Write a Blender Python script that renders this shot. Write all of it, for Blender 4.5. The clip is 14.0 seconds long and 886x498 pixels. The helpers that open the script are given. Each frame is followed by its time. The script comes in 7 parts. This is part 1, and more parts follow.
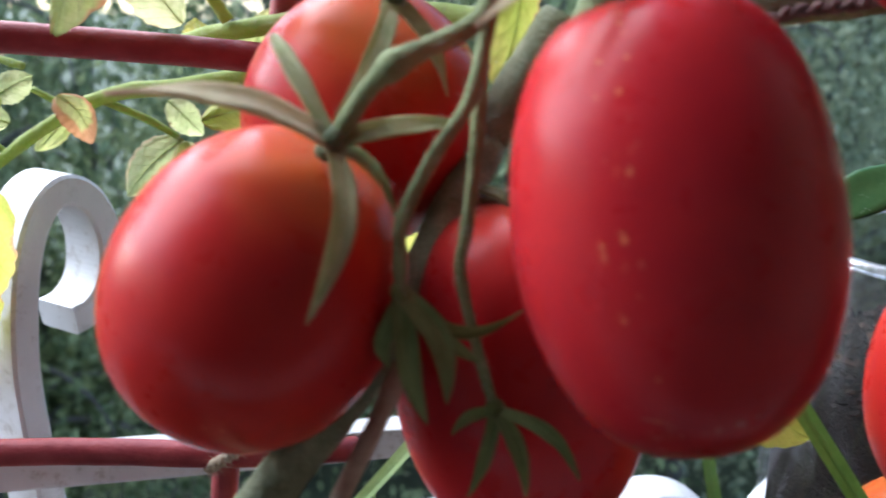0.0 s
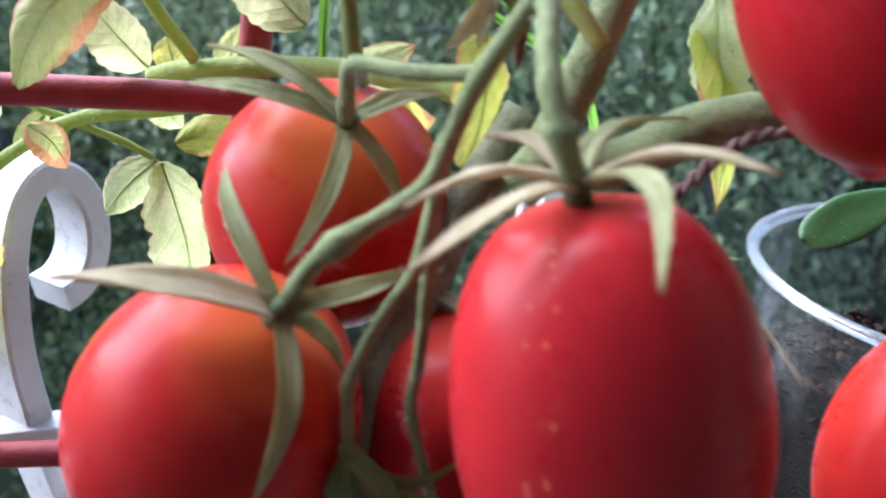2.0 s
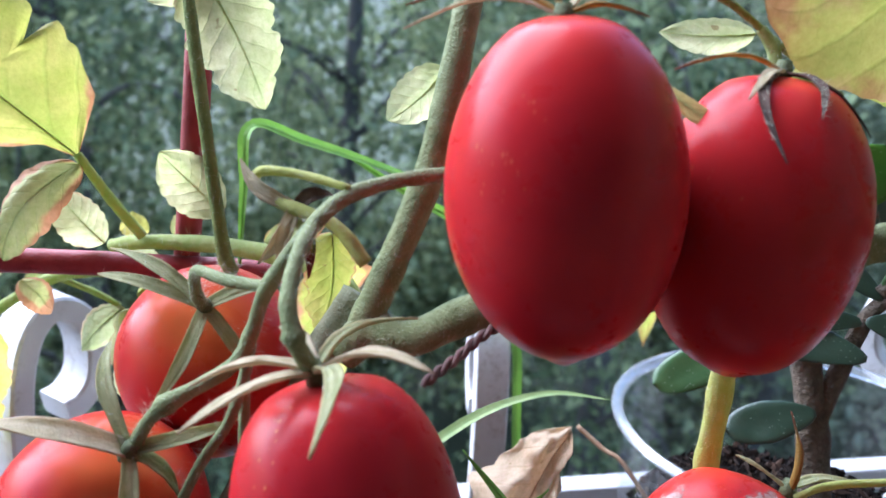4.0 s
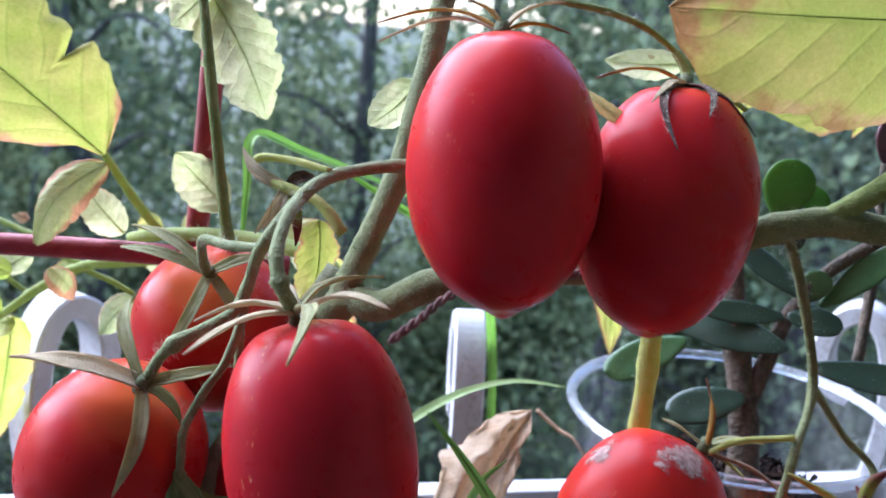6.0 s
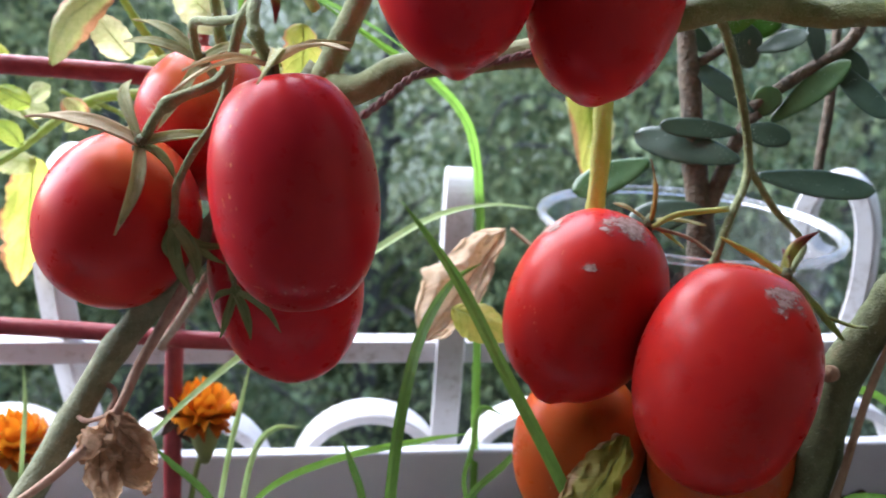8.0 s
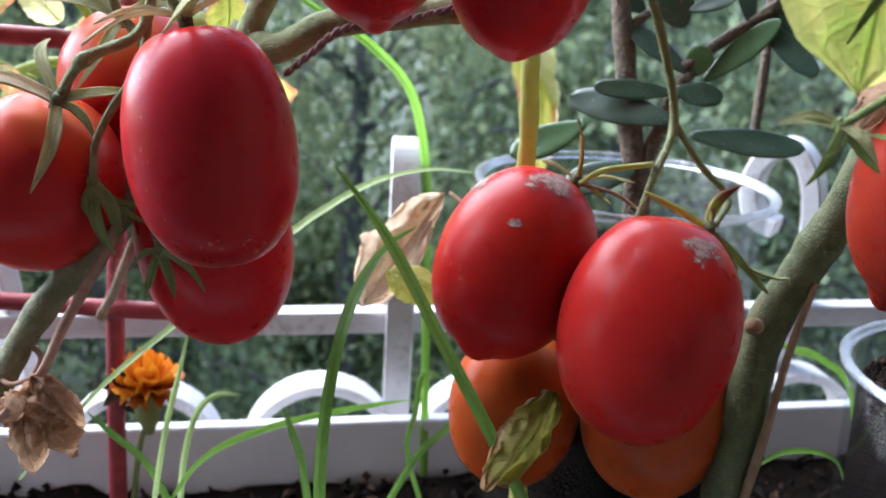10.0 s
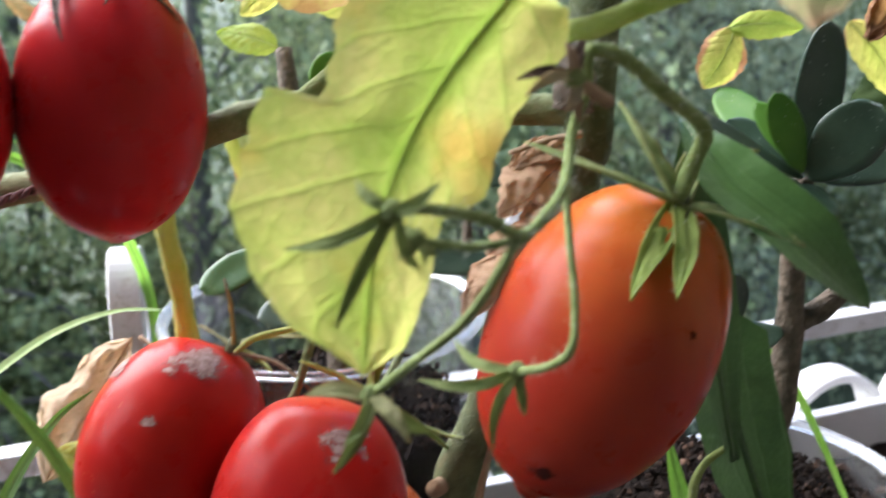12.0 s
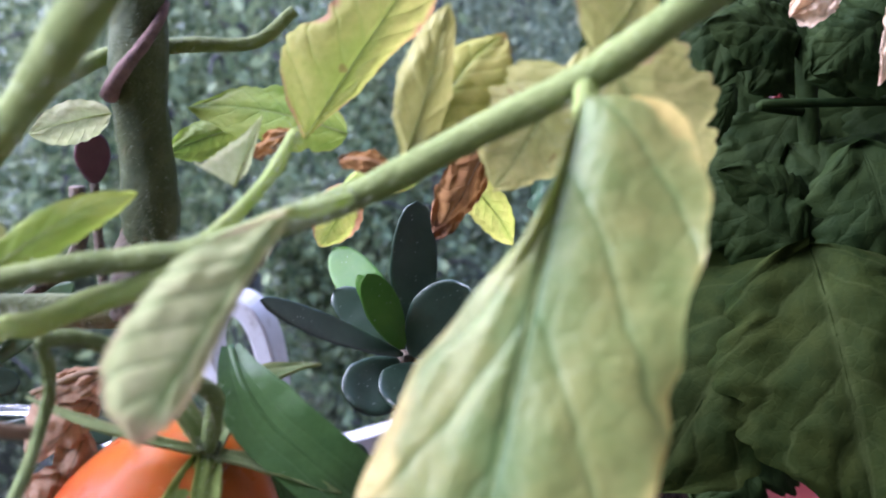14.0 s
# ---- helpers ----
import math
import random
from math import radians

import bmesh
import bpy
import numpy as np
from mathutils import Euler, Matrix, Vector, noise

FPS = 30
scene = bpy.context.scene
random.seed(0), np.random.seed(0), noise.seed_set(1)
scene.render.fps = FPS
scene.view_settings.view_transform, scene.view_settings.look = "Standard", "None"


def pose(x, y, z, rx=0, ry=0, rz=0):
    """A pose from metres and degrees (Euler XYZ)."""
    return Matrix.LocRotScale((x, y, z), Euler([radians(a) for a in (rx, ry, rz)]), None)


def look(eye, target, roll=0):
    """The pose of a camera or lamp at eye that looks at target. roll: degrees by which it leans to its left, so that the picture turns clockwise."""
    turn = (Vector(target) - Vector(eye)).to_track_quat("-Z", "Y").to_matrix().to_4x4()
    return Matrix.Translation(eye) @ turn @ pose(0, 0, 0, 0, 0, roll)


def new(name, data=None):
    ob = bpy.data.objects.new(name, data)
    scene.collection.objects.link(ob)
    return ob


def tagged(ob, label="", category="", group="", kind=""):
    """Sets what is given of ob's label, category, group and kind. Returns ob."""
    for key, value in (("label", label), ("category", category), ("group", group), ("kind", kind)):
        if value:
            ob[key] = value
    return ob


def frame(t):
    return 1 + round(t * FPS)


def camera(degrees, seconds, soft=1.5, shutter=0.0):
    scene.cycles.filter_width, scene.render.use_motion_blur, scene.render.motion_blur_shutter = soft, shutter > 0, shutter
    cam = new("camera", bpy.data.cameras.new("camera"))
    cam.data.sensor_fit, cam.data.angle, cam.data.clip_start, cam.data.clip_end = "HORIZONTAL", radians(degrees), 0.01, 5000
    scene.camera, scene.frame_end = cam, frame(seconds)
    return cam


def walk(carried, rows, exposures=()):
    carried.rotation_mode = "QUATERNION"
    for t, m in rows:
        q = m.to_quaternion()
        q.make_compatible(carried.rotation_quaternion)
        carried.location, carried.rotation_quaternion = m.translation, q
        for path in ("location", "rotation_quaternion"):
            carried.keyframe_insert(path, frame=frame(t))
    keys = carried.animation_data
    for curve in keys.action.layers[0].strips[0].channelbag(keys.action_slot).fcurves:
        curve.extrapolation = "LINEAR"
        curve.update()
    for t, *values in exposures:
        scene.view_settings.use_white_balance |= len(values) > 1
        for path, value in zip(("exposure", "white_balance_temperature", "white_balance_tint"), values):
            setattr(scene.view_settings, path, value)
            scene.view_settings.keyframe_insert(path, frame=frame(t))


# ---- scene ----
cam = camera(52.1, 14.0, shutter=0.4)
METRES, EYE, TILT, LEAN, TURN = 0.65, 1.25, -14.0, -3.0, -16.6
ROWS = [
    (0.0, 0.0, 0.0, 0.0, 0.0, 0.0, 0.0),
    (0.5, -0.0308, 0.008, 0.0217, -0.09, -1.91, -1.02),
    (1.0, -0.0295, 0.0175, 0.0712, -0.02, -7.03, -2.29),
    (1.5, -0.0066, 0.0107, 0.0928, 0.94, -9.14, -1.82),
    (2.0, 0.0155, 0.0037, 0.0767, 0.8, -9.34, -0.69),
    (2.5, 0.0631, -0.0541, 0.0631, 3.68, -4.33, -1.31),
    (3.0, 0.0832, -0.0958, 0.0517, 4.93, -3.17, -1.3),
    (3.5, 0.1022, -0.0719, 0.1129, 5.66, -3.44, -0.87),
    (6.0, 0.1325, -0.1349, 0.0838, 6.24, 0.23, -2.3),
    (6.5, 0.133, -0.1765, 0.0338, 7.49, 2.75, -1.42),
    (7.0, 0.1454, -0.1915, -0.0058, 7.69, 7.52, -0.96),
    (7.5, 0.1369, -0.164, -0.0203, 6.96, 0.42, -3.27),
    (8.0, 0.1706, -0.1774, -0.0025, 7.96, -2.06, -2.33),
    (10.5, 0.2121, -0.1691, -0.0173, 5.73, -3.07, -0.86),
    (11.0, 0.2528, -0.1462, 0.0024, 3.26, -3.52, 2.7),
    (11.5, 0.2761, -0.1328, 0.0335, 0.65, -3.98, 4.32),
    (12.0, 0.2974, -0.1208, 0.0615, -2.14, -3.46, 4.29),
    (12.5, 0.3329, -0.1085, 0.0818, -5.61, -2.88, 4.15),
    (13.0, 0.3567, -0.1076, 0.092, -10.6, -3.34, 3.79),
    (13.5, 0.3678, -0.1126, 0.1134, -15.18, -4.38, 4.33),
    (14.0, 0.3898, -0.1068, 0.125, -15.51, -3.73, 5.88),
]
EXPOSURES = [(0.0, 1.8, 5650, 7), (0.6, 1.6, 5500, 6), (1.0, 1.55, 5500, 7), (1.5, 1.85, 5500, 8), (3.0, 2.1, 5250, 13), (3.5, 2.05, 5300, 13), (6.0, 1.95, 5200, 17), (6.5, 2.08, 5200, 17), (7.0, 1.8, 5300, 15), (7.5, 2.05, 5550, 15), (8.0, 2.2, 5800, 13), (10.5, 2.22, 5700, 12), (11.0, 2.28, 5750, 14), (11.5, 2.28, 6000, 12), (12.5, 2.38, 6200, 11), (13.5, 2.4, 5700, 21), (14.0, 2.3, 5350, 30)]
walk(cam, [(t, pose(0, 0, EYE, TILT, LEAN, TURN) @ pose(METRES * x, METRES * y, METRES * z, 90 + pitch, roll, yaw)) for t, x, y, z, yaw, pitch, roll in ROWS], EXPOSURES)
cam.data.dof.use_dof = True
cam.data.dof.focus_distance = 0.25
cam.data.dof.aperture_fstop = 19.0

# ---------------------------------------------------------------- world and light
world = bpy.data.worlds.new("sky")
scene.world = world
world.use_nodes = True
wn = world.node_tree
sky = wn.nodes.new("ShaderNodeTexSky")
sky.sky_type = "NISHITA"
sky.sun_disc = False
sky.sun_elevation = radians(38)
sky.sun_rotation = radians(-41)
sky.air_density, sky.dust_density = 1.0, 1.0
wn.links.new(sky.outputs[0], wn.nodes["Background"].inputs[0])
wn.nodes["Background"].inputs[1].default_value = 0.15
sun_data = bpy.data.lights.new("sun", "SUN")
sun_data.energy, sun_data.angle, sun_data.color = 3.3, radians(75), (1.0, 0.97, 0.94)
sun = new("sun", sun_data)
sun.matrix_world = look((-6.0, 7.2, 8.4), (0.1, 0.2, 1.2))


# ---------------------------------------------------------------- materials
def material(name):
    m = bpy.data.materials.new(name)
    m.use_nodes = True
    nt = m.node_tree
    return m, nt, nt.nodes["Principled BSDF"], nt.nodes["Material Output"]


def node(nt, kind, **inputs):
    n = nt.nodes.new("ShaderNode" + kind)
    for k, v in inputs.items():
        n.inputs[k.replace("_", " ")].default_value = v
    return n


def noise_tex(nt, scale, detail=4, rough=0.6, coord="Object"):
    tc = nt.nodes.new("ShaderNodeTexCoord")
    n = node(nt, "TexNoise", Scale=scale, Detail=detail, Roughness=rough)
    nt.links.new(tc.outputs[coord], n.inputs["Vector"])
    return n.outputs["Fac"]


def ramp(nt, fac, *stops):
    r = nt.nodes.new("ShaderNodeValToRGB")
    e = r.color_ramp.elements
    while len(e) < len(stops):
        e.new(0.5)
    for el, (p, c) in zip(e, stops):
        el.position = p
        el.color = (*c, 1) if len(c) == 3 else c
    nt.links.new(fac, r.inputs[0])
    return r.outputs[0]


def mix(nt, fac, a, b, mode="MIX"):
    n = nt.nodes.new("ShaderNodeMix")
    n.data_type, n.blend_type = "RGBA", mode
    for sock, v in ((n.inputs[0], fac), (n.inputs[6], a), (n.inputs[7], b)):
        if isinstance(v, (int, float)):
            sock.default_value = v
        elif isinstance(v, tuple):
            sock.default_value = (*v, 1)
        else:
            nt.links.new(v, sock)
    return n.outputs[2]


def calc(nt, op, a, b=0.0, c=0.0):
    n = nt.nodes.new("ShaderNodeMath")
    n.operation = op
    for sock, v in zip(n.inputs, (a, b, c)):
        if isinstance(v, (int, float)):
            sock.default_value = v
        else:
            nt.links.new(v, sock)
    return n.outputs[0]


def step(nt, v, lo, hi):
    n = nt.nodes.new("ShaderNodeMapRange")
    n.interpolation_type = "SMOOTHSTEP"
    nt.links.new(v, n.inputs[0])
    n.inputs[1].default_value, n.inputs[2].default_value = lo, hi
    return n.outputs[0]


def bump(nt, bsdf, height, strength=0.3, dist=0.001):
    b = node(nt, "Bump", Strength=strength, Distance=dist)
    nt.links.new(height, b.inputs["Height"])
    nt.links.new(b.outputs[0], bsdf.inputs["Normal"])
    return b.outputs[0]


def uv_parts(nt):
    tc = nt.nodes.new("ShaderNodeTexCoord")
    s = nt.nodes.new("ShaderNodeSeparateXYZ")
    nt.links.new(tc.outputs["UV"], s.inputs[0])
    return s.outputs[0], s.outputs[1]


def plain(name, a, b, rough=0.5, scale=60.0, bump_scale=400.0, bump_strength=0.2, dist=0.0006, metallic=0.0, spec=0.5, thin=0.0):
    """Two tones mixed by noise, with a fine relief."""
    m, nt, bs, out = material(name)
    col = ramp(nt, noise_tex(nt, scale), (0.3, a), (0.7, b))
    nt.links.new(col, bs.inputs["Base Color"])
    bs.inputs["Roughness"].default_value = rough
    bs.inputs["Metallic"].default_value = metallic
    bs.inputs["Specular IOR Level"].default_value = spec
    bump(nt, bs, noise_tex(nt, bump_scale), bump_strength, dist)
    if thin:
        tr = nt.nodes.new("ShaderNodeBsdfTranslucent")
        nt.links.new(col, tr.inputs[0])
        ms = nt.nodes.new("ShaderNodeMixShader")
        ms.inputs[0].default_value = thin
        nt.links.new(bs.outputs[0], ms.inputs[1])
        nt.links.new(tr.outputs[0], ms.inputs[2])
        nt.links.new(ms.outputs[0], out.inputs[0])
    return m


def tomato_skin(name, low, high, shoulder, speck=0.6, streak=False, blush=(0.72, 1.02)):
    """Waxy skin: low and high are the body's tones, shoulder the colour round the stalk."""
    m, nt, bs, _ = material(name)
    u, v = uv_parts(nt)
    body = ramp(nt, noise_tex(nt, 38, 3), (0.32, low), (0.7, high))
    wob = calc(nt, "MULTIPLY_ADD", noise_tex(nt, 60, 2), 0.25, calc(nt, "ADD", v, -0.12))
    top = step(nt, wob, *blush)
    col = mix(nt, top, body, shoulder)
    tc = nt.nodes.new("ShaderNodeTexCoord")
    vor = node(nt, "TexVoronoi", Scale=620.0)
    long = nt.nodes.new("ShaderNodeVectorMath")
    long.operation = "MULTIPLY"
    long.inputs[1].default_value = (1.0, 1.0, 0.5)
    nt.links.new(tc.outputs["Object"], long.inputs[0])
    nt.links.new(long.outputs[0], vor.inputs["Vector"])
    dot = calc(nt, "SUBTRACT", 1.0, step(nt, vor.outputs["Distance"], 0.06, 0.30))
    dot = calc(nt, "MULTIPLY", dot, step(nt, noise_tex(nt, 420, 2), 0.34, 0.56))
    patch = step(nt, noise_tex(nt, 45, 2), 0.6, 0.7)
    if streak:
        near = calc(nt, "SUBTRACT", 1.0, step(nt, calc(nt, "ABSOLUTE", calc(nt, "SUBTRACT", u, 0.13)), 0.008, 0.030))
        patch = calc(nt, "MULTIPLY", near, step(nt, noise_tex(nt, 200, 2), 0.38, 0.52))
        low_end = calc(nt, "MULTIPLY", step(nt, v, 0.10, 0.16), calc(nt, "SUBTRACT", 1.0, step(nt, v, 0.22, 0.30)))
        col = mix(nt, calc(nt, "MULTIPLY", calc(nt, "MULTIPLY", low_end, step(nt, noise_tex(nt, 230, 4, 0.7), 0.57, 0.66)), 0.4), col, (0.62, 0.30, 0.24))
    fleck = calc(nt, "MULTIPLY", calc(nt, "MULTIPLY", dot, patch), speck)
    col = mix(nt, fleck, col, (0.70, 0.29, 0.12))
    nt.links.new(col, bs.inputs["Base Color"])
    rg = calc(nt, "MULTIPLY_ADD", noise_tex(nt, 120, 4), 0.16, 0.21)
    nt.links.new(rg, bs.inputs["Roughness"])
    bs.inputs["Subsurface Weight"].default_value = 0.45
    bs.inputs["Subsurface Radius"].default_value = (0.009, 0.002, 0.001)
    bs.inputs["Subsurface Scale"].default_value = 1.0
    bs.inputs["Specular IOR Level"].default_value = 0.11
    bump(nt, bs, noise_tex(nt, 260, 5), 0.10, 0.0004)
    return m


VEINS = {}


def leaf_skin(name, tone_a, tone_b, edge, vein, edge_at=0.95, through_light=0.5, rough=0.55, veins=7.0, spec=0.3, blotch=0.6, web=0.05, blush=None, green=0.35, ink=0.36):
    """Thin leaf: veins from the leaf's own u, v; margin discoloured to the colour edge; lets light through."""
    m, nt, bs, out = material(name)
    VEINS[name] = veins
    u, v = uv_parts(nt)
    a = calc(nt, "ABSOLUTE", calc(nt, "MULTIPLY_ADD", u, 2.0, -1.0))
    n1 = noise_tex(nt, 55, 3)
    n2 = noise_tex(nt, 240, 4)
    col = ramp(nt, calc(nt, "MULTIPLY_ADD", n2, 0.25, calc(nt, "MULTIPLY", n1, 0.8)), (0.38, tone_a), (0.66, tone_b))
    wave = calc(nt, "ADD", calc(nt, "MULTIPLY_ADD", v, veins, calc(nt, "MULTIPLY", a, -1.7)), calc(nt, "MULTIPLY_ADD", n1, 0.3, -0.15))
    fr = calc(nt, "ABSOLUTE", calc(nt, "SUBTRACT", calc(nt, "FRACT", wave), 0.5))
    tcv = nt.nodes.new("ShaderNodeTexCoord")
    cells = node(nt, "TexVoronoi", Scale=260.0)
    cells.feature = "DISTANCE_TO_EDGE"
    nt.links.new(tcv.outputs["Object"], cells.inputs["Vector"])
    net = calc(nt, "SUBTRACT", 1.0, step(nt, cells.outputs["Distance"], 0.0, 0.12))
    side = calc(nt, "SUBTRACT", 1.0, step(nt, fr, 0.015, 0.09))
    mid = calc(nt, "SUBTRACT", 1.0, step(nt, a, 0.02, 0.07))
    lines = calc(nt, "MAXIMUM", mid, calc(nt, "MULTIPLY", side, 0.6))
    band = calc(nt, "SUBTRACT", 1.0, step(nt, calc(nt, "MULTIPLY_ADD", n1, 0.5, a), 0.2, 0.75))
    if blush:
        col = mix(nt, calc(nt, "MULTIPLY", step(nt, noise_tex(nt, 42, 3), 0.50, 0.68), 0.75), col, blush)
    col = mix(nt, calc(nt, "MULTIPLY", band, green), col, vein)
    web = 0.0 if veins < 1 else web
    col = mix(nt, calc(nt, "MULTIPLY", net, web), col, vein)
    col = mix(nt, calc(nt, "MULTIPLY", lines, ink), col, vein)
    far = calc(nt, "ADD", calc(nt, "MAXIMUM", a, calc(nt, "MULTIPLY_ADD", v, 1.25, -0.3)), calc(nt, "ADD", calc(nt, "MULTIPLY_ADD", noise_tex(nt, 90, 3), 0.7, -0.35), calc(nt, "MULTIPLY_ADD", noise_tex(nt, 22, 1), 1.2, -0.6)))
    rim = mix(nt, step(nt, noise_tex(nt, 70, 3), 0.42, 0.6), edge, tuple(min(0.75, 1.3 * c + 0.04) for c in edge))
    col = mix(nt, step(nt, far, edge_at, edge_at + 0.22), col, rim)
    mott = ramp(nt, noise_tex(nt, 700, 3), (0.3, (0.80, 0.82, 0.72)), (0.7, (1.0, 1.0, 1.0)))
    col = mix(nt, 0.8, col, mott, "MULTIPLY")
    spots = step(nt, noise_tex(nt, 150, 2), 0.72, 0.76)
    col = mix(nt, calc(nt, "MULTIPLY", spots, blotch), col, (0.22, 0.12, 0.04))
    nt.links.new(col, bs.inputs["Base Color"])
    bs.inputs["Roughness"].default_value = rough
    bs.inputs["Specular IOR Level"].default_value = spec
    h = calc(nt, "SUBTRACT", calc(nt, "MULTIPLY_ADD", noise_tex(nt, 170, 2), 1.6, noise_tex(nt, 600, 3)), calc(nt, "MULTIPLY_ADD", net, 3.0 * web, calc(nt, "MULTIPLY", lines, 1.2)))
    nrm = bump(nt, bs, h, 0.32, 0.0006)
    tr = nt.nodes.new("ShaderNodeBsdfTranslucent")
    nt.links.new(col, tr.inputs[0])
    nt.links.new(nrm, tr.inputs["Normal"])
    ms = nt.nodes.new("ShaderNodeMixShader")
    ms.inputs[0].default_value = through_light
    nt.links.new(bs.outputs[0], ms.inputs[1])
    nt.links.new(tr.outputs[0], ms.inputs[2])
    nt.links.new(ms.outputs[0], out.inputs[0])
    return m


M_RIPE = tomato_skin("ripe_tomato_skin", (0.38, 0.012, 0.012), (0.46, 0.022, 0.015), (0.53, 0.055, 0.022), 0.3)
M_RIPE_CRIMSON = tomato_skin("crimson_tomato_skin", (0.37, 0.012, 0.018), (0.45, 0.020, 0.022), (0.50, 0.045, 0.026), 0.3)
M_RIPE_SPECK = tomato_skin("flecked_tomato_skin", (0.32, 0.012, 0.018), (0.39, 0.018, 0.021), (0.44, 0.029, 0.025), 0.85, True)
M_RIPE_SHOULDER = tomato_skin("ripe_tomato_skin_orange_shoulder", (0.35, 0.013, 0.015), (0.43, 0.024, 0.018), (0.57, 0.12, 0.028), 0.3)
M_ORANGE = tomato_skin("orange_tomato_skin", (0.25, 0.019, 0.011), (0.30, 0.031, 0.013), (0.46, 0.135, 0.02), 0.2, blush=(0.45, 1.0))
M_HALF = tomato_skin("half_ripe_tomato_skin", (0.30, 0.050, 0.010), (0.37, 0.072, 0.013), (0.42, 0.12, 0.02), 0.2)


def scar_skin(name, a, b, soft):
    """Corky patch that frays out into the skin round it."""
    m, nt, bs, out = material(name)
    u, v = uv_parts(nt)
    nt.links.new(ramp(nt, noise_tex(nt, 500, 4), (0.35, a), (0.65, b)), bs.inputs["Base Color"])
    bs.inputs["Roughness"].default_value = 0.85
    bs.inputs["Specular IOR Level"].default_value = 0.1
    bump(nt, bs, noise_tex(nt, 900, 4), 0.8, 0.0008)
    edge = calc(nt, "ADD", calc(nt, "MULTIPLY", u, -1.0), calc(nt, "MULTIPLY", noise_tex(nt, 330, 5, 0.7), 1.6))
    tr = nt.nodes.new("ShaderNodeBsdfTransparent")
    ms = nt.nodes.new("ShaderNodeMixShader")
    nt.links.new(calc(nt, "MULTIPLY", step(nt, edge, 0.10, 0.12 + soft), 0.8), ms.inputs[0])
    nt.links.new(tr.outputs[0], ms.inputs[1])
    nt.links.new(bs.outputs[0], ms.inputs[2])
    nt.links.new(ms.outputs[0], out.inputs[0])
    return m


M_SCAR = scar_skin("dry_scar", (0.58, 0.45, 0.40), (0.30, 0.20, 0.17), 0.4)
M_SPOT = scar_skin("dark_blemish", (0.008, 0.005, 0.004), (0.02, 0.01, 0.008), 0.25)


def stem_skin(name, a, b, thin=0.0, rough=0.65):
    """Downy stalk: two greens, pale hair roots as fine dots, a lightly ribbed surface."""
    m, nt, bs, out = material(name)
    col = ramp(nt, noise_tex(nt, 180, 4), (0.3, a), (0.7, b))
    tc = nt.nodes.new("ShaderNodeTexCoord")
    vor = node(nt, "TexVoronoi", Scale=1300.0)
    nt.links.new(tc.outputs["Object"], vor.inputs["Vector"])
    dots = calc(nt, "SUBTRACT", 1.0, step(nt, vor.outputs["Distance"], 0.12, 0.34))
    dots = calc(nt, "MULTIPLY", dots, step(nt, noise_tex(nt, 120, 3), 0.42, 0.62))
    col = mix(nt, calc(nt, "MULTIPLY", dots, 0.4), col, tuple(min(0.7, 1.5 * c + 0.10) for c in b))
    scab = step(nt, noise_tex(nt, 95, 4, 0.7), 0.64, 0.70)
    col = mix(nt, calc(nt, "MULTIPLY", scab, 0.28), col, (0.26, 0.19, 0.11))
    nt.links.new(col, bs.inputs["Base Color"])
    bs.inputs["Roughness"].default_value = rough
    bs.inputs["Specular IOR Level"].default_value = 0.3
    bump(nt, bs, calc(nt, "ADD", noise_tex(nt, 1400, 4), calc(nt, "MULTIPLY", noise_tex(nt, 300, 3), 1.5)), 0.8, 0.0008)
    if thin:
        tr = nt.nodes.new("ShaderNodeBsdfTranslucent")
        nt.links.new(col, tr.inputs[0])
        ms = nt.nodes.new("ShaderNodeMixShader")
        ms.inputs[0].default_value = thin
        nt.links.new(bs.outputs[0], ms.inputs[1])
        nt.links.new(tr.outputs[0], ms.inputs[2])
        nt.links.new(ms.outputs[0], out.inputs[0])
    return m


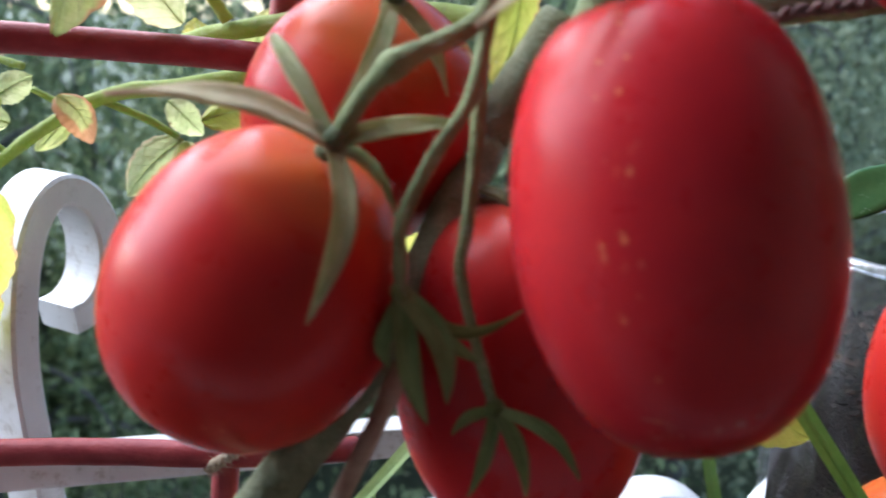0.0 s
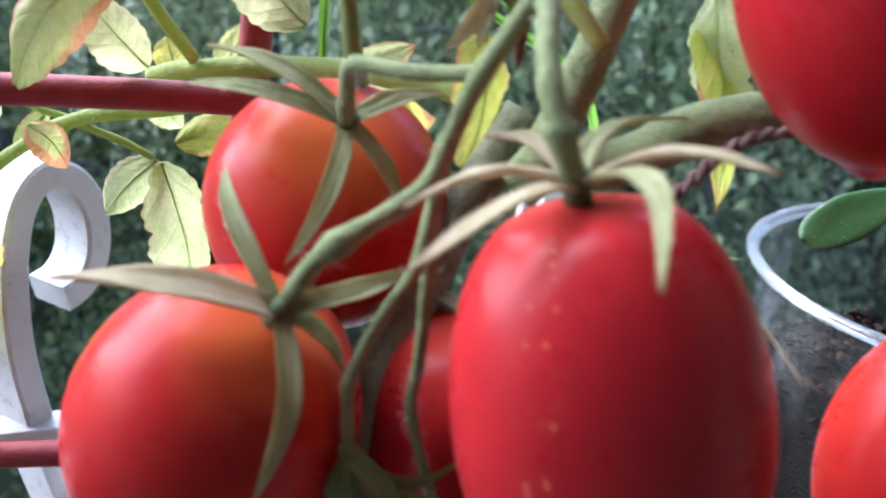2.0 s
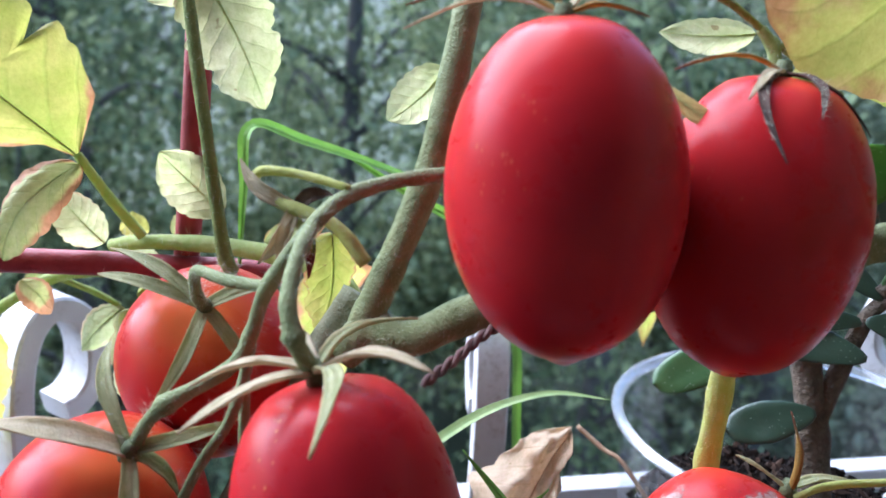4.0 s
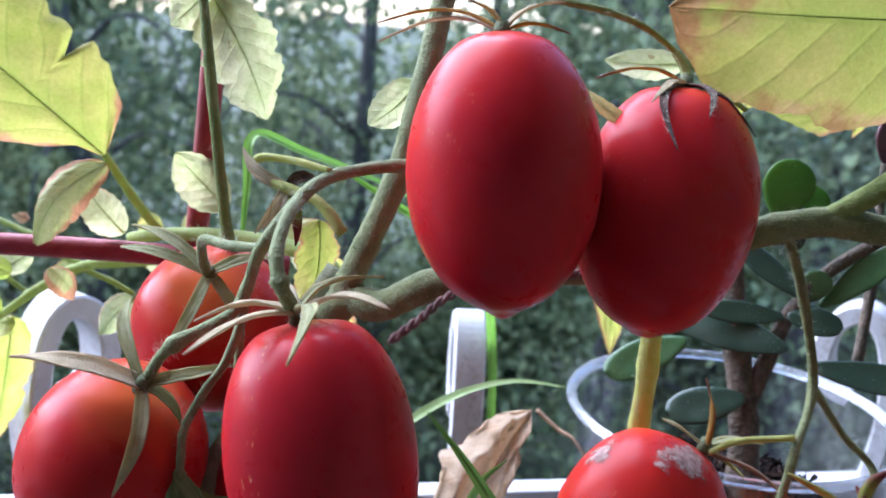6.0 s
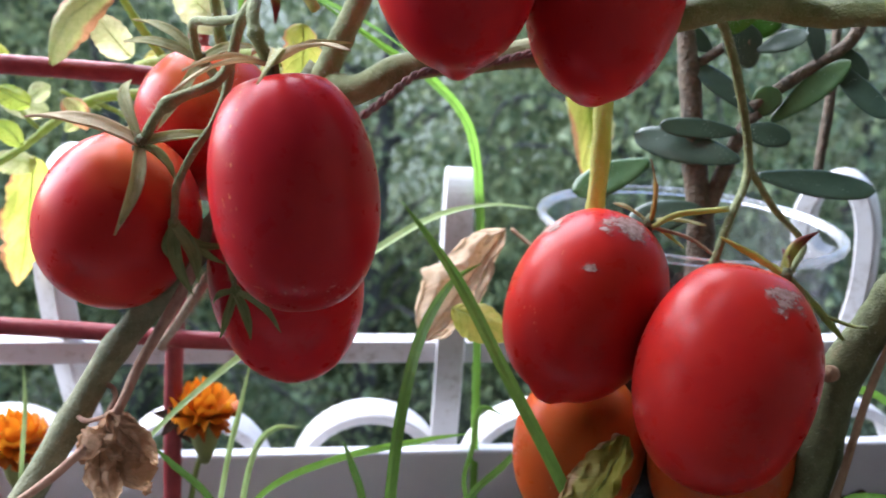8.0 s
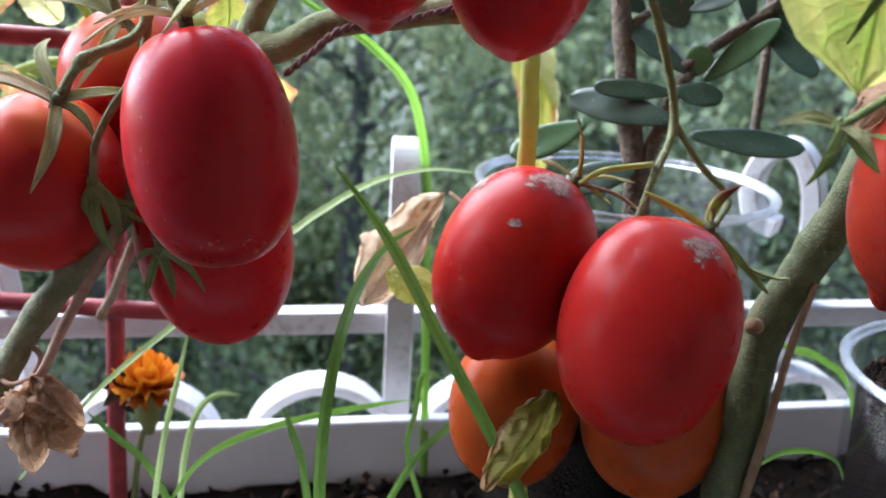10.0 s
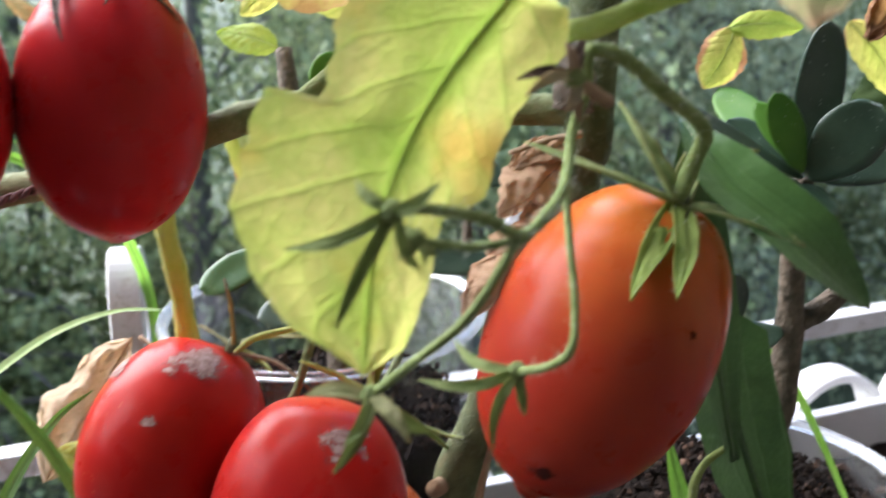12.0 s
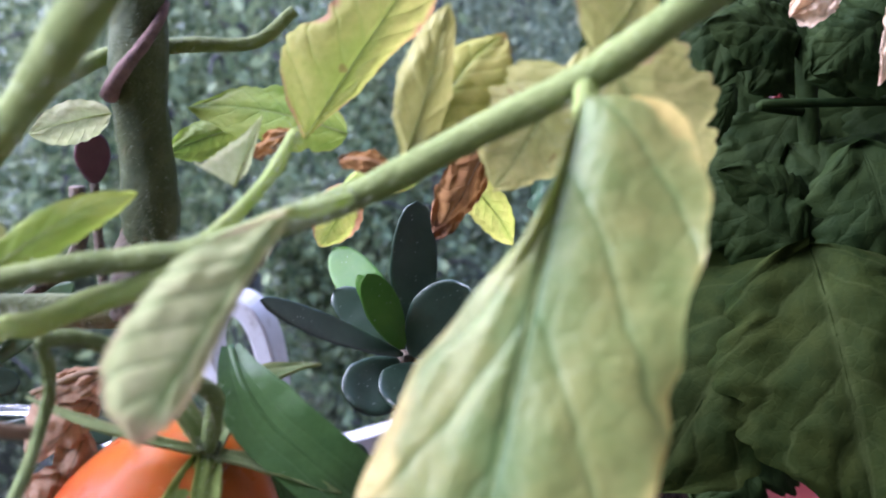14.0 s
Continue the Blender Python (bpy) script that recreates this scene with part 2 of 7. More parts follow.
def sepal_skin(name, a, b, tip, dry_from=0.72, thin=0.42):
    """Downy sepal: streaks along its length, the tip dried to another colour."""
    m, nt, bs, out = material(name)
    u, v = uv_parts(nt)
    cx = nt.nodes.new("ShaderNodeCombineXYZ")
    nt.links.new(calc(nt, "MULTIPLY", u, 4.0), cx.inputs[0])
    nt.links.new(calc(nt, "MULTIPLY", v, 2.2), cx.inputs[1])
    oi = nt.nodes.new("ShaderNodeObjectInfo")
    nt.links.new(calc(nt, "MULTIPLY", oi.outputs["Random"], 40.0), cx.inputs[2])
    st = node(nt, "TexNoise", Scale=1.0, Detail=3.0)
    nt.links.new(cx.outputs[0], st.inputs["Vector"])
    streak = st.outputs["Fac"]
    col = ramp(nt, calc(nt, "MULTIPLY_ADD", noise_tex(nt, 260, 3), 0.45, calc(nt, "MULTIPLY", streak, 0.6)), (0.38, a), (0.64, b))
    far = calc(nt, "ADD", v, calc(nt, "MULTIPLY_ADD", streak, 0.5, -0.25))
    col = mix(nt, step(nt, far, dry_from, dry_from + 0.3), col, tip)
    rim = calc(nt, "ABSOLUTE", calc(nt, "MULTIPLY_ADD", u, 2.0, -1.0))
    col = mix(nt, calc(nt, "MULTIPLY", step(nt, rim, 0.7, 1.0), 0.4), col, tuple(min(0.7, 1.2 * c + 0.03) for c in tip))
    nt.links.new(col, bs.inputs["Base Color"])
    bs.inputs["Roughness"].default_value = 0.75
    bs.inputs["Specular IOR Level"].default_value = 0.25
    nrm = bump(nt, bs, calc(nt, "ADD", calc(nt, "MULTIPLY", streak, 0.8), noise_tex(nt, 1500, 4)), 0.7, 0.0007)
    tr = nt.nodes.new("ShaderNodeBsdfTranslucent")
    nt.links.new(col, tr.inputs[0])
    nt.links.new(nrm, tr.inputs["Normal"])
    ms = nt.nodes.new("ShaderNodeMixShader")
    ms.inputs[0].default_value = thin
    nt.links.new(bs.outputs[0], ms.inputs[1])
    nt.links.new(tr.outputs[0], ms.inputs[2])
    nt.links.new(ms.outputs[0], out.inputs[0])
    return m


M_STEM = stem_skin("stem_olive_green", (0.130, 0.158, 0.056), (0.225, 0.25, 0.105))
M_STEMOLD = stem_skin("stem_grey_olive", (0.13, 0.14, 0.068), (0.24, 0.24, 0.14))
M_STEMGREEN = stem_skin("stem_fresh_green", (0.17, 0.225, 0.055), (0.28, 0.33, 0.10), 0.2)
M_STEMMID = stem_skin("stem_mid_green", (0.12, 0.165, 0.045), (0.20, 0.25, 0.08), 0.1)
M_STEMPALE = stem_skin("stem_pale_green", (0.34, 0.44, 0.11), (0.48, 0.54, 0.19), 0.45)
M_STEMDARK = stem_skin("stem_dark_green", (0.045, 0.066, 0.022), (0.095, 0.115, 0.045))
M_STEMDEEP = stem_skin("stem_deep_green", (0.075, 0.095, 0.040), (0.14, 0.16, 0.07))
M_STEMYELLOW = stem_skin("stem_yellow", (0.46, 0.49, 0.11), (0.54, 0.55, 0.18), 0.3)
M_DRYSTEM = plain("dry_stem_brown", (0.20, 0.12, 0.065), (0.36, 0.25, 0.15), 0.9, 150, 900, 0.8)
M_JUTE = plain("tan_jute_twine", (0.24, 0.17, 0.11), (0.42, 0.33, 0.24), 0.95, 300, 1200, 0.9)
M_TWINE = plain("purple_brown_twine", (0.10, 0.06, 0.055), (0.24, 0.15, 0.13), 0.95, 300, 1200, 0.9)
M_SEPAL = sepal_skin("sepal_grey_green", (0.33, 0.35, 0.16), (0.50, 0.49, 0.27), (0.42, 0.30, 0.14), 0.85)
M_SEPALDRY = sepal_skin("sepal_dried_tan", (0.46, 0.39, 0.22), (0.66, 0.58, 0.40), (0.34, 0.20, 0.13), 0.8)
M_SEPALGREEN = sepal_skin("sepal_dark_green", (0.20, 0.27, 0.09), (0.33, 0.39, 0.16), (0.30, 0.24, 0.10), 0.9)
M_SEPALFRESH = sepal_skin("sepal_fresh_green", (0.17, 0.25, 0.05), (0.31, 0.38, 0.10), (0.42, 0.36, 0.10), 0.9)
M_SEPALBROWN = plain("sepal_withered_dark", (0.035, 0.02, 0.018), (0.13, 0.08, 0.055), 0.9, 260, 1100, 0.8)
M_SEPALORANGE = sepal_skin("sepal_yellowed", (0.42, 0.25, 0.05), (0.52, 0.34, 0.09), (0.22, 0.09, 0.05), 0.65)
M_SEPALHALF = sepal_skin("sepal_green_with_dried_tip", (0.26, 0.30, 0.06), (0.40, 0.40, 0.10), (0.20, 0.06, 0.05), 0.45)
M_HAIR = plain("stem_hair", (0.55, 0.6, 0.45), (0.65, 0.68, 0.55), 0.7, thin=0.5)

M_LEAFYELLOW = leaf_skin("leaf_yellowing", (0.46, 0.49, 0.09), (0.62, 0.55, 0.15), (0.42, 0.20, 0.09), (0.30, 0.42, 0.06), 0.86, 0.55)
M_LEAFBROWN = leaf_skin("leaf_scorched_edge", (0.45, 0.50, 0.15), (0.58, 0.55, 0.24), (0.46, 0.22, 0.10), (0.40, 0.46, 0.15), 0.74, 0.55)
M_LEAFPALE = leaf_skin("leaf_pale_underside", (0.50, 0.54, 0.24), (0.64, 0.62, 0.36), (0.55, 0.42, 0.24), (0.42, 0.50, 0.20), 1.0, 0.6)
M_RIB = leaf_skin("leaf_midrib", (0.48, 0.55, 0.18), (0.58, 0.61, 0.26), (0.45, 0.5, 0.15), (0.42, 0.5, 0.13), 1.6, 0.6)
M_LEAFLEMON = leaf_skin("leaf_lemon_yellow", (0.40, 0.48, 0.10), (0.55, 0.53, 0.17), (0.56, 0.46, 0.16), (0.27, 0.46, 0.05), 1.2, 0.60, web=0.14, blush=(0.66, 0.44, 0.10), green=0.6)
M_LEAFBLUE = leaf_skin("leaf_crinkled_blue_green", (0.035, 0.075, 0.045), (0.07, 0.13, 0.075), (0.06, 0.1, 0.05), (0.10, 0.17, 0.10), 1.4, 0.1, 0.4, 6.0, 0.4, 0.0, 0.13)
M_LEAFVEINED = leaf_skin("leaf_pale_veined", (0.40, 0.47, 0.19), (0.54, 0.54, 0.27), (0.56, 0.38, 0.24), (0.13, 0.25, 0.07), 0.9, 0.45, 0.6, 7.0, 0.15, green=0.45, ink=0.75)
M_LEAFBIG = leaf_skin("leaf_large_pale_yellow_green", (0.25, 0.31, 0.09), (0.38, 0.37, 0.12), (0.54, 0.42, 0.12), (0.10, 0.22, 0.07), 0.9, 0.42, 0.42, 5.0, 0.4, web=0.10, green=0.55, ink=0.5)
M_LEAFSCORCH = leaf_skin("leaf_yellow_browning", (0.34, 0.34, 0.07), (0.44, 0.37, 0.10), (0.30, 0.17, 0.06), (0.25, 0.32, 0.05), 0.76, 0.4)
M_LEAFGREEN = leaf_skin("leaf_yellow_green", (0.32, 0.46, 0.06), (0.48, 0.54, 0.10), (0.45, 0.33, 0.1), (0.3, 0.45, 0.1), 1.1)
M_LEAFOLIVE = leaf_skin("leaf_olive", (0.42, 0.41, 0.12), (0.56, 0.50, 0.18), (0.3, 0.2, 0.09), (0.22, 0.25, 0.08), 1.05, 0.4)
# two greens below real foliage: deep and lighter shade put into the colour
M_LEAFDEEPSHADE = leaf_skin("leaf_green_deep_shade", (0.007, 0.016, 0.0035), (0.018, 0.030, 0.007), (0.02, 0.03, 0.01), (0.022, 0.034, 0.010), 1.4, 0.06, 0.75, 5.0, 0.06, 0.0, 0.13)
M_LEAFSHADE = leaf_skin("leaf_green_half_shade", (0.009, 0.017, 0.003), (0.023, 0.031, 0.006), (0.03, 0.04, 0.01), (0.036, 0.048, 0.014), 1.4, 0.12, 0.8, 5.0, 0.04, 0.0, 0.10, green=0.25, ink=0.6)
M_DRYLEAF = leaf_skin("leaf_withered_tan", (0.64, 0.45, 0.30), (0.78, 0.63, 0.47), (0.58, 0.39, 0.28), (0.52, 0.32, 0.18), 0.95, 0.55, 0.85)
M_CRUMPLED = leaf_skin("leaf_crumpled_russet", (0.50, 0.29, 0.17), (0.66, 0.46, 0.32), (0.44, 0.24, 0.14), (0.34, 0.18, 0.10), 0.9, 0.5, 0.85)
M_DRYPINK = plain("dry_stem_pinkish", (0.36, 0.20, 0.14), (0.52, 0.36, 0.26), 0.9, 240, 1100, 0.9, thin=0.25)
M_DRYLEAFDARK = leaf_skin("leaf_withered_brown", (0.26, 0.12, 0.04), (0.42, 0.22, 0.07), (0.2, 0.09, 0.04), (0.24, 0.12, 0.05), 0.9, 0.3, 0.85)
M_STRAP = leaf_skin("strap_leaf_green", (0.045, 0.10, 0.028), (0.07, 0.14, 0.04), (0.08, 0.14, 0.04), (0.10, 0.18, 0.06), 1.6, 0.1, 0.32, 0.5, 0.3, 0.0)
M_GRASS = leaf_skin("grass_bright", (0.20, 0.42, 0.05), (0.27, 0.50, 0.08), (0.25, 0.42, 0.08), (0.3, 0.5, 0.12), 1.6, 0.45, 0.4, 0.4, 0.3, 0.1)
M_GRASSPALE = leaf_skin("grass_pale", (0.32, 0.45, 0.16), (0.42, 0.54, 0.23), (0.36, 0.42, 0.15), (0.36, 0.5, 0.2), 1.6, 0.45, 0.45, 0.4, 0.3, 0.1)
M_GRASSDARK = leaf_skin("grass_deep", (0.10, 0.21, 0.035), (0.15, 0.28, 0.055), (0.2, 0.3, 0.08), (0.2, 0.32, 0.1), 1.6, 0.35, 0.45, 0.4, 0.3, 0.1)


def jade_skin(name, a, b, gloss, thin=0.0):
    """Fleshy waxy leaf with a scatter of pale dust dots."""
    m, nt, bs, out = material(name)
    col = ramp(nt, noise_tex(nt, 90, 4), (0.3, a), (0.7, b))
    tc = nt.nodes.new("ShaderNodeTexCoord")
    vor = node(nt, "TexVoronoi", Scale=700.0)
    nt.links.new(tc.outputs["Object"], vor.inputs["Vector"])
    dots = calc(nt, "SUBTRACT", 1.0, step(nt, vor.outputs["Distance"], 0.10, 0.22))
    dots = calc(nt, "MULTIPLY", dots, step(nt, noise_tex(nt, 160, 3), 0.50, 0.62))
    col = mix(nt, calc(nt, "MULTIPLY", dots, 0.30), col, (0.55, 0.60, 0.55))
    nt.links.new(col, bs.inputs["Base Color"])
    bs.inputs["Specular IOR Level"].default_value = gloss
    nt.links.new(calc(nt, "MULTIPLY_ADD", noise_tex(nt, 220, 3), 0.25, 0.25), bs.inputs["Roughness"])
    bump(nt, bs, noise_tex(nt, 700, 4), 0.2, 0.0005)
    if thin:
        tr = nt.nodes.new("ShaderNodeBsdfTranslucent")
        nt.links.new(col, tr.inputs[0])
        ms = nt.nodes.new("ShaderNodeMixShader")
        ms.inputs[0].default_value = thin
        nt.links.new(bs.outputs[0], ms.inputs[1])
        nt.links.new(tr.outputs[0], ms.inputs[2])
        nt.links.new(ms.outputs[0], out.inputs[0])
    return m


M_JADE = jade_skin("jade_leaf_dark", (0.015, 0.036, 0.021), (0.033, 0.062, 0.038), 0.6)
M_JADEMID = jade_skin("jade_leaf_green", (0.04, 0.10, 0.03), (0.08, 0.15, 0.05), 0.5, 0.15)
M_JADEYOUNG = jade_skin("jade_leaf_young", (0.06, 0.17, 0.02), (0.10, 0.22, 0.03), 0.35, 0.35)
M_JADEPURPLE = plain("jade_leaf_purple", (0.07, 0.02, 0.03), (0.12, 0.04, 0.05), 0.4, 90, 700, 0.2)
M_JADESTEM = plain("jade_stem_brown", (0.055, 0.045, 0.03), (0.15, 0.11, 0.075), 0.85, 220, 420, 1.0, 0.002)

M_RED = plain("red_plastic_coating", (0.22, 0.026, 0.032), (0.31, 0.050, 0.054), 0.52, 140, 420, 0.5, spec=0.3)
M_SOIL = plain("potting_soil", (0.005, 0.0036, 0.0027), (0.018, 0.0115, 0.008), 0.95, 420, 700, 1.0, 0.003, spec=0.08)


def crumbs():
    m, nt, bs, _ = material("soil_crumbs")
    g = nt.nodes.new("ShaderNodeNewGeometry")
    col = ramp(nt, g.outputs["Random Per Island"], (0.0, (0.006, 0.004, 0.003)), (0.7, (0.016, 0.010, 0.007)), (0.93, (0.040, 0.022, 0.014)), (0.99, (0.08, 0.045, 0.028)), (1.0, (0.30, 0.22, 0.15)))
    nt.links.new(col, bs.inputs["Base Color"])
    bs.inputs["Roughness"].default_value = 0.9
    bs.inputs["Specular IOR Level"].default_value = 0.15
    return m


M_CLOD = crumbs()
M_BOX = plain("white_box_plastic", (0.67, 0.67, 0.69), (0.74, 0.74, 0.755), 0.4, 25, 300, 0.1)
M_RENDER = plain("grey_render", (0.22, 0.215, 0.205), (0.29, 0.285, 0.275), 0.9, 8, 120, 0.4, 0.002)
M_BRICKWALL = plain("cream_plaster", (0.21, 0.19, 0.175), (0.27, 0.25, 0.23), 0.9, 8, 120, 0.4, 0.002)
M_FLOOR = plain("grey_concrete", (0.13, 0.125, 0.115), (0.18, 0.175, 0.165), 0.9, 8, 90, 0.4, 0.002)
M_PETAL = plain("marigold_orange", (0.80, 0.26, 0.008), (0.85, 0.36, 0.015), 0.6, 150, 900, 0.3, thin=0.35)
M_PETALRED = plain("marigold_red_centre", (0.35, 0.05, 0.01), (0.75, 0.22, 0.01), 0.6, 120, 900, 0.3, thin=0.35)
M_REDPOT = plain("red_pot", (0.11, 0.008, 0.010), (0.15, 0.013, 0.014), 0.4, 60, 400, 0.1)
M_LABEL = plain("white_label", (0.72, 0.72, 0.74), (0.78, 0.78, 0.8), 0.6, 60, 400, 0.05)
M_INK = plain("label_ink", (0.06, 0.06, 0.07), (0.1, 0.1, 0.11), 0.7)


def painted_iron():
    m, nt, bs, _ = material("white_painted_iron")
    dirt = step(nt, calc(nt, "MULTIPLY_ADD", noise_tex(nt, 18, 3), 0.35, calc(nt, "MULTIPLY", noise_tex(nt, 130, 6, 0.75), 0.75)), 0.56, 0.72)
    base = ramp(nt, noise_tex(nt, 22, 3), (0.3, (0.47, 0.455, 0.455)), (0.7, (0.60, 0.59, 0.595)))
    col = mix(nt, calc(nt, "MULTIPLY", dirt, 0.55), base, (0.22, 0.17, 0.13))
    nt.links.new(col, bs.inputs["Base Color"])
    bs.inputs["Roughness"].default_value = 0.45
    bump(nt, bs, noise_tex(nt, 220, 4), 0.3, 0.0008)
    return m


M_IRON = painted_iron()


def clear_plastic(name, haze, tint, gloss):
    """Clear sheet: lets light straight through, mirrors at its gloss, with a thin scuffed haze."""
    m, nt, bs, out = material(name)
    bs.inputs["Base Color"].default_value = (*tint, 1)
    bs.inputs["Roughness"].default_value = 0.3
    tr = nt.nodes.new("ShaderNodeBsdfTransparent")
    tr.inputs[0].default_value = (0.95, 0.96, 0.97, 1)
    gl = node(nt, "BsdfGlossy", Roughness=0.14)
    b = node(nt, "Bump", Strength=0.2, Distance=0.001)
    nt.links.new(noise_tex(nt, 60, 3), b.inputs["Height"])
    nt.links.new(b.outputs[0], gl.inputs["Normal"])
    fr = node(nt, "Fresnel", IOR=1.4)
    m1 = nt.nodes.new("ShaderNodeMixShader")
    nt.links.new(calc(nt, "MULTIPLY", fr.outputs[0], gloss), m1.inputs[0])
    nt.links.new(tr.outputs[0], m1.inputs[1])
    nt.links.new(gl.outputs[0], m1.inputs[2])
    ms = nt.nodes.new("ShaderNodeMixShader")
    scuff = calc(nt, "MULTIPLY_ADD", step(nt, noise_tex(nt, 140, 5, 0.7), 0.5, 0.8), haze, haze * 0.4)
    nt.links.new(scuff, ms.inputs[0])
    nt.links.new(m1.outputs[0], ms.inputs[1])
    nt.links.new(bs.outputs[0], ms.inputs[2])
    nt.links.new(ms.outputs[0], out.inputs[0])
    return m


M_CLEAR = clear_plastic("clear_plastic", 0.016, (0.42, 0.44, 0.47), 0.15)
M_CLEARRIM = clear_plastic("clear_plastic_thick_rim", 0.28, (0.6, 0.63, 0.68), 0.8)


def foliage(name, a, b):
    m, nt, bs, out = material(name)
    g = nt.nodes.new("ShaderNodeNewGeometry")
    col = ramp(nt, g.outputs["Random Per Island"], (0.0, a), (1.0, b))
    nt.links.new(col, bs.inputs["Base Color"])
    bs.inputs["Roughness"].default_value = 0.5
    bs.inputs["Specular IOR Level"].default_value = 0.3
    tr = nt.nodes.new("ShaderNodeBsdfTranslucent")
    nt.links.new(col, tr.inputs[0])
    ms = nt.nodes.new("ShaderNodeMixShader")
    ms.inputs[0].default_value = 0.45
    nt.links.new(bs.outputs[0], ms.inputs[1])
    nt.links.new(tr.outputs[0], ms.inputs[2])
    nt.links.new(ms.outputs[0], out.inputs[0])
    return m


M_BIRCHLEAF = foliage("birch_leaves", (0.066, 0.098, 0.042), (0.34, 0.395, 0.20))
M_PALELEAF = foliage("pale_willow_leaves", (0.17, 0.20, 0.11), (0.37, 0.40, 0.26))
M_FARLEAF = foliage("far_leaves", (0.10, 0.135, 0.065), (0.29, 0.335, 0.18))
M_BARK = plain("birch_bark", (0.12, 0.11, 0.10), (0.04, 0.035, 0.03), 0.9, 6, 40, 0.8, 0.01)
M_BUSHLEAF = foliage("bush_leaves", (0.034, 0.054, 0.022), (0.25, 0.295, 0.13))
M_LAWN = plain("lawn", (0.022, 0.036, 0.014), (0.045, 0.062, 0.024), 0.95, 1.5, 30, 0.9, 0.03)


# ---------------------------------------------------------------- mesh helpers
def mesh_of(name, verts, faces, mat, uvs=None, smooth=True):
    me = bpy.data.meshes.new(name)
    me.from_pydata([tuple(v) for v in verts], [], faces)
    if uvs is not None:
        lay = me.uv_layers.new(name="UVMap")
        loops = np.empty(len(me.loops), dtype=np.int32)
        me.loops.foreach_get("vertex_index", loops)
        lay.data.foreach_set("uv", np.asarray(uvs, dtype=np.float32)[loops].ravel())
    me.polygons.foreach_set("use_smooth", [smooth] * len(me.polygons))
    me.materials.append(mat)
    me.update()
    return me


def piece(name, verts, faces, mat, parent=None, label="", uvs=None, smooth=True, kind=""):
    ob = new(name, mesh_of(name, verts, faces, mat, uvs, smooth))
    ob.parent = parent
    return tagged(ob, label=label, kind=kind)


def part(name, bm, mat, parent=None, label="", smooth=False, kind=""):
    me = bpy.data.meshes.new(name)
    bm.to_mesh(me)
    bm.free()
    me.polygons.foreach_set("use_smooth", [smooth] * len(me.polygons))
    me.materials.append(mat)
    ob = new(name, me)
    ob.parent = parent
    return tagged(ob, label=label, kind=kind)


def thing(name, label, category, group="", kind=""):
    return tagged(new(name), label, category, group, kind)


def box_bm(lo, hi, bevel=0.0):
    bm = bmesh.new()
    bmesh.ops.create_cube(bm, size=1)
    for v in bm.verts:
        v.co = Vector(((lo[i] + hi[i]) / 2 + v.co[i] * (hi[i] - lo[i]) for i in range(3)))
    if bevel:
        bmesh.ops.bevel(bm, geom=bm.edges[:], offset=bevel, segments=2, affect="EDGES", profile=0.6)
    return bm


def smooth_path(points, n=8):
    """Catmull-Rom through the points, n steps a span."""
    p = np.array(points, dtype=float)
    p = np.vstack([2 * p[0] - p[1], p, 2 * p[-1] - p[-2]])
    out = []
    for i in range(1, len(p) - 2):
        for k in range(n):
            t = k / n
            a, b, c, d = p[i - 1], p[i], p[i + 1], p[i + 2]
            out.append(0.5 * (2 * b + (c - a) * t + (2 * a - 5 * b + 4 * c - d) * t * t + (3 * b - a - 3 * c + d) * t ** 3))
    out.append(p[-2])
    return np.array(out)


def frames_along(path):
    """Tangent, side and up of each point, carried along without twist."""
    tan = np.gradient(path, axis=0)
    tan /= np.linalg.norm(tan, axis=1)[:, None] + 1e-12
    side = np.zeros_like(tan)
    ref = np.array([0, 0, 1.0]) if abs(tan[0][2]) < 0.9 else np.array([1.0, 0, 0])
    s = np.cross(tan[0], ref)
    for i, t in enumerate(tan):
        s = s - t * s.dot(t)
        s /= np.linalg.norm(s) + 1e-12
        side[i] = s
    return tan, side, np.cross(side, tan)


def tube_data(path, radii, sides=10, rough=0.0, rng=None):
    tan, side, up = frames_along(path)
    ang = np.linspace(0, 2 * math.pi, sides, endpoint=False)
    verts, faces = [], []
    for i, c in enumerate(path):
        for a in ang:
            r = radii[i] * (1 + (rng.uniform(-rough, rough) if rough else 0))
            verts.append(c + r * (math.cos(a) * side[i] + math.sin(a) * up[i]))
    for i in range(len(path) - 1):
        for k in range(sides):
            q = (k + 1) % sides
            faces.append((i * sides + k, i * sides + q, (i + 1) * sides + q, (i + 1) * sides + k))
    faces.append(tuple(range(sides))[::-1])
    faces.append(tuple(range((len(path) - 1) * sides, len(path) * sides)))
    return verts, faces


RNG = np.random.default_rng(7)


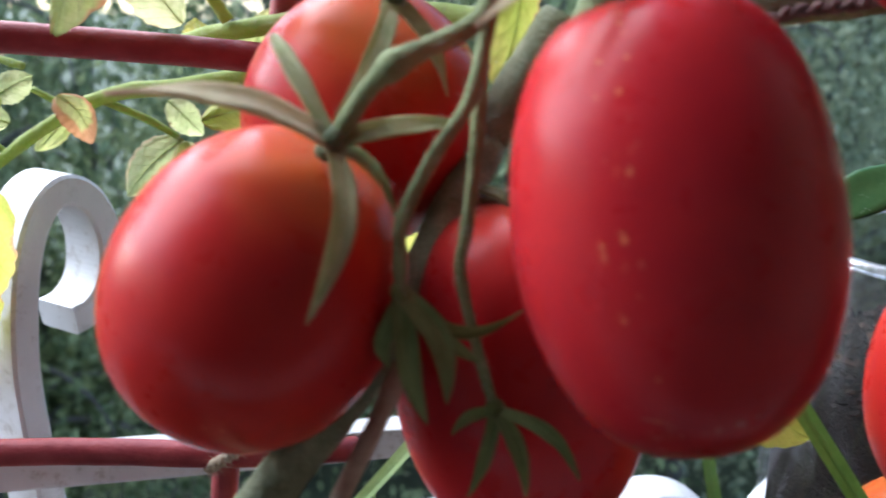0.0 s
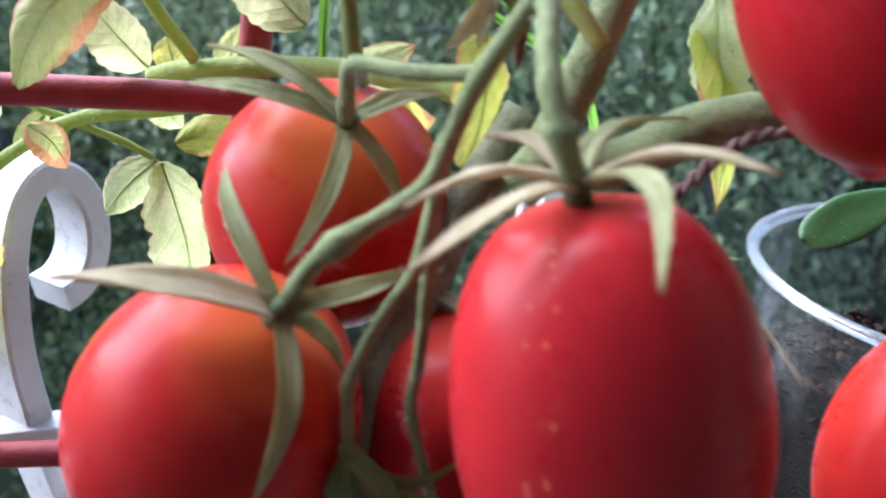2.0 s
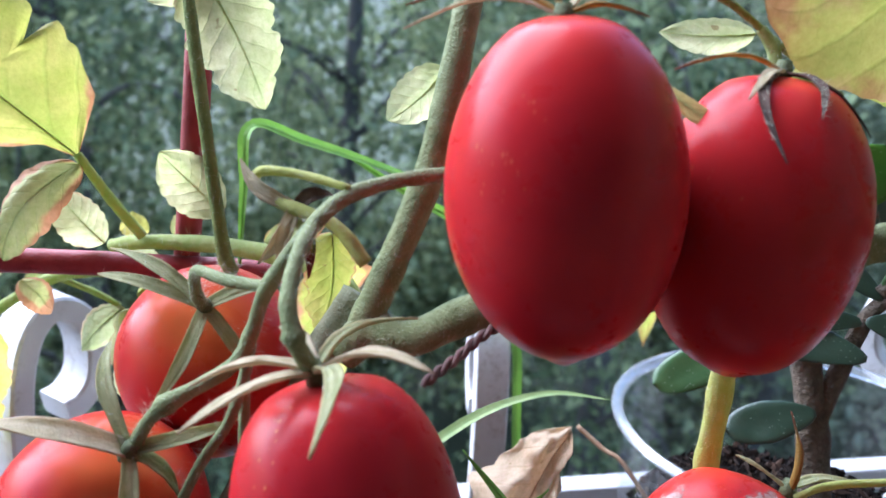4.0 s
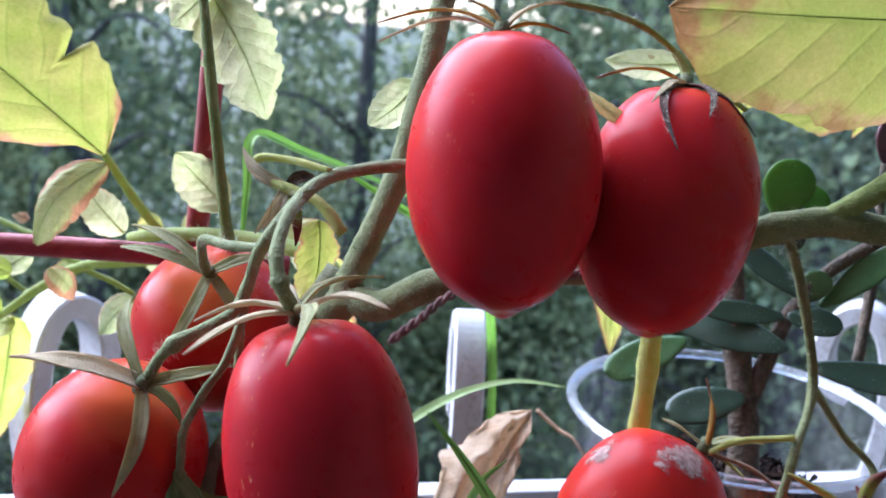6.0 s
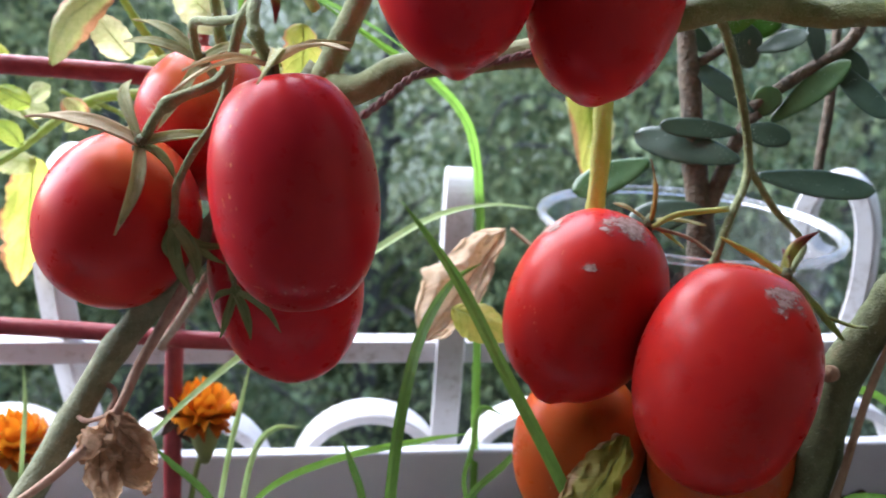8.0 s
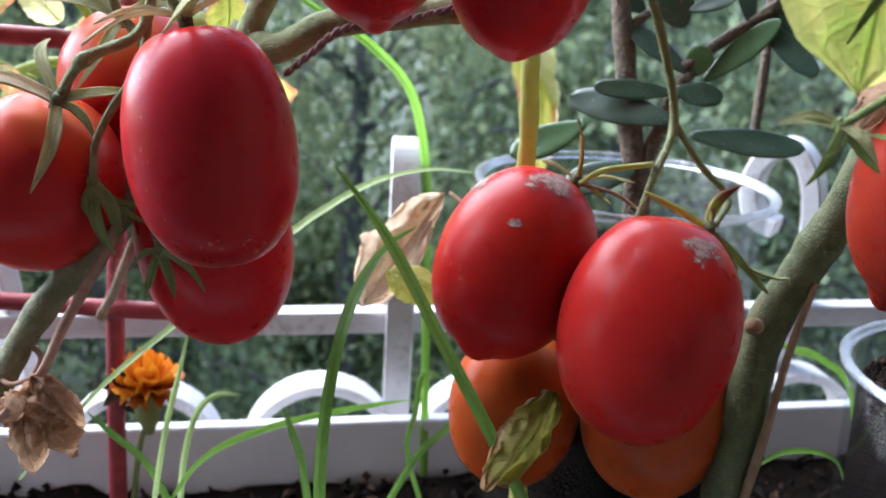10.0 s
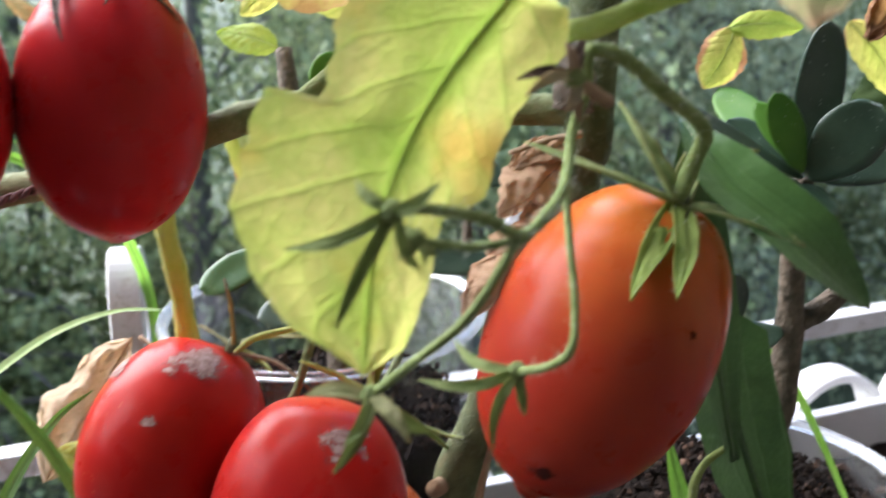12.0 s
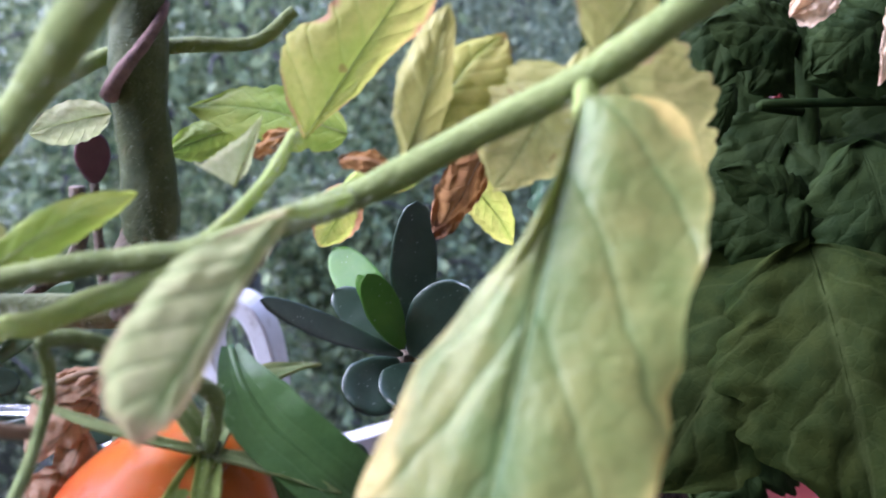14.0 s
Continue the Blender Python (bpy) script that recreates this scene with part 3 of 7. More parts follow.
def stem(name, points, r0, r1, mat, parent, hairs=True, joint=None):
    """A tapering, slightly uneven stalk through the points, with fine hairs; joint: where along it, from 0 to 1, it swells to a knuckle."""
    path = smooth_path(points, 7)
    n = len(path)
    knots = 1 + 0.10 * np.abs(np.sin(np.linspace(0, 3.1 * max(1, len(points) - 2), n))) ** 6
    radii = np.linspace(r0, r1, n) * knots
    if joint is not None:
        radii = radii * (1 + 0.45 * np.exp(-((np.linspace(0, 1, n) - joint) / 0.035) ** 2))
    radii = radii * np.array([1 + 0.07 * noise.noise(Vector((k * 0.35, r0 * 9000, 2.0))) for k in range(n)])
    v, fc = tube_data(path, radii, 12, 0.035, RNG)
    ob = piece(name, v, fc, mat, parent)
    if hairs and mat not in (M_TWINE, M_DRYSTEM, M_DRYPINK):
        tan, side, up = frames_along(path)
        length = np.linalg.norm(np.diff(path, axis=0), axis=1).sum()
        hv, hf = [], []
        for _ in range(min(1500 if r0 > 0.004 else 700, int(length * (7600 if r0 > 0.004 else 5600)))):
            i = RNG.integers(0, n)
            a = RNG.uniform(0, 2 * math.pi)
            d = math.cos(a) * side[i] + math.sin(a) * up[i]
            b = path[i] + d * radii[i] * 0.95 + tan[i] * RNG.uniform(-0.001, 0.001)
            tip = b + (d + RNG.normal(0, 0.35, 3)) * RNG.uniform(0.0007, 0.0026)
            w = np.cross(d, tan[i]) * 0.00004
            k = len(hv)
            hv += [b - w, b + w, tip]
            hf.append((k, k + 1, k + 2))
        piece("hairs", hv, hf, M_HAIR, ob, kind="stuff")
    return ob


def twine(label, points, r, mat):
    """Twine laid from two strands, with loose fibres."""
    root = thing("twine", label, "twine")
    path = smooth_path(points, 26)
    tan, side, up = frames_along(path)
    run = np.concatenate([[0.0], np.cumsum(np.linalg.norm(np.diff(path, axis=0), axis=1))])
    for k in range(2):
        a = run / (r * 5.5) * 2 * math.pi + k * math.pi
        strand = path + (np.cos(a)[:, None] * side + np.sin(a)[:, None] * up) * r * 0.55
        v, fc = tube_data(strand, [r * 0.62] * len(path), 8, 0.06, RNG)
        piece("strand", v, fc, mat, root)
    hv, hf = [], []
    for _ in range(int(run[-1] * 14000)):
        i = RNG.integers(0, len(path))
        d = RNG.normal(0, 1, 3)
        b = path[i] + d / np.linalg.norm(d) * r * 0.9
        tip = b + d * 0.0013 + tan[i] * RNG.uniform(-0.004, 0.004)
        q = len(hv)
        w = np.cross(d, tan[i]) * 0.00003
        hv += [b - w, b + w, tip]
        hf.append((q, q + 1, q + 2))
    piece("fibres", hv, hf, mat, root, kind="stuff")
    return root


def leaf(name, base, tip, width, normal, mat, parent, arch=0.12, curl=0.25, shape="plain", bow=None, edge=None, heart=0.0, puff=1.0):
    """A leaf blade from base to tip with toothed margin, folded along the midrib and rippled; its midrib is a part of its own."""
    b, t, n = np.array(base), np.array(tip), np.array(normal)
    ax = t - b
    length = np.linalg.norm(ax)
    ax /= length
    n = n - ax * n.dot(ax)
    n /= np.linalg.norm(n)
    lat = np.cross(ax, n)
    nu, nv = 24, 56
    if edge is not None:
        nv = 84
    count = VEINS.get(mat.name, 7.0)
    seed = RNG.uniform(0, 50)
    sway = (RNG.uniform(-0.06, 0.06) if edge is None else 0.0) if bow is None else bow
    verts, uvs, faces = [], [], []
    peak = {"lobed": 0.78, "plain": 0.85, "long": 1.05}[shape]
    for j in range(nv + 1):
        v = j / nv
        prof = math.sin(math.pi * v ** peak) ** 0.62 if 0 < v < 1 else 0.0
        if v > 0.8:
            prof *= 1 - 0.3 * ((v - 0.8) / 0.2) ** 1.5
        for i in range(nu + 1):
            u = 2 * i / nu - 1
            sgn = 1 if u >= 0 else -1
            if shape == "lobed":
                ph = v * 4.3 + (0.2 if sgn > 0 else 0.55) + seed
                lob = 0.70 + 0.25 * abs(math.sin(ph * 0.8 * math.pi)) ** 0.6 + 0.09 * abs(math.sin(ph * 2.6 * math.pi + 1))
            else:
                ph = v * 7 + (0.3 if sgn > 0 else 0.0) + seed
                lob = 0.93 + 0.07 * abs(math.sin(ph * math.pi))
            w = width / 2 * prof * lob
            if edge is not None:
                side_edge = edge[0] if sgn > 0 else edge[1]
                tooth = 0.045 * abs(math.sin(v * 27 + 3 * noise.noise(Vector((v * 6, sgn, seed))) + sgn + seed)) ** 1.5 + 0.035 * noise.noise(Vector((v * 22 + seed, sgn * 5, 1)))
                w = length * np.interp(v, side_edge[0::2], side_edge[1::2]) * (1 + tooth * min(1, 8 * v * (1 - v)))
            x = u * w
            rip = noise.noise(Vector((u * 1.7 + seed, v * 3.2, seed))) * (0.10 if edge is None else 0.06) * width * (0.25 + abs(u))
            off = abs((v * count - abs(u) * 1.7) % 1.0 - 0.5)
            quilt = puff * 0.014 * width * min(1.0, off / 0.24) ** 0.8 * (1 - abs(u) ** 3) * min(1, abs(u) * 5) * min(1.0, 12 * v * (1 - v))
            quilt += puff * 0.012 * width * noise.noise(Vector((u * 5 + seed, v * 11, 7.0))) * min(1.0, 8 * v)
            crumple = 0.0
            if curl > 0.55:
                crumple = (noise.noise(Vector((u * 2.2 + seed, v * 4, 3.1))) * 0.34 + noise.noise(Vector((u * 6 + seed, v * 11, 1.1))) * 0.12 + abs(noise.noise(Vector((u * 3 + v * 3 + seed, v * 3, 9.0)))) * 0.22) * width * (0.3 + abs(u))
            h = arch * length * 4 * v * (1 - v) * 0.5 - curl * w * u * u * 0.9 - arch * length * v * v * 0.5 + rip + quilt + crumple
            fold = 1 - 0.18 * curl * u * u
            p = b + ax * (v * length - heart * w * abs(u) * (1 - v) ** 6) + lat * (x * fold + sway * length * math.sin(math.pi * v)) + n * h
            verts.append(p)
            uvs.append((i / nu, v))
    row = nu + 1
    for j in range(nv):
        for i in range(nu):
            faces.append((j * row + i, j * row + i + 1, (j + 1) * row + i + 1, (j + 1) * row + i))
    ob = piece(name, verts, faces, mat, parent, uvs=uvs)
    r_mid = max(0.0003, width * 0.005)
    spine = np.array([verts[j * row + nu // 2] for j in range(0, nv - 2, 3)]) - n * r_mid * 0.4
    r = r_mid
    mv, mf = tube_data(spine, np.linspace(r, r * 0.25, len(spine)), 6)
    piece("midrib", mv, mf, M_RIB if mat not in (M_DRYLEAF, M_CRUMPLED, M_DRYLEAFDARK, M_LEAFDEEPSHADE, M_LEAFSHADE) else (M_DRYSTEM if mat not in (M_LEAFDEEPSHADE, M_LEAFSHADE) else mat), ob)
    return ob


def blade(name, points, width, mat, parent):
    """A grass-like blade: a keeled ribbon that narrows to a point."""
    path = smooth_path(points, 8)
    tan, side, up = frames_along(path)
    n = len(path)
    verts, uvs, faces = [], [], []
    strap = mat is M_STRAP
    face = np.array([-0.15, -0.9, 0.35])
    side = np.cross(tan, face)
    side /= np.linalg.norm(side, axis=1)[:, None] + 1e-9
    up = np.cross(side, tan)
    width = width if strap else width * 0.84
    twist0 = RNG.uniform(-0.1, 0.1) if strap else RNG.uniform(-0.5, 0.5)
    for i in range(n):
        s = i / (n - 1)
        w = width / 2 * (min(1, 0.25 + 2.2 * s) * (min(1, (1 - s) * (5 if strap else 3)) ** 0.7) + 0.02)
        if np.array(points)[0][2] > np.array(points)[-1][2] and not strap:
            w = width / 2 * (min(1, s * 3) ** 0.7 + 0.02)
        a = twist0 + (0.1 if strap else 0.5) * s
        sd, uu = math.cos(a) * side[i] + math.sin(a) * up[i], -math.sin(a) * side[i] + math.cos(a) * up[i]
        for k in range(5):
            u = k / 2 - 1
            verts.append(path[i] + sd * u * w + uu * abs(u) * w * 0.35)
            uvs.append((k / 4, s * 0.7))
    for i in range(n - 1):
        for k in range(4):
            faces.append((i * 5 + k, i * 5 + k + 1, (i + 1) * 5 + k + 1, (i + 1) * 5 + k))
    ob = piece(name, verts, faces, mat, parent, uvs=uvs)
    mv, mf = tube_data(np.array([verts[i * 5 + 2] for i in range(n)]) - up * width * 0.02, np.linspace(width * 0.07, width * 0.02, n), 6)
    piece("midrib", mv, mf, mat, ob)
    if parent is None:
        tagged(ob, "slender green grass blade growing in the planter box", "grass blade", "grass blades in the planter")
    return ob


def sepal(hub, tip, parent, mat, width=0.0045, lift=0.25, out=None, curve=None):
    """One pointed sepal that arches from the hub to its tip: a thick strip, furrowed along the middle, its margins rolled and its tip twisted."""
    a, b = np.array(hub), np.array(tip)
    ax = b - a
    length = np.linalg.norm(ax)
    if out is None:
        out = np.array([0, -0.5, 0.8])
    o = np.array(out) - ax / length * np.dot(out, ax / length)
    o /= np.linalg.norm(o) + 1e-9
    lat = np.cross(ax / length, o)
    n = 20
    verts, faces, uvs = [], [], []
    bend = RNG.uniform(-0.17, 0.17) * length
    sway = np.zeros(3) if curve is None else np.array(curve)
    bend = bend if curve is None else 0.0
    seed = RNG.uniform(0, 40)
    turn = RNG.uniform(-1.1, 1.1)
    top = [(k / 4 - 1) for k in range(9)]
    low = [0.66, 0.22, -0.22, -0.66]
    for i in range(n + 1):
        s = i / n
        belly = math.sin(math.pi * min(1, 0.18 + 0.70 * s)) ** 1.2
        w = width / 2 * (0.42 + 0.50 * belly) * (1 - s ** 4) ** 0.9 * (1 + 0.10 * noise.noise(Vector((s * 5, seed, 0)))) + 0.00015
        c = a + ax * s + o * (lift * length * math.sin(math.pi * s ** 0.9) * 0.6) + lat * bend * math.sin(math.pi * s) + sway * math.sin(math.pi * s)
        th = width * 0.10 * (1 - 0.5 * s)
        ang = turn * max(0.0, s - 0.55) * 1.6
        la, oo = math.cos(ang) * lat + math.sin(ang) * o, math.cos(ang) * o - math.sin(ang) * lat
        for u in top:
            h = 0.30 * w * abs(u) ** 2 + 0.10 * w * math.exp(-(u * 4) ** 2) - 0.05 * w * math.exp(-((abs(u) - 0.42) * 5) ** 2)
            h += 0.22 * w * noise.noise(Vector((u * 1.6 + seed, s * 6, seed)))
            verts.append(c + la * u * w * (1 - 0.08 * abs(u)) + oo * (h + th))
            uvs.append((u / 2 + 0.5, s))
        for u in low:
            h = 0.30 * w * abs(u) ** 2 + 0.22 * w * noise.noise(Vector((u * 1.6 + seed, s * 6, seed)))
            verts.append(c + la * u * w + oo * (h - th))
            uvs.append((u / 2 + 0.5, s))
    k = len(top) + len(low)
    for i in range(n):
        for j in range(k):
            q = (j + 1) % k
            faces.append((i * k + j, i * k + q, (i + 1) * k + q, (i + 1) * k + j))
    faces += [tuple(range(k))[::-1], tuple(range(n * k, n * k + k))]
    ob = piece("sepal", verts, faces, mat, parent, uvs=uvs)
    if parent.parent is None:
        hv, hf = [], []
        for _ in range(90):
            i, j = RNG.integers(1, n), RNG.integers(0, k)
            q = np.array(verts[i * k + j])
            d = q - (a + ax * i / n)
            d = d / (np.linalg.norm(d) + 1e-9) + RNG.normal(0, 0.5, 3)
            side = np.cross(d, ax) / length * 0.00003
            m0 = len(hv)
            hv += [q - side, q + side, q + d * RNG.uniform(0.0004, 0.0013)]
            hf.append((m0, m0 + 1, m0 + 2))
        piece("hairs", hv, hf, M_HAIR, ob, kind="stuff")
    return ob


def tomato(label, centre, axis, length, radius, mat, sepals=(), hub=None, nipple=0.0, ribs=0.0, mats=None, lift=0.22, width=0.0045, egg=0.0, blunt=0.9, curves=None):
    """A plum tomato with a thing of its own: fruit, calyx boss, sepals."""
    root = thing("tomato", label, "tomato", "tomatoes on the vines")
    c = np.array(centre)
    z = np.array(axis) / np.linalg.norm(axis)
    x = np.cross(z, [0, 1, 0.3])
    x /= np.linalg.norm(x)
    y = np.cross(z, x)
    nu, nv = 56, 40
    seed = RNG.uniform(0, 60)
    verts, uvs, faces = [], [], []
    for j in range(nv + 1):
        th = math.pi * j / nv
        cz, sz = -math.cos(th), math.sin(th)
        hgt = cz * length / 2
        prof = sz ** blunt * (1 - egg * cz)
        if cz > 0.90:
            hgt -= (cz - 0.90) / 0.1 * length * 0.018
        if cz < -0.97:
            hgt -= nipple * ((-cz - 0.97) / 0.03) ** 1.5
        for i in range(nu):
            a = 2 * math.pi * i / nu
            rib = 1 - ribs * max(0, cz - 0.35) ** 1.5 * (0.5 + 0.5 * math.cos(5 * a + seed))
            lump = 1 + 0.022 * noise.noise(Vector((math.cos(a) * 1.1 + seed, math.sin(a) * 1.1, cz * 1.3)))
            r = radius * prof * rib * lump
            verts.append(c + x * r * math.cos(a) + y * r * math.sin(a) + z * hgt)
            uvs.append((i / nu, j / nv))
    for j in range(nv):
        for i in range(nu):
            q = (i + 1) % nu
            faces.append((j * nu + i, j * nu + q, (j + 1) * nu + q, (j + 1) * nu + i))
    fruit = piece("fruit", verts, faces, mat, root, uvs=uvs)
    k = c + z * length * 0.475 if hub is None else np.array(hub)
    if len(sepals):
        pv, pf = tube_data(np.array([k - z * 0.002, k + z * 0.0008, k + z * 0.003]), [0.0021, 0.0020, 0.0015], 10, 0.06, RNG)
        piece("calyx", pv, pf, M_STEMDEEP, root)
    for i, s in enumerate(sepals):
        m = M_SEPAL if mats is None else mats[i % len(mats)]
        away = np.array(s) * 0.5 + k * 0.5 - c
        wide = width[i] if isinstance(width, tuple) else width
        sepal(k, s, root, m, wide, lift, away / np.linalg.norm(away), curve=(curves or {}).get(i))
    return root, fruit


def scar(root, centre, axis, length, radius, direction, size, mat, seed, name="scar", blunt=0.9):
    """A rough, flaking patch lying on the skin, in the direction given from the fruit's middle."""
    c, z = np.array(centre), np.array(axis) / np.linalg.norm(axis)
    d = np.array(direction) / np.linalg.norm(direction)
    s = np.cross(d, [0.3, 0.1, 1])
    s /= np.linalg.norm(s)
    t = np.cross(d, s)
    verts, faces, uvs = [], [], []
    n = 22
    for i in range(n):
        for j in range(n):
            u, w = 2 * i / (n - 1) - 1, 2 * j / (n - 1) - 1
            q = d + (s * u + t * w * 0.85) * size
            q /= np.linalg.norm(q)
            along = q.dot(z)
            perp = math.sqrt(max(0, 1 - along * along))
            th = math.atan2(perp / radius, along / (length / 2))
            r_dir = (q - z * along) / (perp + 1e-9)
            pos = c + r_dir * radius * math.sin(th) ** blunt + z * math.cos(th) * length / 2
            nrm = pos - c
            nrm /= np.linalg.norm(nrm)
            verts.append(pos + nrm * 0.0006)
            uvs.append((math.hypot(u, w) + 0.35 * noise.noise(Vector((u * 2 + seed, w * 2, seed))), 0.5))
    for i in range(n - 1):
        for j in range(n - 1):
            faces.append((i * n + j, i * n + j + 1, (i + 1) * n + j + 1, (i + 1) * n + j))
    piece(name, verts, faces, mat, root, uvs=uvs)


def lathe(profile, sides=48):
    verts, faces = [], []
    for r, zz in profile:
        for k in range(sides):
            a = 2 * math.pi * k / sides
            verts.append((r * math.cos(a), r * math.sin(a), zz))
    for j in range(len(profile) - 1):
        for k in range(sides):
            q = (k + 1) % sides
            faces.append((j * sides + k, j * sides + q, (j + 1) * sides + q, (j + 1) * sides + k))
    return verts, faces


# ---------------------------------------------------------------- structure: balcony and ground
ground_v, ground_f = [], []
for gy in range(41):
    for gx in range(41):
        px, py = (gx / 20 - 1), (gy / 20 - 1)
        ground_v.append((px * abs(px) * 600, py * abs(py) * 600 + 4, -3.2 + 0.25 * noise.noise(Vector((px * 9, py * 9, 0)))))
for gy in range(40):
    for gx in range(40):
        q = gy * 41 + gx
        ground_f.append((q, q + 1, q + 42, q + 41))
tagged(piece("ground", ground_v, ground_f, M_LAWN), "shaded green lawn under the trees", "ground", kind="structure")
tagged(part("parapet", box_bm((-3.0, 0.0, -0.3), (3.0, 0.38, 0.87), 0.004), M_RENDER), "plain rendered balcony parapet", "parapet", kind="structure")
tagged(part("floor", box_bm((-3.0, -1.6, -0.3), (3.0, 0.0, 0.0)), M_FLOOR), "grey concrete balcony floor", "floor", kind="structure")
tagged(part("wall_south", box_bm((-3.0, -1.9, -3.4), (3.0, -1.6, 3.2)), M_BRICKWALL), "plain rendered house wall", "wall", kind="structure")
# unseen side walls, added to hold back sky light from right and left
tagged(part("wall_east", box_bm((0.95, -1.598, 0.0), (1.15, 0.46, 2.548)), M_BRICKWALL), "unseen plain rendered side wall added to block sky light", "wall", kind="structure")
tagged(part("wall_west", box_bm((-1.35, -1.598, 0.0), (-1.15, -0.002, 2.548)), M_BRICKWALL), "unseen plain rendered side wall added to block sky light", "wall", kind="structure")
tagged(part("ceiling", box_bm((-3.0, -1.6, 2.55), (3.0, 0.20, 2.75)), M_BRICKWALL), "plain balcony ceiling slab", "ceiling", kind="structure")

# ---------------------------------------------------------------- white iron railing
railing = thing("iron_railing", "white painted iron railing with scrolls and rings, flaking and dirty", "railing", kind="structure")
RAIL_Y = 0.335
part("top_rail", box_bm((-0.9, RAIL_Y - 0.0065, 1.076), (0.948, RAIL_Y + 0.0065, 1.089), 0.0012), M_IRON, railing)
part("bottom_rail", box_bm((-0.9, RAIL_Y - 0.0065, 0.935), (0.948, RAIL_Y + 0.0065, 0.948), 0.0012), M_IRON, railing)


def flat_bar(name, path2d, half_wide, half_thick, along, origin, parent):
    """Sweeps a flat bar along a path in the (along, z) plane; wide across it."""
    p = np.array([(q[0], 0, q[1]) for q in path2d])
    tan = np.gradient(p, axis=0)
    tan /= np.linalg.norm(tan, axis=1)[:, None]
    nrm = np.stack([tan[:, 2], np.zeros(len(p)), -tan[:, 0]], 1)
    e, w = np.array(along), np.cross([0, 0, 1], along)
    verts, faces = [], []
    c = 0.22
    ring = [(-1, -1 + c), (-1 + c * 0.5, -1), (1 - c * 0.5, -1), (1, -1 + c), (1, 1 - c), (1 - c * 0.5, 1), (-1 + c * 0.5, 1), (-1, 1 - c)]
    for q, m in zip(p, nrm):
        for a, b in ring:
            loc = q + m * b * half_thick
            verts.append(np.array(origin) + e * loc[0] + np.array([0, 0, 1]) * loc[2] + w * a * half_wide)
    k = len(ring)
    for i in range(len(p) - 1):
        for j in range(k):
            q = (j + 1) % k
            faces.append((i * k + j, i * k + q, (i + 1) * k + q, (i + 1) * k + j))
    faces += [tuple(range(k))[::-1], tuple(range((len(p) - 1) * k, len(p) * k))]
    return piece(name, verts, faces, M_IRON, parent, smooth=False)


def crook(top):
    """An upright that leans out, swings back and rolls over into a loop whose end turns in again."""
    pts = [(0.040, -0.315), (0.022, -0.195), (0.008, -0.125), (0.001, -0.080), (0.0, -0.055), (0.0025, -0.030), (0.009, -0.012), (0.019, -0.004), (0.030, -0.008), (0.0375, -0.020), (0.039, -0.034), (0.036, -0.045), (0.029, -0.052), (0.021, -0.054)]
    return [(q[0], top + q[1]) for q in smooth_path(pts, 5)]


flat_bar("scroll_upright", crook(1.1885), 0.0105, 0.0056, (0.72, 0.694, 0), (-0.0560, RAIL_Y + 0.004, 0), railing)
flat_bar("scroll_upright", crook(1.1875), 0.0105, 0.0056, (-0.72, 0.694, 0), (0.4075, RAIL_Y + 0.002, 0), railing)
flat_bar("scroll_upright", crook(1.1855), 0.0078, 0.0050, (0.12, 0.993, 0), (0.155, RAIL_Y - 0.016, 0), railing)
for k in range(-4, 9):
    cx = 0.014 + 0.0995 * k
    ring = [(0.0415 * math.cos(a), 1.001 + 0.0415 * math.sin(a)) for a in np.linspace(0, 2 * math.pi, 41)]
    flat_bar("ring", ring, 0.0115, 0.0032, (1, 0, 0), (cx, RAIL_Y + 0.002, 0), railing)

# ---------------------------------------------------------------- planter box and its soil
planter = thing("planter_box", "long white plastic planter box filled with soil", "planter")
part("back_wall", box_bm((-0.45, 0.297, 0.875), (0.85, 0.305, 1.038), 0.002), M_BOX, planter)
part("front_wall", box_bm((-0.45, 0.030, 0.875), (0.85, 0.038, 1.038), 0.002), M_BOX, planter)
part("end_wall", box_bm((-0.45, 0.0385, 0.875), (-0.442, 0.2965, 1.038), 0.002), M_BOX, planter)
part("end_wall", box_bm((0.842, 0.0385, 0.875), (0.85, 0.2965, 1.038), 0.002), M_BOX, planter)
part("bottom", box_bm((-0.4415, 0.0385, 0.872), (0.8415, 0.2965, 0.88)), M_BOX, planter)


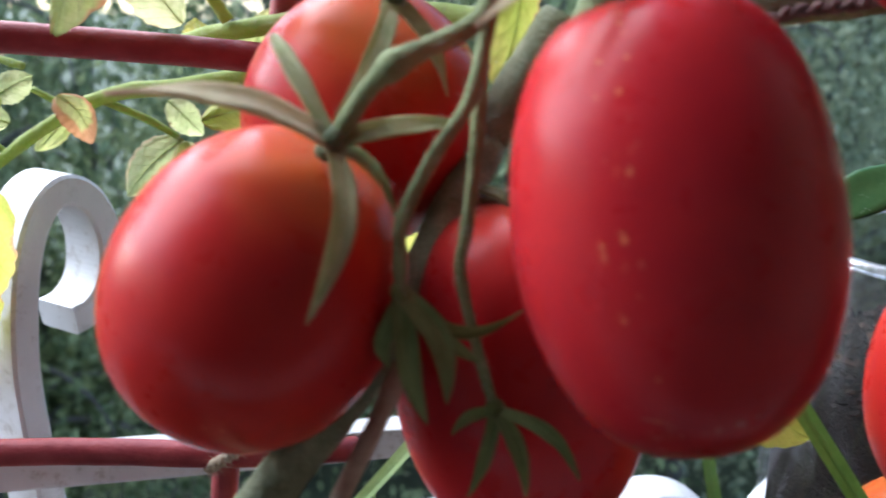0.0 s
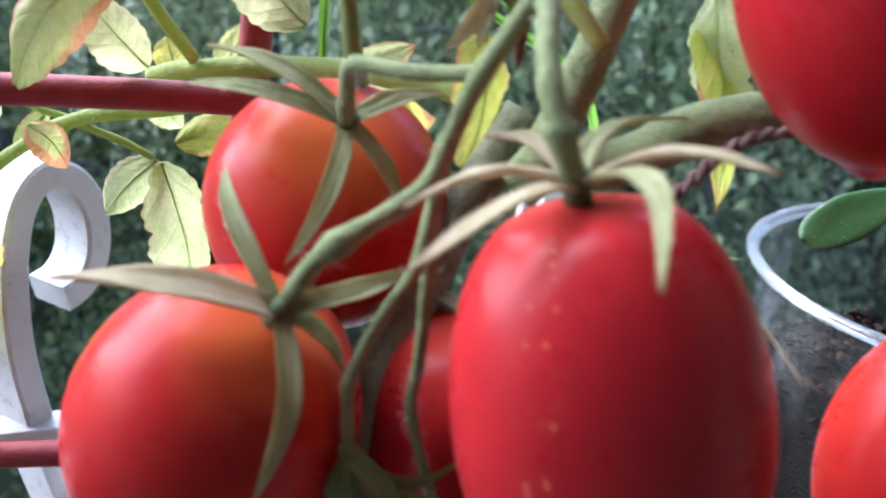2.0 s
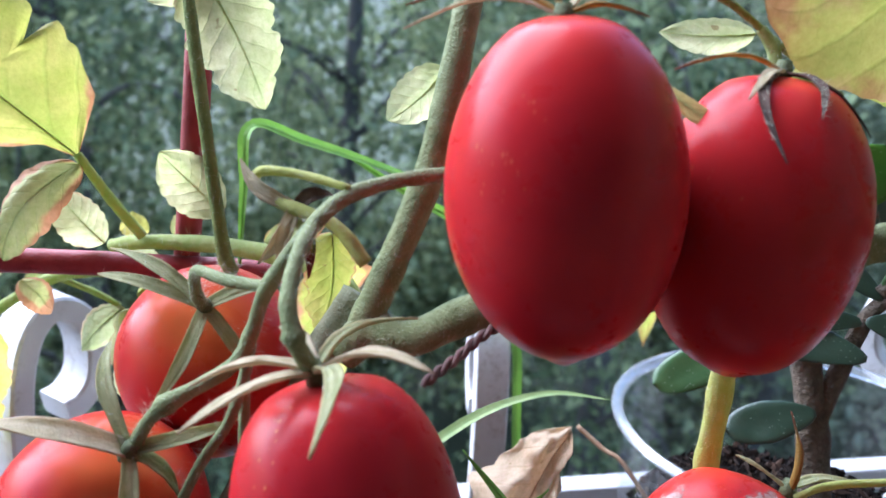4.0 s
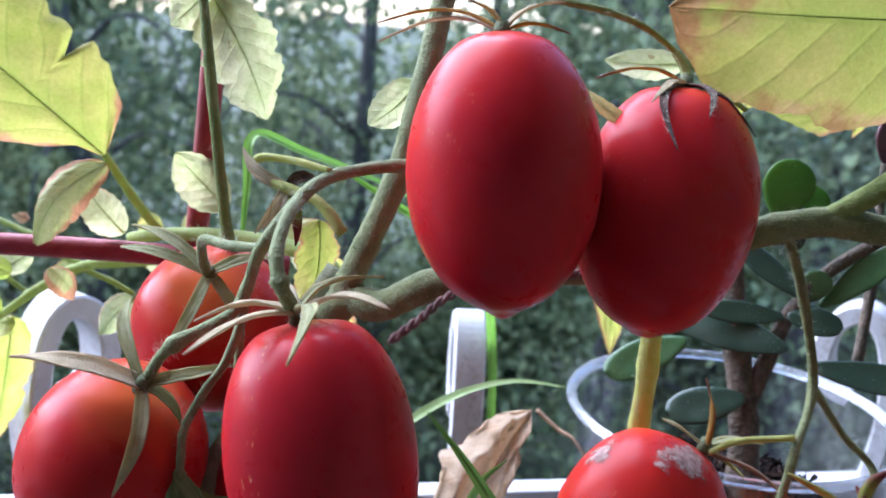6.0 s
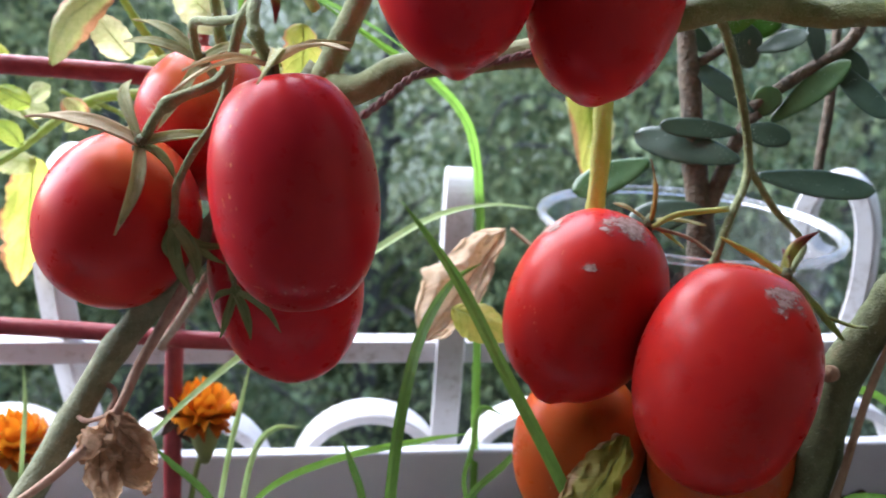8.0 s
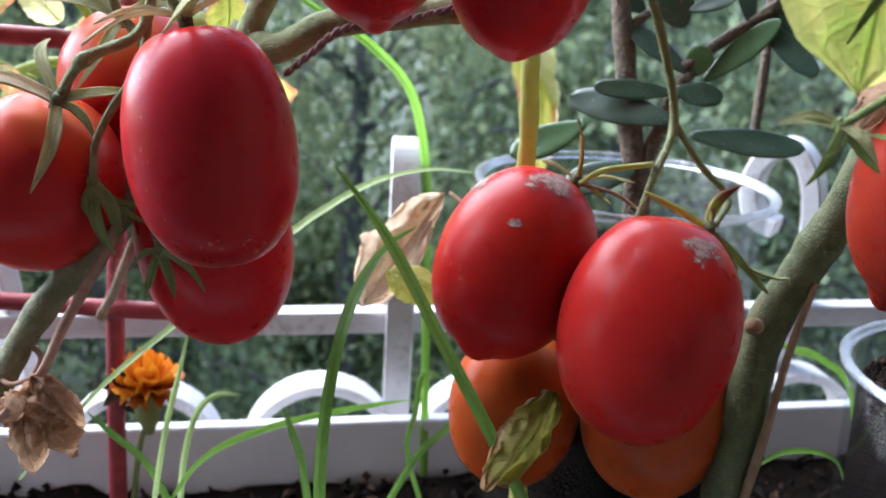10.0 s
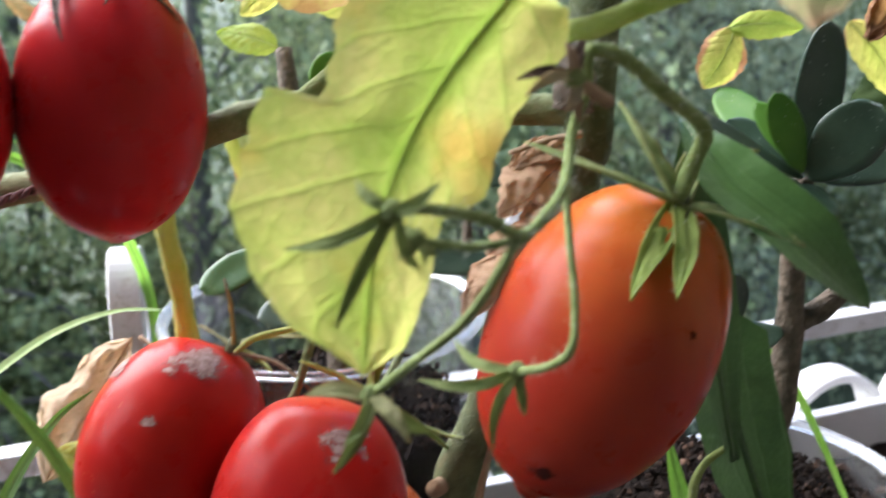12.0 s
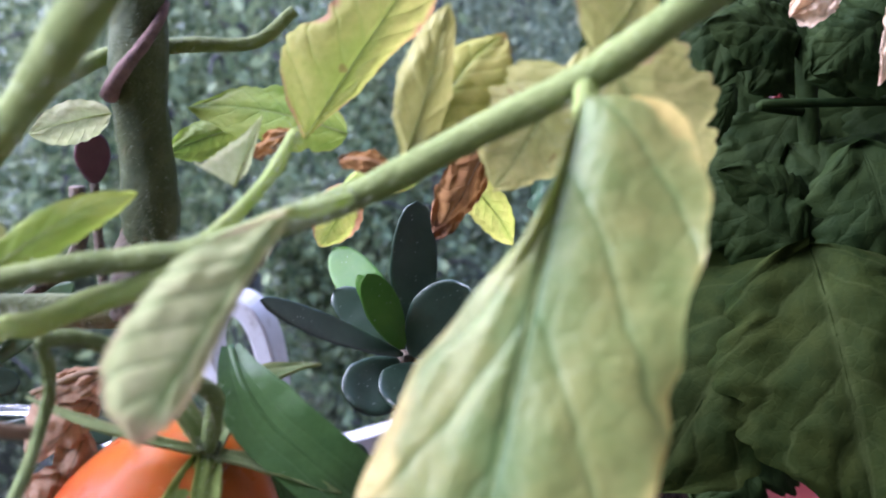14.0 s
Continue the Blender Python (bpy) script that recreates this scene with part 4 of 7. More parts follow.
def soil_heap(name, inside, height, rng, clods, size, label, mound=0.0):
    """A rough sheet of soil with clods on it; inside(x, y) tells where it may lie."""
    xs, ys, step_ = inside
    nx, ny = int((xs[1] - xs[0]) / step_) + 1, int((ys[1] - ys[0]) / step_) + 1
    v, fc = [], []
    for j in range(ny):
        for i in range(nx):
            x, y = xs[0] + (xs[1] - xs[0]) * i / (nx - 1), ys[0] + (ys[1] - ys[0]) * j / (ny - 1)
            pile = 0.016 * max(0.0, (y - ys[1]) / 0.05 + 1) * (0.75 + 0.6 * noise.noise(Vector((x * 11, 0.4, 8))))
            v.append((x, y, height + mound * pile + 0.006 * noise.noise(Vector((x * 30, y * 30, 2))) + 0.003 * noise.noise(Vector((x * 110, y * 110, 5)))))
    for j in range(ny - 1):
        for i in range(nx - 1):
            q = j * nx + i
            fc.append((q, q + 1, q + nx + 1, q + nx))
    ob = piece(name, v, fc, M_SOIL)
    tagged(ob, label, "soil", kind="stuff")
    clods_v, clods_f = [], []
    for _ in range(clods):
        x, y = rng.uniform(*xs), rng.uniform(*ys)
        pile = mound * 0.016 * max(0.0, (y - ys[1]) / 0.05 + 1) * (0.75 + 0.6 * noise.noise(Vector((x * 11, 0.4, 8))))
        add_clod(clods_v, clods_f, (x, y, height + pile + rng.uniform(-0.001, 0.005)), rng.uniform(0.3, 1) * size, rng)
    piece("clods", clods_v, clods_f, M_CLOD, ob, smooth=False, kind="stuff")
    return ob


def add_clod(v, fc, at, r, rng):
    """One crumb or shred of soil, stretched along a direction of its own."""
    k = len(v)
    e = rng.normal(0, 1, 3)
    e /= np.linalg.norm(e)
    pull = rng.choice([0.2, 0.5, 2.2], p=[0.5, 0.35, 0.15])
    for d in ((1, 0, 0), (-1, 0, 0), (0, 1, 0), (0, -1, 0), (0, 0, 1), (0, 0, -1)):
        q = np.array([(d[i] + rng.uniform(-0.35, 0.35)) * r * rng.uniform(0.5, 1.1) for i in range(3)])
        v.append(tuple(np.array(at) + q + e * q.dot(e) * pull))
    for a, b, c in ((0, 2, 4), (2, 1, 4), (1, 3, 4), (3, 0, 4), (2, 0, 5), (1, 2, 5), (3, 1, 5), (0, 3, 5)):
        fc.append((k + a, k + b, k + c))


soil_heap("planter_soil", ((-0.4405, 0.8405), (0.0395, 0.2955), 0.008), 0.992, RNG, 9000, 0.0036, "dark crumbly potting soil in the planter box", 1.0)

# ---------------------------------------------------------------- red trellis
trellis = thing("red_trellis", "red plastic-coated metal trellis standing in the planter", "trellis")


def rod(name, points, r, parent, mat=None):
    path = smooth_path(points, 4)
    v, fc = tube_data(path, [r] * len(path), 14)
    return piece(name, v, fc, mat or M_RED, parent)


rod("stake", [(0.012, 0.262, 0.90), (0.012, 0.262, 1.0), (0.016, 0.263, 1.12), (0.029, 0.247, 1.238), (0.036, 0.240, 1.31), (0.042, 0.232, 1.40)], 0.0042, trellis)
rod("stake", [(-0.078, 0.276, 0.90), (-0.080, 0.276, 1.05), (-0.087, 0.274, 1.12), (-0.105, 0.262, 1.24), (-0.12, 0.25, 1.38)], 0.0042, trellis)
rod("bar", [(-0.32, 0.262, 1.247), (-0.05, 0.247, 1.2415), (0.029, 0.242, 1.2385), (0.064, 0.240, 1.236)], 0.0040, trellis)
rod("bar", [(-0.32, 0.285, 1.125), (-0.065, 0.270, 1.1215), (0.016, 0.2565, 1.1205), (0.056, 0.262, 1.116)], 0.0041, trellis)

# ---------------------------------------------------------------- the tomato plants
plant_a = thing("tomato_plant", "ageing tomato plant with yellowing, brown-edged leaves and hairy stems", "tomato plant", "tomato plants")
plant_b = thing("tomato_plant", "tomato plant with thick green stem and large yellow leaves", "tomato plant", "tomato plants")
strap = thing("strap_leaf_plant", "houseplant with broad glossy green strap leaves in a clear cup", "plant")

# sepals: where each one ends
SEP_L = [(-0.0088, 0.1445, 1.2371), (0.0184, 0.1654, 1.2466), (0.0478, 0.1473, 1.2337), (0.019, 0.1258, 1.2062), (0.035, 0.1387, 1.2193)]
SEP_M = [(0.0396, 0.122, 1.2548), (0.0379, 0.1124, 1.2498), (0.0614, 0.0909, 1.2556), (0.0849, 0.1052, 1.2636), (0.0863, 0.1315, 1.2638), (0.0573, 0.1423, 1.2582)]
SEP_T = [(0.0167, 0.1812, 1.2646), (0.013, 0.1835, 1.2572), (0.0273, 0.1546, 1.2323), (0.0579, 0.1687, 1.2587), (0.0503, 0.1633, 1.2367)]
SEP_B = [(0.0544, 0.1737, 1.2155), (0.0637, 0.1663, 1.2187), (0.075, 0.1707, 1.2076), (0.0537, 0.1821, 1.2052)]
SEP_O = [(0.2547, 0.0288, 1.254), (0.2609, 0.0223, 1.2555), (0.3059, 0.058, 1.2748), (0.2952, 0.0275, 1.2609), (0.2444, 0.059, 1.2816), (0.267, 0.0579, 1.2889)]
SEP_EMPTY_A = [(0.1844, 0.0142, 1.2769), (0.1907, 0.0091, 1.2651), (0.2054, 0.012, 1.272), (0.205, 0.0013, 1.2882), (0.1951, 0.011, 1.2875)]
SEP_EMPTY_B = [(0.1897, 0.0128, 1.2378), (0.1875, 0.0225, 1.2481), (0.2087, 0.0177, 1.2394), (0.2022, 0.0099, 1.2425), (0.1916, 0.0117, 1.2432)]
SEP_EMPTY_C = [(0.2088, 0.0254, 1.2461), (0.2175, 0.0295, 1.2511), (0.2184, 0.0131, 1.2359), (0.2265, 0.017, 1.2397)]
SEP_LOW_A = [(0.0423, 0.1289, 1.1906), (0.0402, 0.1326, 1.1856), (0.0558, 0.1327, 1.2046), (0.0494, 0.1344, 1.1953), (0.035, 0.1385, 1.1936)]
SEP_LOW_B = [(0.0457, 0.1353, 1.1818), (0.048, 0.1319, 1.1717), (0.0575, 0.1291, 1.1722), (0.0668, 0.128, 1.175)]
SEP_D = [(0.1385, 0.1336, 1.3171), (0.1499, 0.1225, 1.3127), (0.1524, 0.1096, 1.3025), (0.1801, 0.1241, 1.3049), (0.1624, 0.1157, 1.3101)]
SEP_C = [(0.0832, 0.144, 1.3274), (0.0835, 0.1479, 1.3224), (0.1035, 0.1313, 1.3342), (0.128, 0.132, 1.3352), (0.128, 0.1249, 1.3278)]

# left plant: stems
stem("main_stem", [(0.0628, 0.1748, 1.2272), (0.0473, 0.1615, 1.2045), (0.0358, 0.1544, 1.1892), (0.0257, 0.153, 1.1763), (0.0126, 0.1493, 1.1605), (0.0018, 0.1435, 1.1421), (-0.0102, 0.1362, 1.1212), (-0.0259, 0.1259, 1.0936), (-0.0412, 0.1162, 1.065), (-0.0527, 0.1067, 1.0394)], 0.0043, 0.005, M_STEMOLD, plant_a)
stem("main_stem", [(0.0628, 0.1748, 1.2272), (0.0697, 0.1764, 1.2387), (0.0784, 0.1782, 1.2521)], 0.0043, 0.0045, M_STEMOLD, plant_a)
stem("branch", [(0.0738, 0.1678, 1.24), (0.0808, 0.165, 1.2473), (0.0894, 0.1594, 1.247), (0.105, 0.1554, 1.2554), (0.1281, 0.1524, 1.2596), (0.145, 0.1471, 1.2626), (0.1688, 0.1421, 1.2675), (0.1894, 0.1344, 1.277), (0.2097, 0.1329, 1.2812), (0.23, 0.1291, 1.2795), (0.2422, 0.1171, 1.2812), (0.2815, 0.0939, 1.2808)], 0.0048, 0.004, M_STEM, plant_a)
stem("branch", [(0.2, 0.1337, 1.2795), (0.2097, 0.133, 1.2817), (0.228, 0.1245, 1.2975), (0.2400, 0.1050, 1.3120), (0.2426, 0.058, 1.3284), (0.2440, 0.011, 1.3447), (0.2455, -0.05, 1.366), (0.25, -0.12, 1.39)], 0.0034, 0.0022, M_STEMGREEN, plant_a)
stem("branch", [(0.0773, 0.1662, 1.2451), (0.0816, 0.1666, 1.2555), (0.0861, 0.1679, 1.2656), (0.0933, 0.1712, 1.2822), (0.0989, 0.1761, 1.3006), (0.1069, 0.1869, 1.3344), (0.1132, 0.1971, 1.3636), (0.1166, 0.2024, 1.3921)], 0.0042, 0.0034, M_STEM, plant_a)
stem("leaf_stalk", [(0.0045, 0.2581, 1.2413), (0.0154, 0.2503, 1.2448), (0.0373, 0.2326, 1.2493), (0.0583, 0.2132, 1.2516), (0.0725, 0.199, 1.2504), (0.0785, 0.1883, 1.2455), (0.0764, 0.1795, 1.2387)], 0.0022, 0.0034, M_STEMPALE, plant_a)
stem("leaf_stalk", [(0.0157, 0.2474, 1.2477), (0.0073, 0.2452, 1.2603), (-0.0011, 0.2415, 1.2755)], 0.0018, 0.0014, M_STEMPALE, plant_a)
stem("leaf_stalk", [(-0.0806, 0.2988, 1.1819), (-0.0526, 0.2889, 1.1996), (-0.0373, 0.2829, 1.212), (-0.0229, 0.2783, 1.2218), (-0.0106, 0.2743, 1.2266), (0.0029, 0.271, 1.2285), (0.0225, 0.2668, 1.2326)], 0.0016, 0.0024, M_STEMPALE, plant_a)
stem("leaf_stalk", [(-0.0168, 0.2771, 1.2234), (-0.0049, 0.2747, 1.2186), (0.0034, 0.2734, 1.2139)], 0.0012, 0.001, M_STEMPALE, plant_a)
stem("side_shoot", [(0.0357, 0.1941, 1.3363), (0.0398, 0.1858, 1.2998), (0.0438, 0.1841, 1.2644), (0.0458, 0.1862, 1.2564)], 0.0014, 0.002, M_STEMGREEN, plant_a)
stem("dry_stem", [(0.0392, 0.1458, 1.191), (0.0349, 0.1438, 1.182), (0.023, 0.1375, 1.1614), (0.015, 0.1308, 1.1451), (0.0007, 0.1238, 1.1315), (-0.0117, 0.1191, 1.123), (-0.0279, 0.1123, 1.1125)], 0.0019, 0.0011, M_DRYPINK, plant_a)
stem("dry_tendril", [(0.0045, 0.1482, 1.1446), (0.0097, 0.1458, 1.1498), (0.0138, 0.1423, 1.1474), (0.0113, 0.1359, 1.1425), (0.0059, 0.1314, 1.135), (-0.0023, 0.1283, 1.127), (-0.0095, 0.1229, 1.1226)], 0.0010, 0.0006, M_DRYPINK, plant_a)
stem("dry_tendril", [(0.0026, 0.149, 1.1463), (0.0002, 0.1432, 1.1431), (0.0051, 0.1366, 1.1413), (0.0126, 0.1342, 1.1444), (0.0166, 0.1365, 1.1472)], 0.0010, 0.0006, M_DRYPINK, plant_a)
twine("frayed reddish-brown twine tied along a tomato branch", [(0.0909, 0.1483, 1.2399), (0.0987, 0.1484, 1.2463), (0.1091, 0.1483, 1.2545), (0.1266, 0.1461, 1.2579), (0.1439, 0.1412, 1.2632)], 0.0012, M_TWINE)
twine("frayed tan jute twine tying the stem to the red trellis", [(0.0462, 0.1600, 1.1874), (0.0401, 0.1684, 1.1781), (0.0301, 0.1998, 1.1569), (0.0206, 0.2313, 1.1363), (0.0110, 0.2535, 1.1185), (0.0120, 0.2630, 1.1150)], 0.0017, M_JUTE)
stem("yellow_stem", [(0.173, 0.1576, 1.2582), (0.1719, 0.154, 1.2454), (0.1743, 0.1582, 1.2255), (0.1755, 0.1616, 1.2054), (0.1769, 0.1637, 1.1847), (0.1795, 0.1633, 1.1492), (0.1811, 0.1593, 1.1013), (0.1828, 0.1521, 1.0422)], 0.0032, 0.0034, M_STEMYELLOW, plant_a)

# left truss
stem("truss_stem", [(0.0985, 0.1575, 1.2895), (0.0835, 0.1534, 1.2884), (0.0718, 0.1467, 1.2864), (0.0640, 0.1400, 1.2815), (0.0550, 0.1390, 1.2690), (0.0515, 0.1425, 1.2575), (0.0470, 0.1410, 1.2500), (0.0350, 0.1370, 1.2445), (0.0298, 0.1391, 1.2393), (0.0255, 0.1408, 1.2315)], 0.0018, 0.0015, M_STEM, plant_a, joint=0.80)
stem("truss_stem", [(0.0650, 0.1410, 1.2825), (0.0612, 0.1310, 1.2790), (0.0588, 0.1225, 1.2720), (0.0600, 0.1190, 1.2650), (0.0638, 0.1205, 1.2575)], 0.0015, 0.0019, M_STEM, plant_a, joint=0.72)
stem("truss_stem", [(0.0552, 0.1388, 1.2690), (0.0462, 0.1490, 1.2670), (0.0392, 0.1580, 1.2662), (0.0386, 0.1605, 1.2605), (0.0395, 0.1662, 1.2545)], 0.0013, 0.0015, M_STEM, plant_a)
stem("truss_stem", [(0.0515, 0.1425, 1.2575), (0.0500, 0.1432, 1.2480), (0.0463, 0.1385, 1.2380), (0.0411, 0.1375, 1.2303), (0.0358, 0.1365, 1.2200), (0.0351, 0.1351, 1.2141), (0.0349, 0.1326, 1.2083)], 0.0013, 0.0011, M_STEM, plant_a)
stem("truss_stem", [(0.0498, 0.1430, 1.2470), (0.0490, 0.1420, 1.2257), (0.0485, 0.1425, 1.2161), (0.0475, 0.1415, 1.2092), (0.0495, 0.1385, 1.1986), (0.0528, 0.1345, 1.1866)], 0.0012, 0.0009, M_STEM, plant_a)
stem("withered_stem", [(0.0726, 0.147, 1.2884), (0.0628, 0.154, 1.2897), (0.0541, 0.1586, 1.2895), (0.0527, 0.1581, 1.2862), (0.0579, 0.1546, 1.2832), (0.0695, 0.1478, 1.2799), (0.0761, 0.1431, 1.2724)], 0.0009, 0.0016, M_STEMYELLOW, plant_a)
SEP_DRY = [(0.0529, 0.1525, 1.2695), (0.0492, 0.1619, 1.2916), (0.0639, 0.1482, 1.2674), (0.0697, 0.153, 1.2854), (0.0571, 0.148, 1.271)]
DRY_HUB = (0.0613, 0.1538, 1.2822)

# left plant: leaves
leaf("leaf", (-0.0011, 0.2423, 1.2748), (-0.0871, 0.2446, 1.3482), 0.0606, (0.4191, -0.9076, 0.0233), M_LEAFYELLOW, plant_a, arch=0.12, curl=0.25, shape="lobed", edge=((0, 0.004, 0.0683, 0.167, 0.154, 0.215, 0.269, 0.263, 0.285, 0.151, 0.324, 0.241, 0.409, 0.24, 0.62, 0.328, 0.796, 0.275, 0.964, 0.129, 1, 0), (0, 0.004, 0.0867, 0.0332, 0.167, 0.11, 0.261, 0.172, 0.431, 0.147, 0.576, 0.149, 0.774, 0.148, 1, 0)))
leaf("leaf", (-0.0006, 0.2408, 1.2727), (-0.028, 0.2374, 1.2439), 0.0208, (-0.3728, -0.8521, 0.3673), M_LEAFBROWN, plant_a, arch=0.3, curl=0.25, shape="plain")
leaf("leaf", (0.0045, 0.2448, 1.2463), (-0.0089, 0.2455, 1.2639), 0.0161, (0.4612, -0.8415, 0.2814), M_LEAFPALE, plant_a, arch=0.12, curl=0.25, shape="plain")
leaf("leaf", (0.0416, 0.232, 1.2594), (0.0233, 0.2308, 1.2786), 0.0191, (0.3256, -0.9276, 0.1831), M_LEAFPALE, plant_a, arch=-0.25, curl=0.25, shape="plain")
leaf("leaf", (0.0366, 0.2292, 1.332), (0.0559, 0.2311, 1.2915), 0.0298, (0.2965, -0.9548, -0.0221), M_LEAFPALE, plant_a, arch=0.12, curl=0.25, shape="lobed")
leaf("leaf", (0.0366, 0.2301, 1.3361), (0.0219, 0.2347, 1.3214), 0.0168, (-0.2358, -0.9694, -0.0683), M_LEAFPALE, plant_a, arch=0.12, curl=0.25, shape="plain")
leaf("leaf", (0.0045, 0.2729, 1.2135), (-0.0117, 0.2748, 1.1962), 0.0138, (0.1892, -0.8345, 0.5176), M_LEAFPALE, plant_a, arch=0.12, curl=0.25, shape="plain")
leaf("leaf", (0.0051, 0.2725, 1.213), (0.0137, 0.2683, 1.1663), 0.0233, (0.4046, -0.7903, 0.4602), M_LEAFPALE, plant_a, arch=0.12, curl=0.25, shape="lobed")
leaf("leaf", (0.0096, 0.2704, 1.2191), (0.0333, 0.2709, 1.2237), 0.0144, (-0.0676, -0.7514, 0.6564), M_LEAFYELLOW, plant_a, arch=0.12, curl=0.25, shape="plain")
leaf("leaf", (-0.0546, 0.3137, 1.1912), (-0.0715, 0.332, 1.1155), 0.0264, (0.4668, -0.8085, 0.3584), M_LEAFYELLOW, plant_a, arch=0.12, curl=0.25, shape="lobed")
leaf("leaf", (-0.0532, 0.3128, 1.1879), (-0.0728, 0.3063, 1.1908), 0.0146, (0.413, -0.7127, 0.5669), M_LEAFPALE, plant_a, arch=0.12, curl=0.25, shape="plain")
leaf("leaf", (-0.0525, 0.2823, 1.2411), (-0.0815, 0.2778, 1.2459), 0.0144, (0.2433, -0.8432, 0.4794), M_LEAFYELLOW, plant_a, arch=0.12, curl=0.25, shape="plain")
leaf("leaf", (-0.0439, 0.2767, 1.2212), (-0.0582, 0.2756, 1.2291), 0.0121, (0.3658, -0.7928, 0.4875), M_LEAFGREEN, plant_a, arch=0.12, curl=0.25, shape="plain")
leaf("leaf", (-0.0456, 0.2795, 1.2232), (-0.0356, 0.2772, 1.2299), 0.0098, (0.3469, -0.8015, 0.487), M_LEAFPALE, plant_a, arch=0.12, curl=0.25, shape="plain")
leaf("leaf", (-0.064, 0.2754, 1.2237), (-0.086, 0.2749, 1.2283), 0.0143, (0.4075, -0.7763, 0.481), M_LEAFYELLOW, plant_a, arch=0.12, curl=0.25, shape="plain")
leaf("leaf", (-0.051, 0.2843, 1.2018), (-0.062, 0.2833, 1.2134), 0.0112, (0.3669, -0.7771, 0.5114), M_LEAFGREEN, plant_a, arch=0.12, curl=0.25, shape="plain")
leaf("leaf", (-0.0285, 0.2698, 1.2253), (-0.0186, 0.2708, 1.2128), 0.0121, (0.5126, -0.7268, 0.4572), M_LEAFBROWN, plant_a, arch=0.3, curl=0.25, shape="plain")
leaf("leaf", (0.0222, 0.2805, 1.2376), (0.0306, 0.2785, 1.2516), 0.0096, (0.3512, -0.8545, 0.3827), M_LEAFBROWN, plant_a, arch=0.12, curl=0.25, shape="plain")
leaf("leaf", (0.0108, 0.2732, 1.2387), (0.0089, 0.2778, 1.2478), 0.0109, (0.3956, -0.8355, 0.3814), M_LEAFYELLOW, plant_a, arch=0.12, curl=0.25, shape="plain")
leaf("leaf", (0.0542, 0.2607, 1.2409), (0.0755, 0.2584, 1.2504), 0.0117, (-0.0497, -0.7831, 0.6198), M_LEAFBROWN, plant_a, arch=0.12, curl=0.25, shape="plain")
leaf("leaf", (0.072, 0.1882, 1.2658), (0.0693, 0.1867, 1.2373), 0.0170, (0.3274, -0.8836, 0.3347), M_LEAFYELLOW, plant_a, arch=0.12, curl=0.25, shape="lobed")
leaf("leaf", (0.1005, 0.1881, 1.31), (0.0863, 0.1876, 1.2961), 0.0145, (0.1614, -0.9817, 0.1006), M_LEAFPALE, plant_a, arch=0.12, curl=0.25, shape="plain")
leaf("leaf", (0.2203, 0.3399, 1.2485), (0.2311, 0.3243, 1.1662), 0.0342, (0.0012, -0.9665, 0.2567), M_LEAFYELLOW, plant_a, arch=0.12, curl=0.25, shape="lobed", edge=((0, 0.004, 0.115, 0.145, 0.312, 0.128, 0.581, 0.107, 0.783, 0.0661, 1, 0), (0, 0.004, 0.0814, 0.155, 0.291, 0.141, 0.504, 0.148, 0.845, 0.0814, 1, 0)))
leaf("leaf", (0.2179, 0.3373, 1.2558), (0.2356, 0.3294, 1.195), 0.0269, (-0.6191, -0.7703, 0.1532), M_LEAFPALE, plant_a, arch=0.12, curl=0.25, shape="lobed")
leaf("leaf", (0.0824, 0.302, 1.2263), (0.0782, 0.3285, 1.139), 0.0339, (0.2878, -0.9104, 0.2971), M_LEAFYELLOW, plant_a, arch=0.12, curl=0.25, shape="lobed", edge=((0, 0.004, 0.239, 0.228, 0.397, 0.177, 0.611, 0.0793, 0.853, 0.0361, 1, 0), (0, 0.004, 0.17, 0.204, 0.274, 0.115, 0.452, 0.199, 0.766, 0.109, 1, 0)))
leaf("leaf", (0.2523, 0.1351, 1.3383), (0.1607, 0.1417, 1.336), 0.0397, (-0.5267, -0.8195, -0.2259), M_LEAFSCORCH, plant_a, arch=0.05, curl=0.1, shape="lobed", edge=((0, 0.004, 0.187, 0.255, 0.47, 0.313, 0.731, 0.266, 0.901, 0.136, 1, 0), (0, 0.004, 0.0631, 0.161, 0.231, 0.335, 0.441, 0.356, 0.531, 0.295, 0.618, 0.317, 0.743, 0.269, 0.85, 0.23, 0.951, 0.112, 1, 0)))
leaf("leaf", (0.1383, 0.1403, 1.3135), (0.1508, 0.1272, 1.3047), 0.0044, (-0.3435, -0.8994, 0.2702), M_LEAFOLIVE, plant_a, arch=0.12, curl=0.25, shape="long")
leaf("leaf", (0.1957, 0.2045, 1.3204), (0.1685, 0.2096, 1.3201), 0.0116, (-0.373, -0.9014, 0.2199), M_LEAFPALE, plant_a, arch=0.12, curl=0.25, shape="plain")
stem("truss_stem", [(0.1335, 0.1576, 1.3366), (0.1404, 0.156, 1.3355), (0.1488, 0.1561, 1.3342), (0.1594, 0.1564, 1.3309), (0.1694, 0.156, 1.3247), (0.1801, 0.1564, 1.3176), (0.1946, 0.1578, 1.3092)], 0.0011, 0.0008, M_STEMGREEN, plant_a)
stem("truss_stem", [(0.1694, 0.156, 1.3247), (0.1722, 0.1544, 1.3205), (0.1723, 0.1522, 1.3159)], 0.0014, 0.0016, M_STEMGREEN, plant_a)
stem("leaf_stalk", [(-0.0601, 0.3146, 1.214), (-0.054, 0.3133, 1.2074), (-0.0481, 0.3136, 1.2022)], 0.001, 0.0012, M_STEMPALE, plant_a)
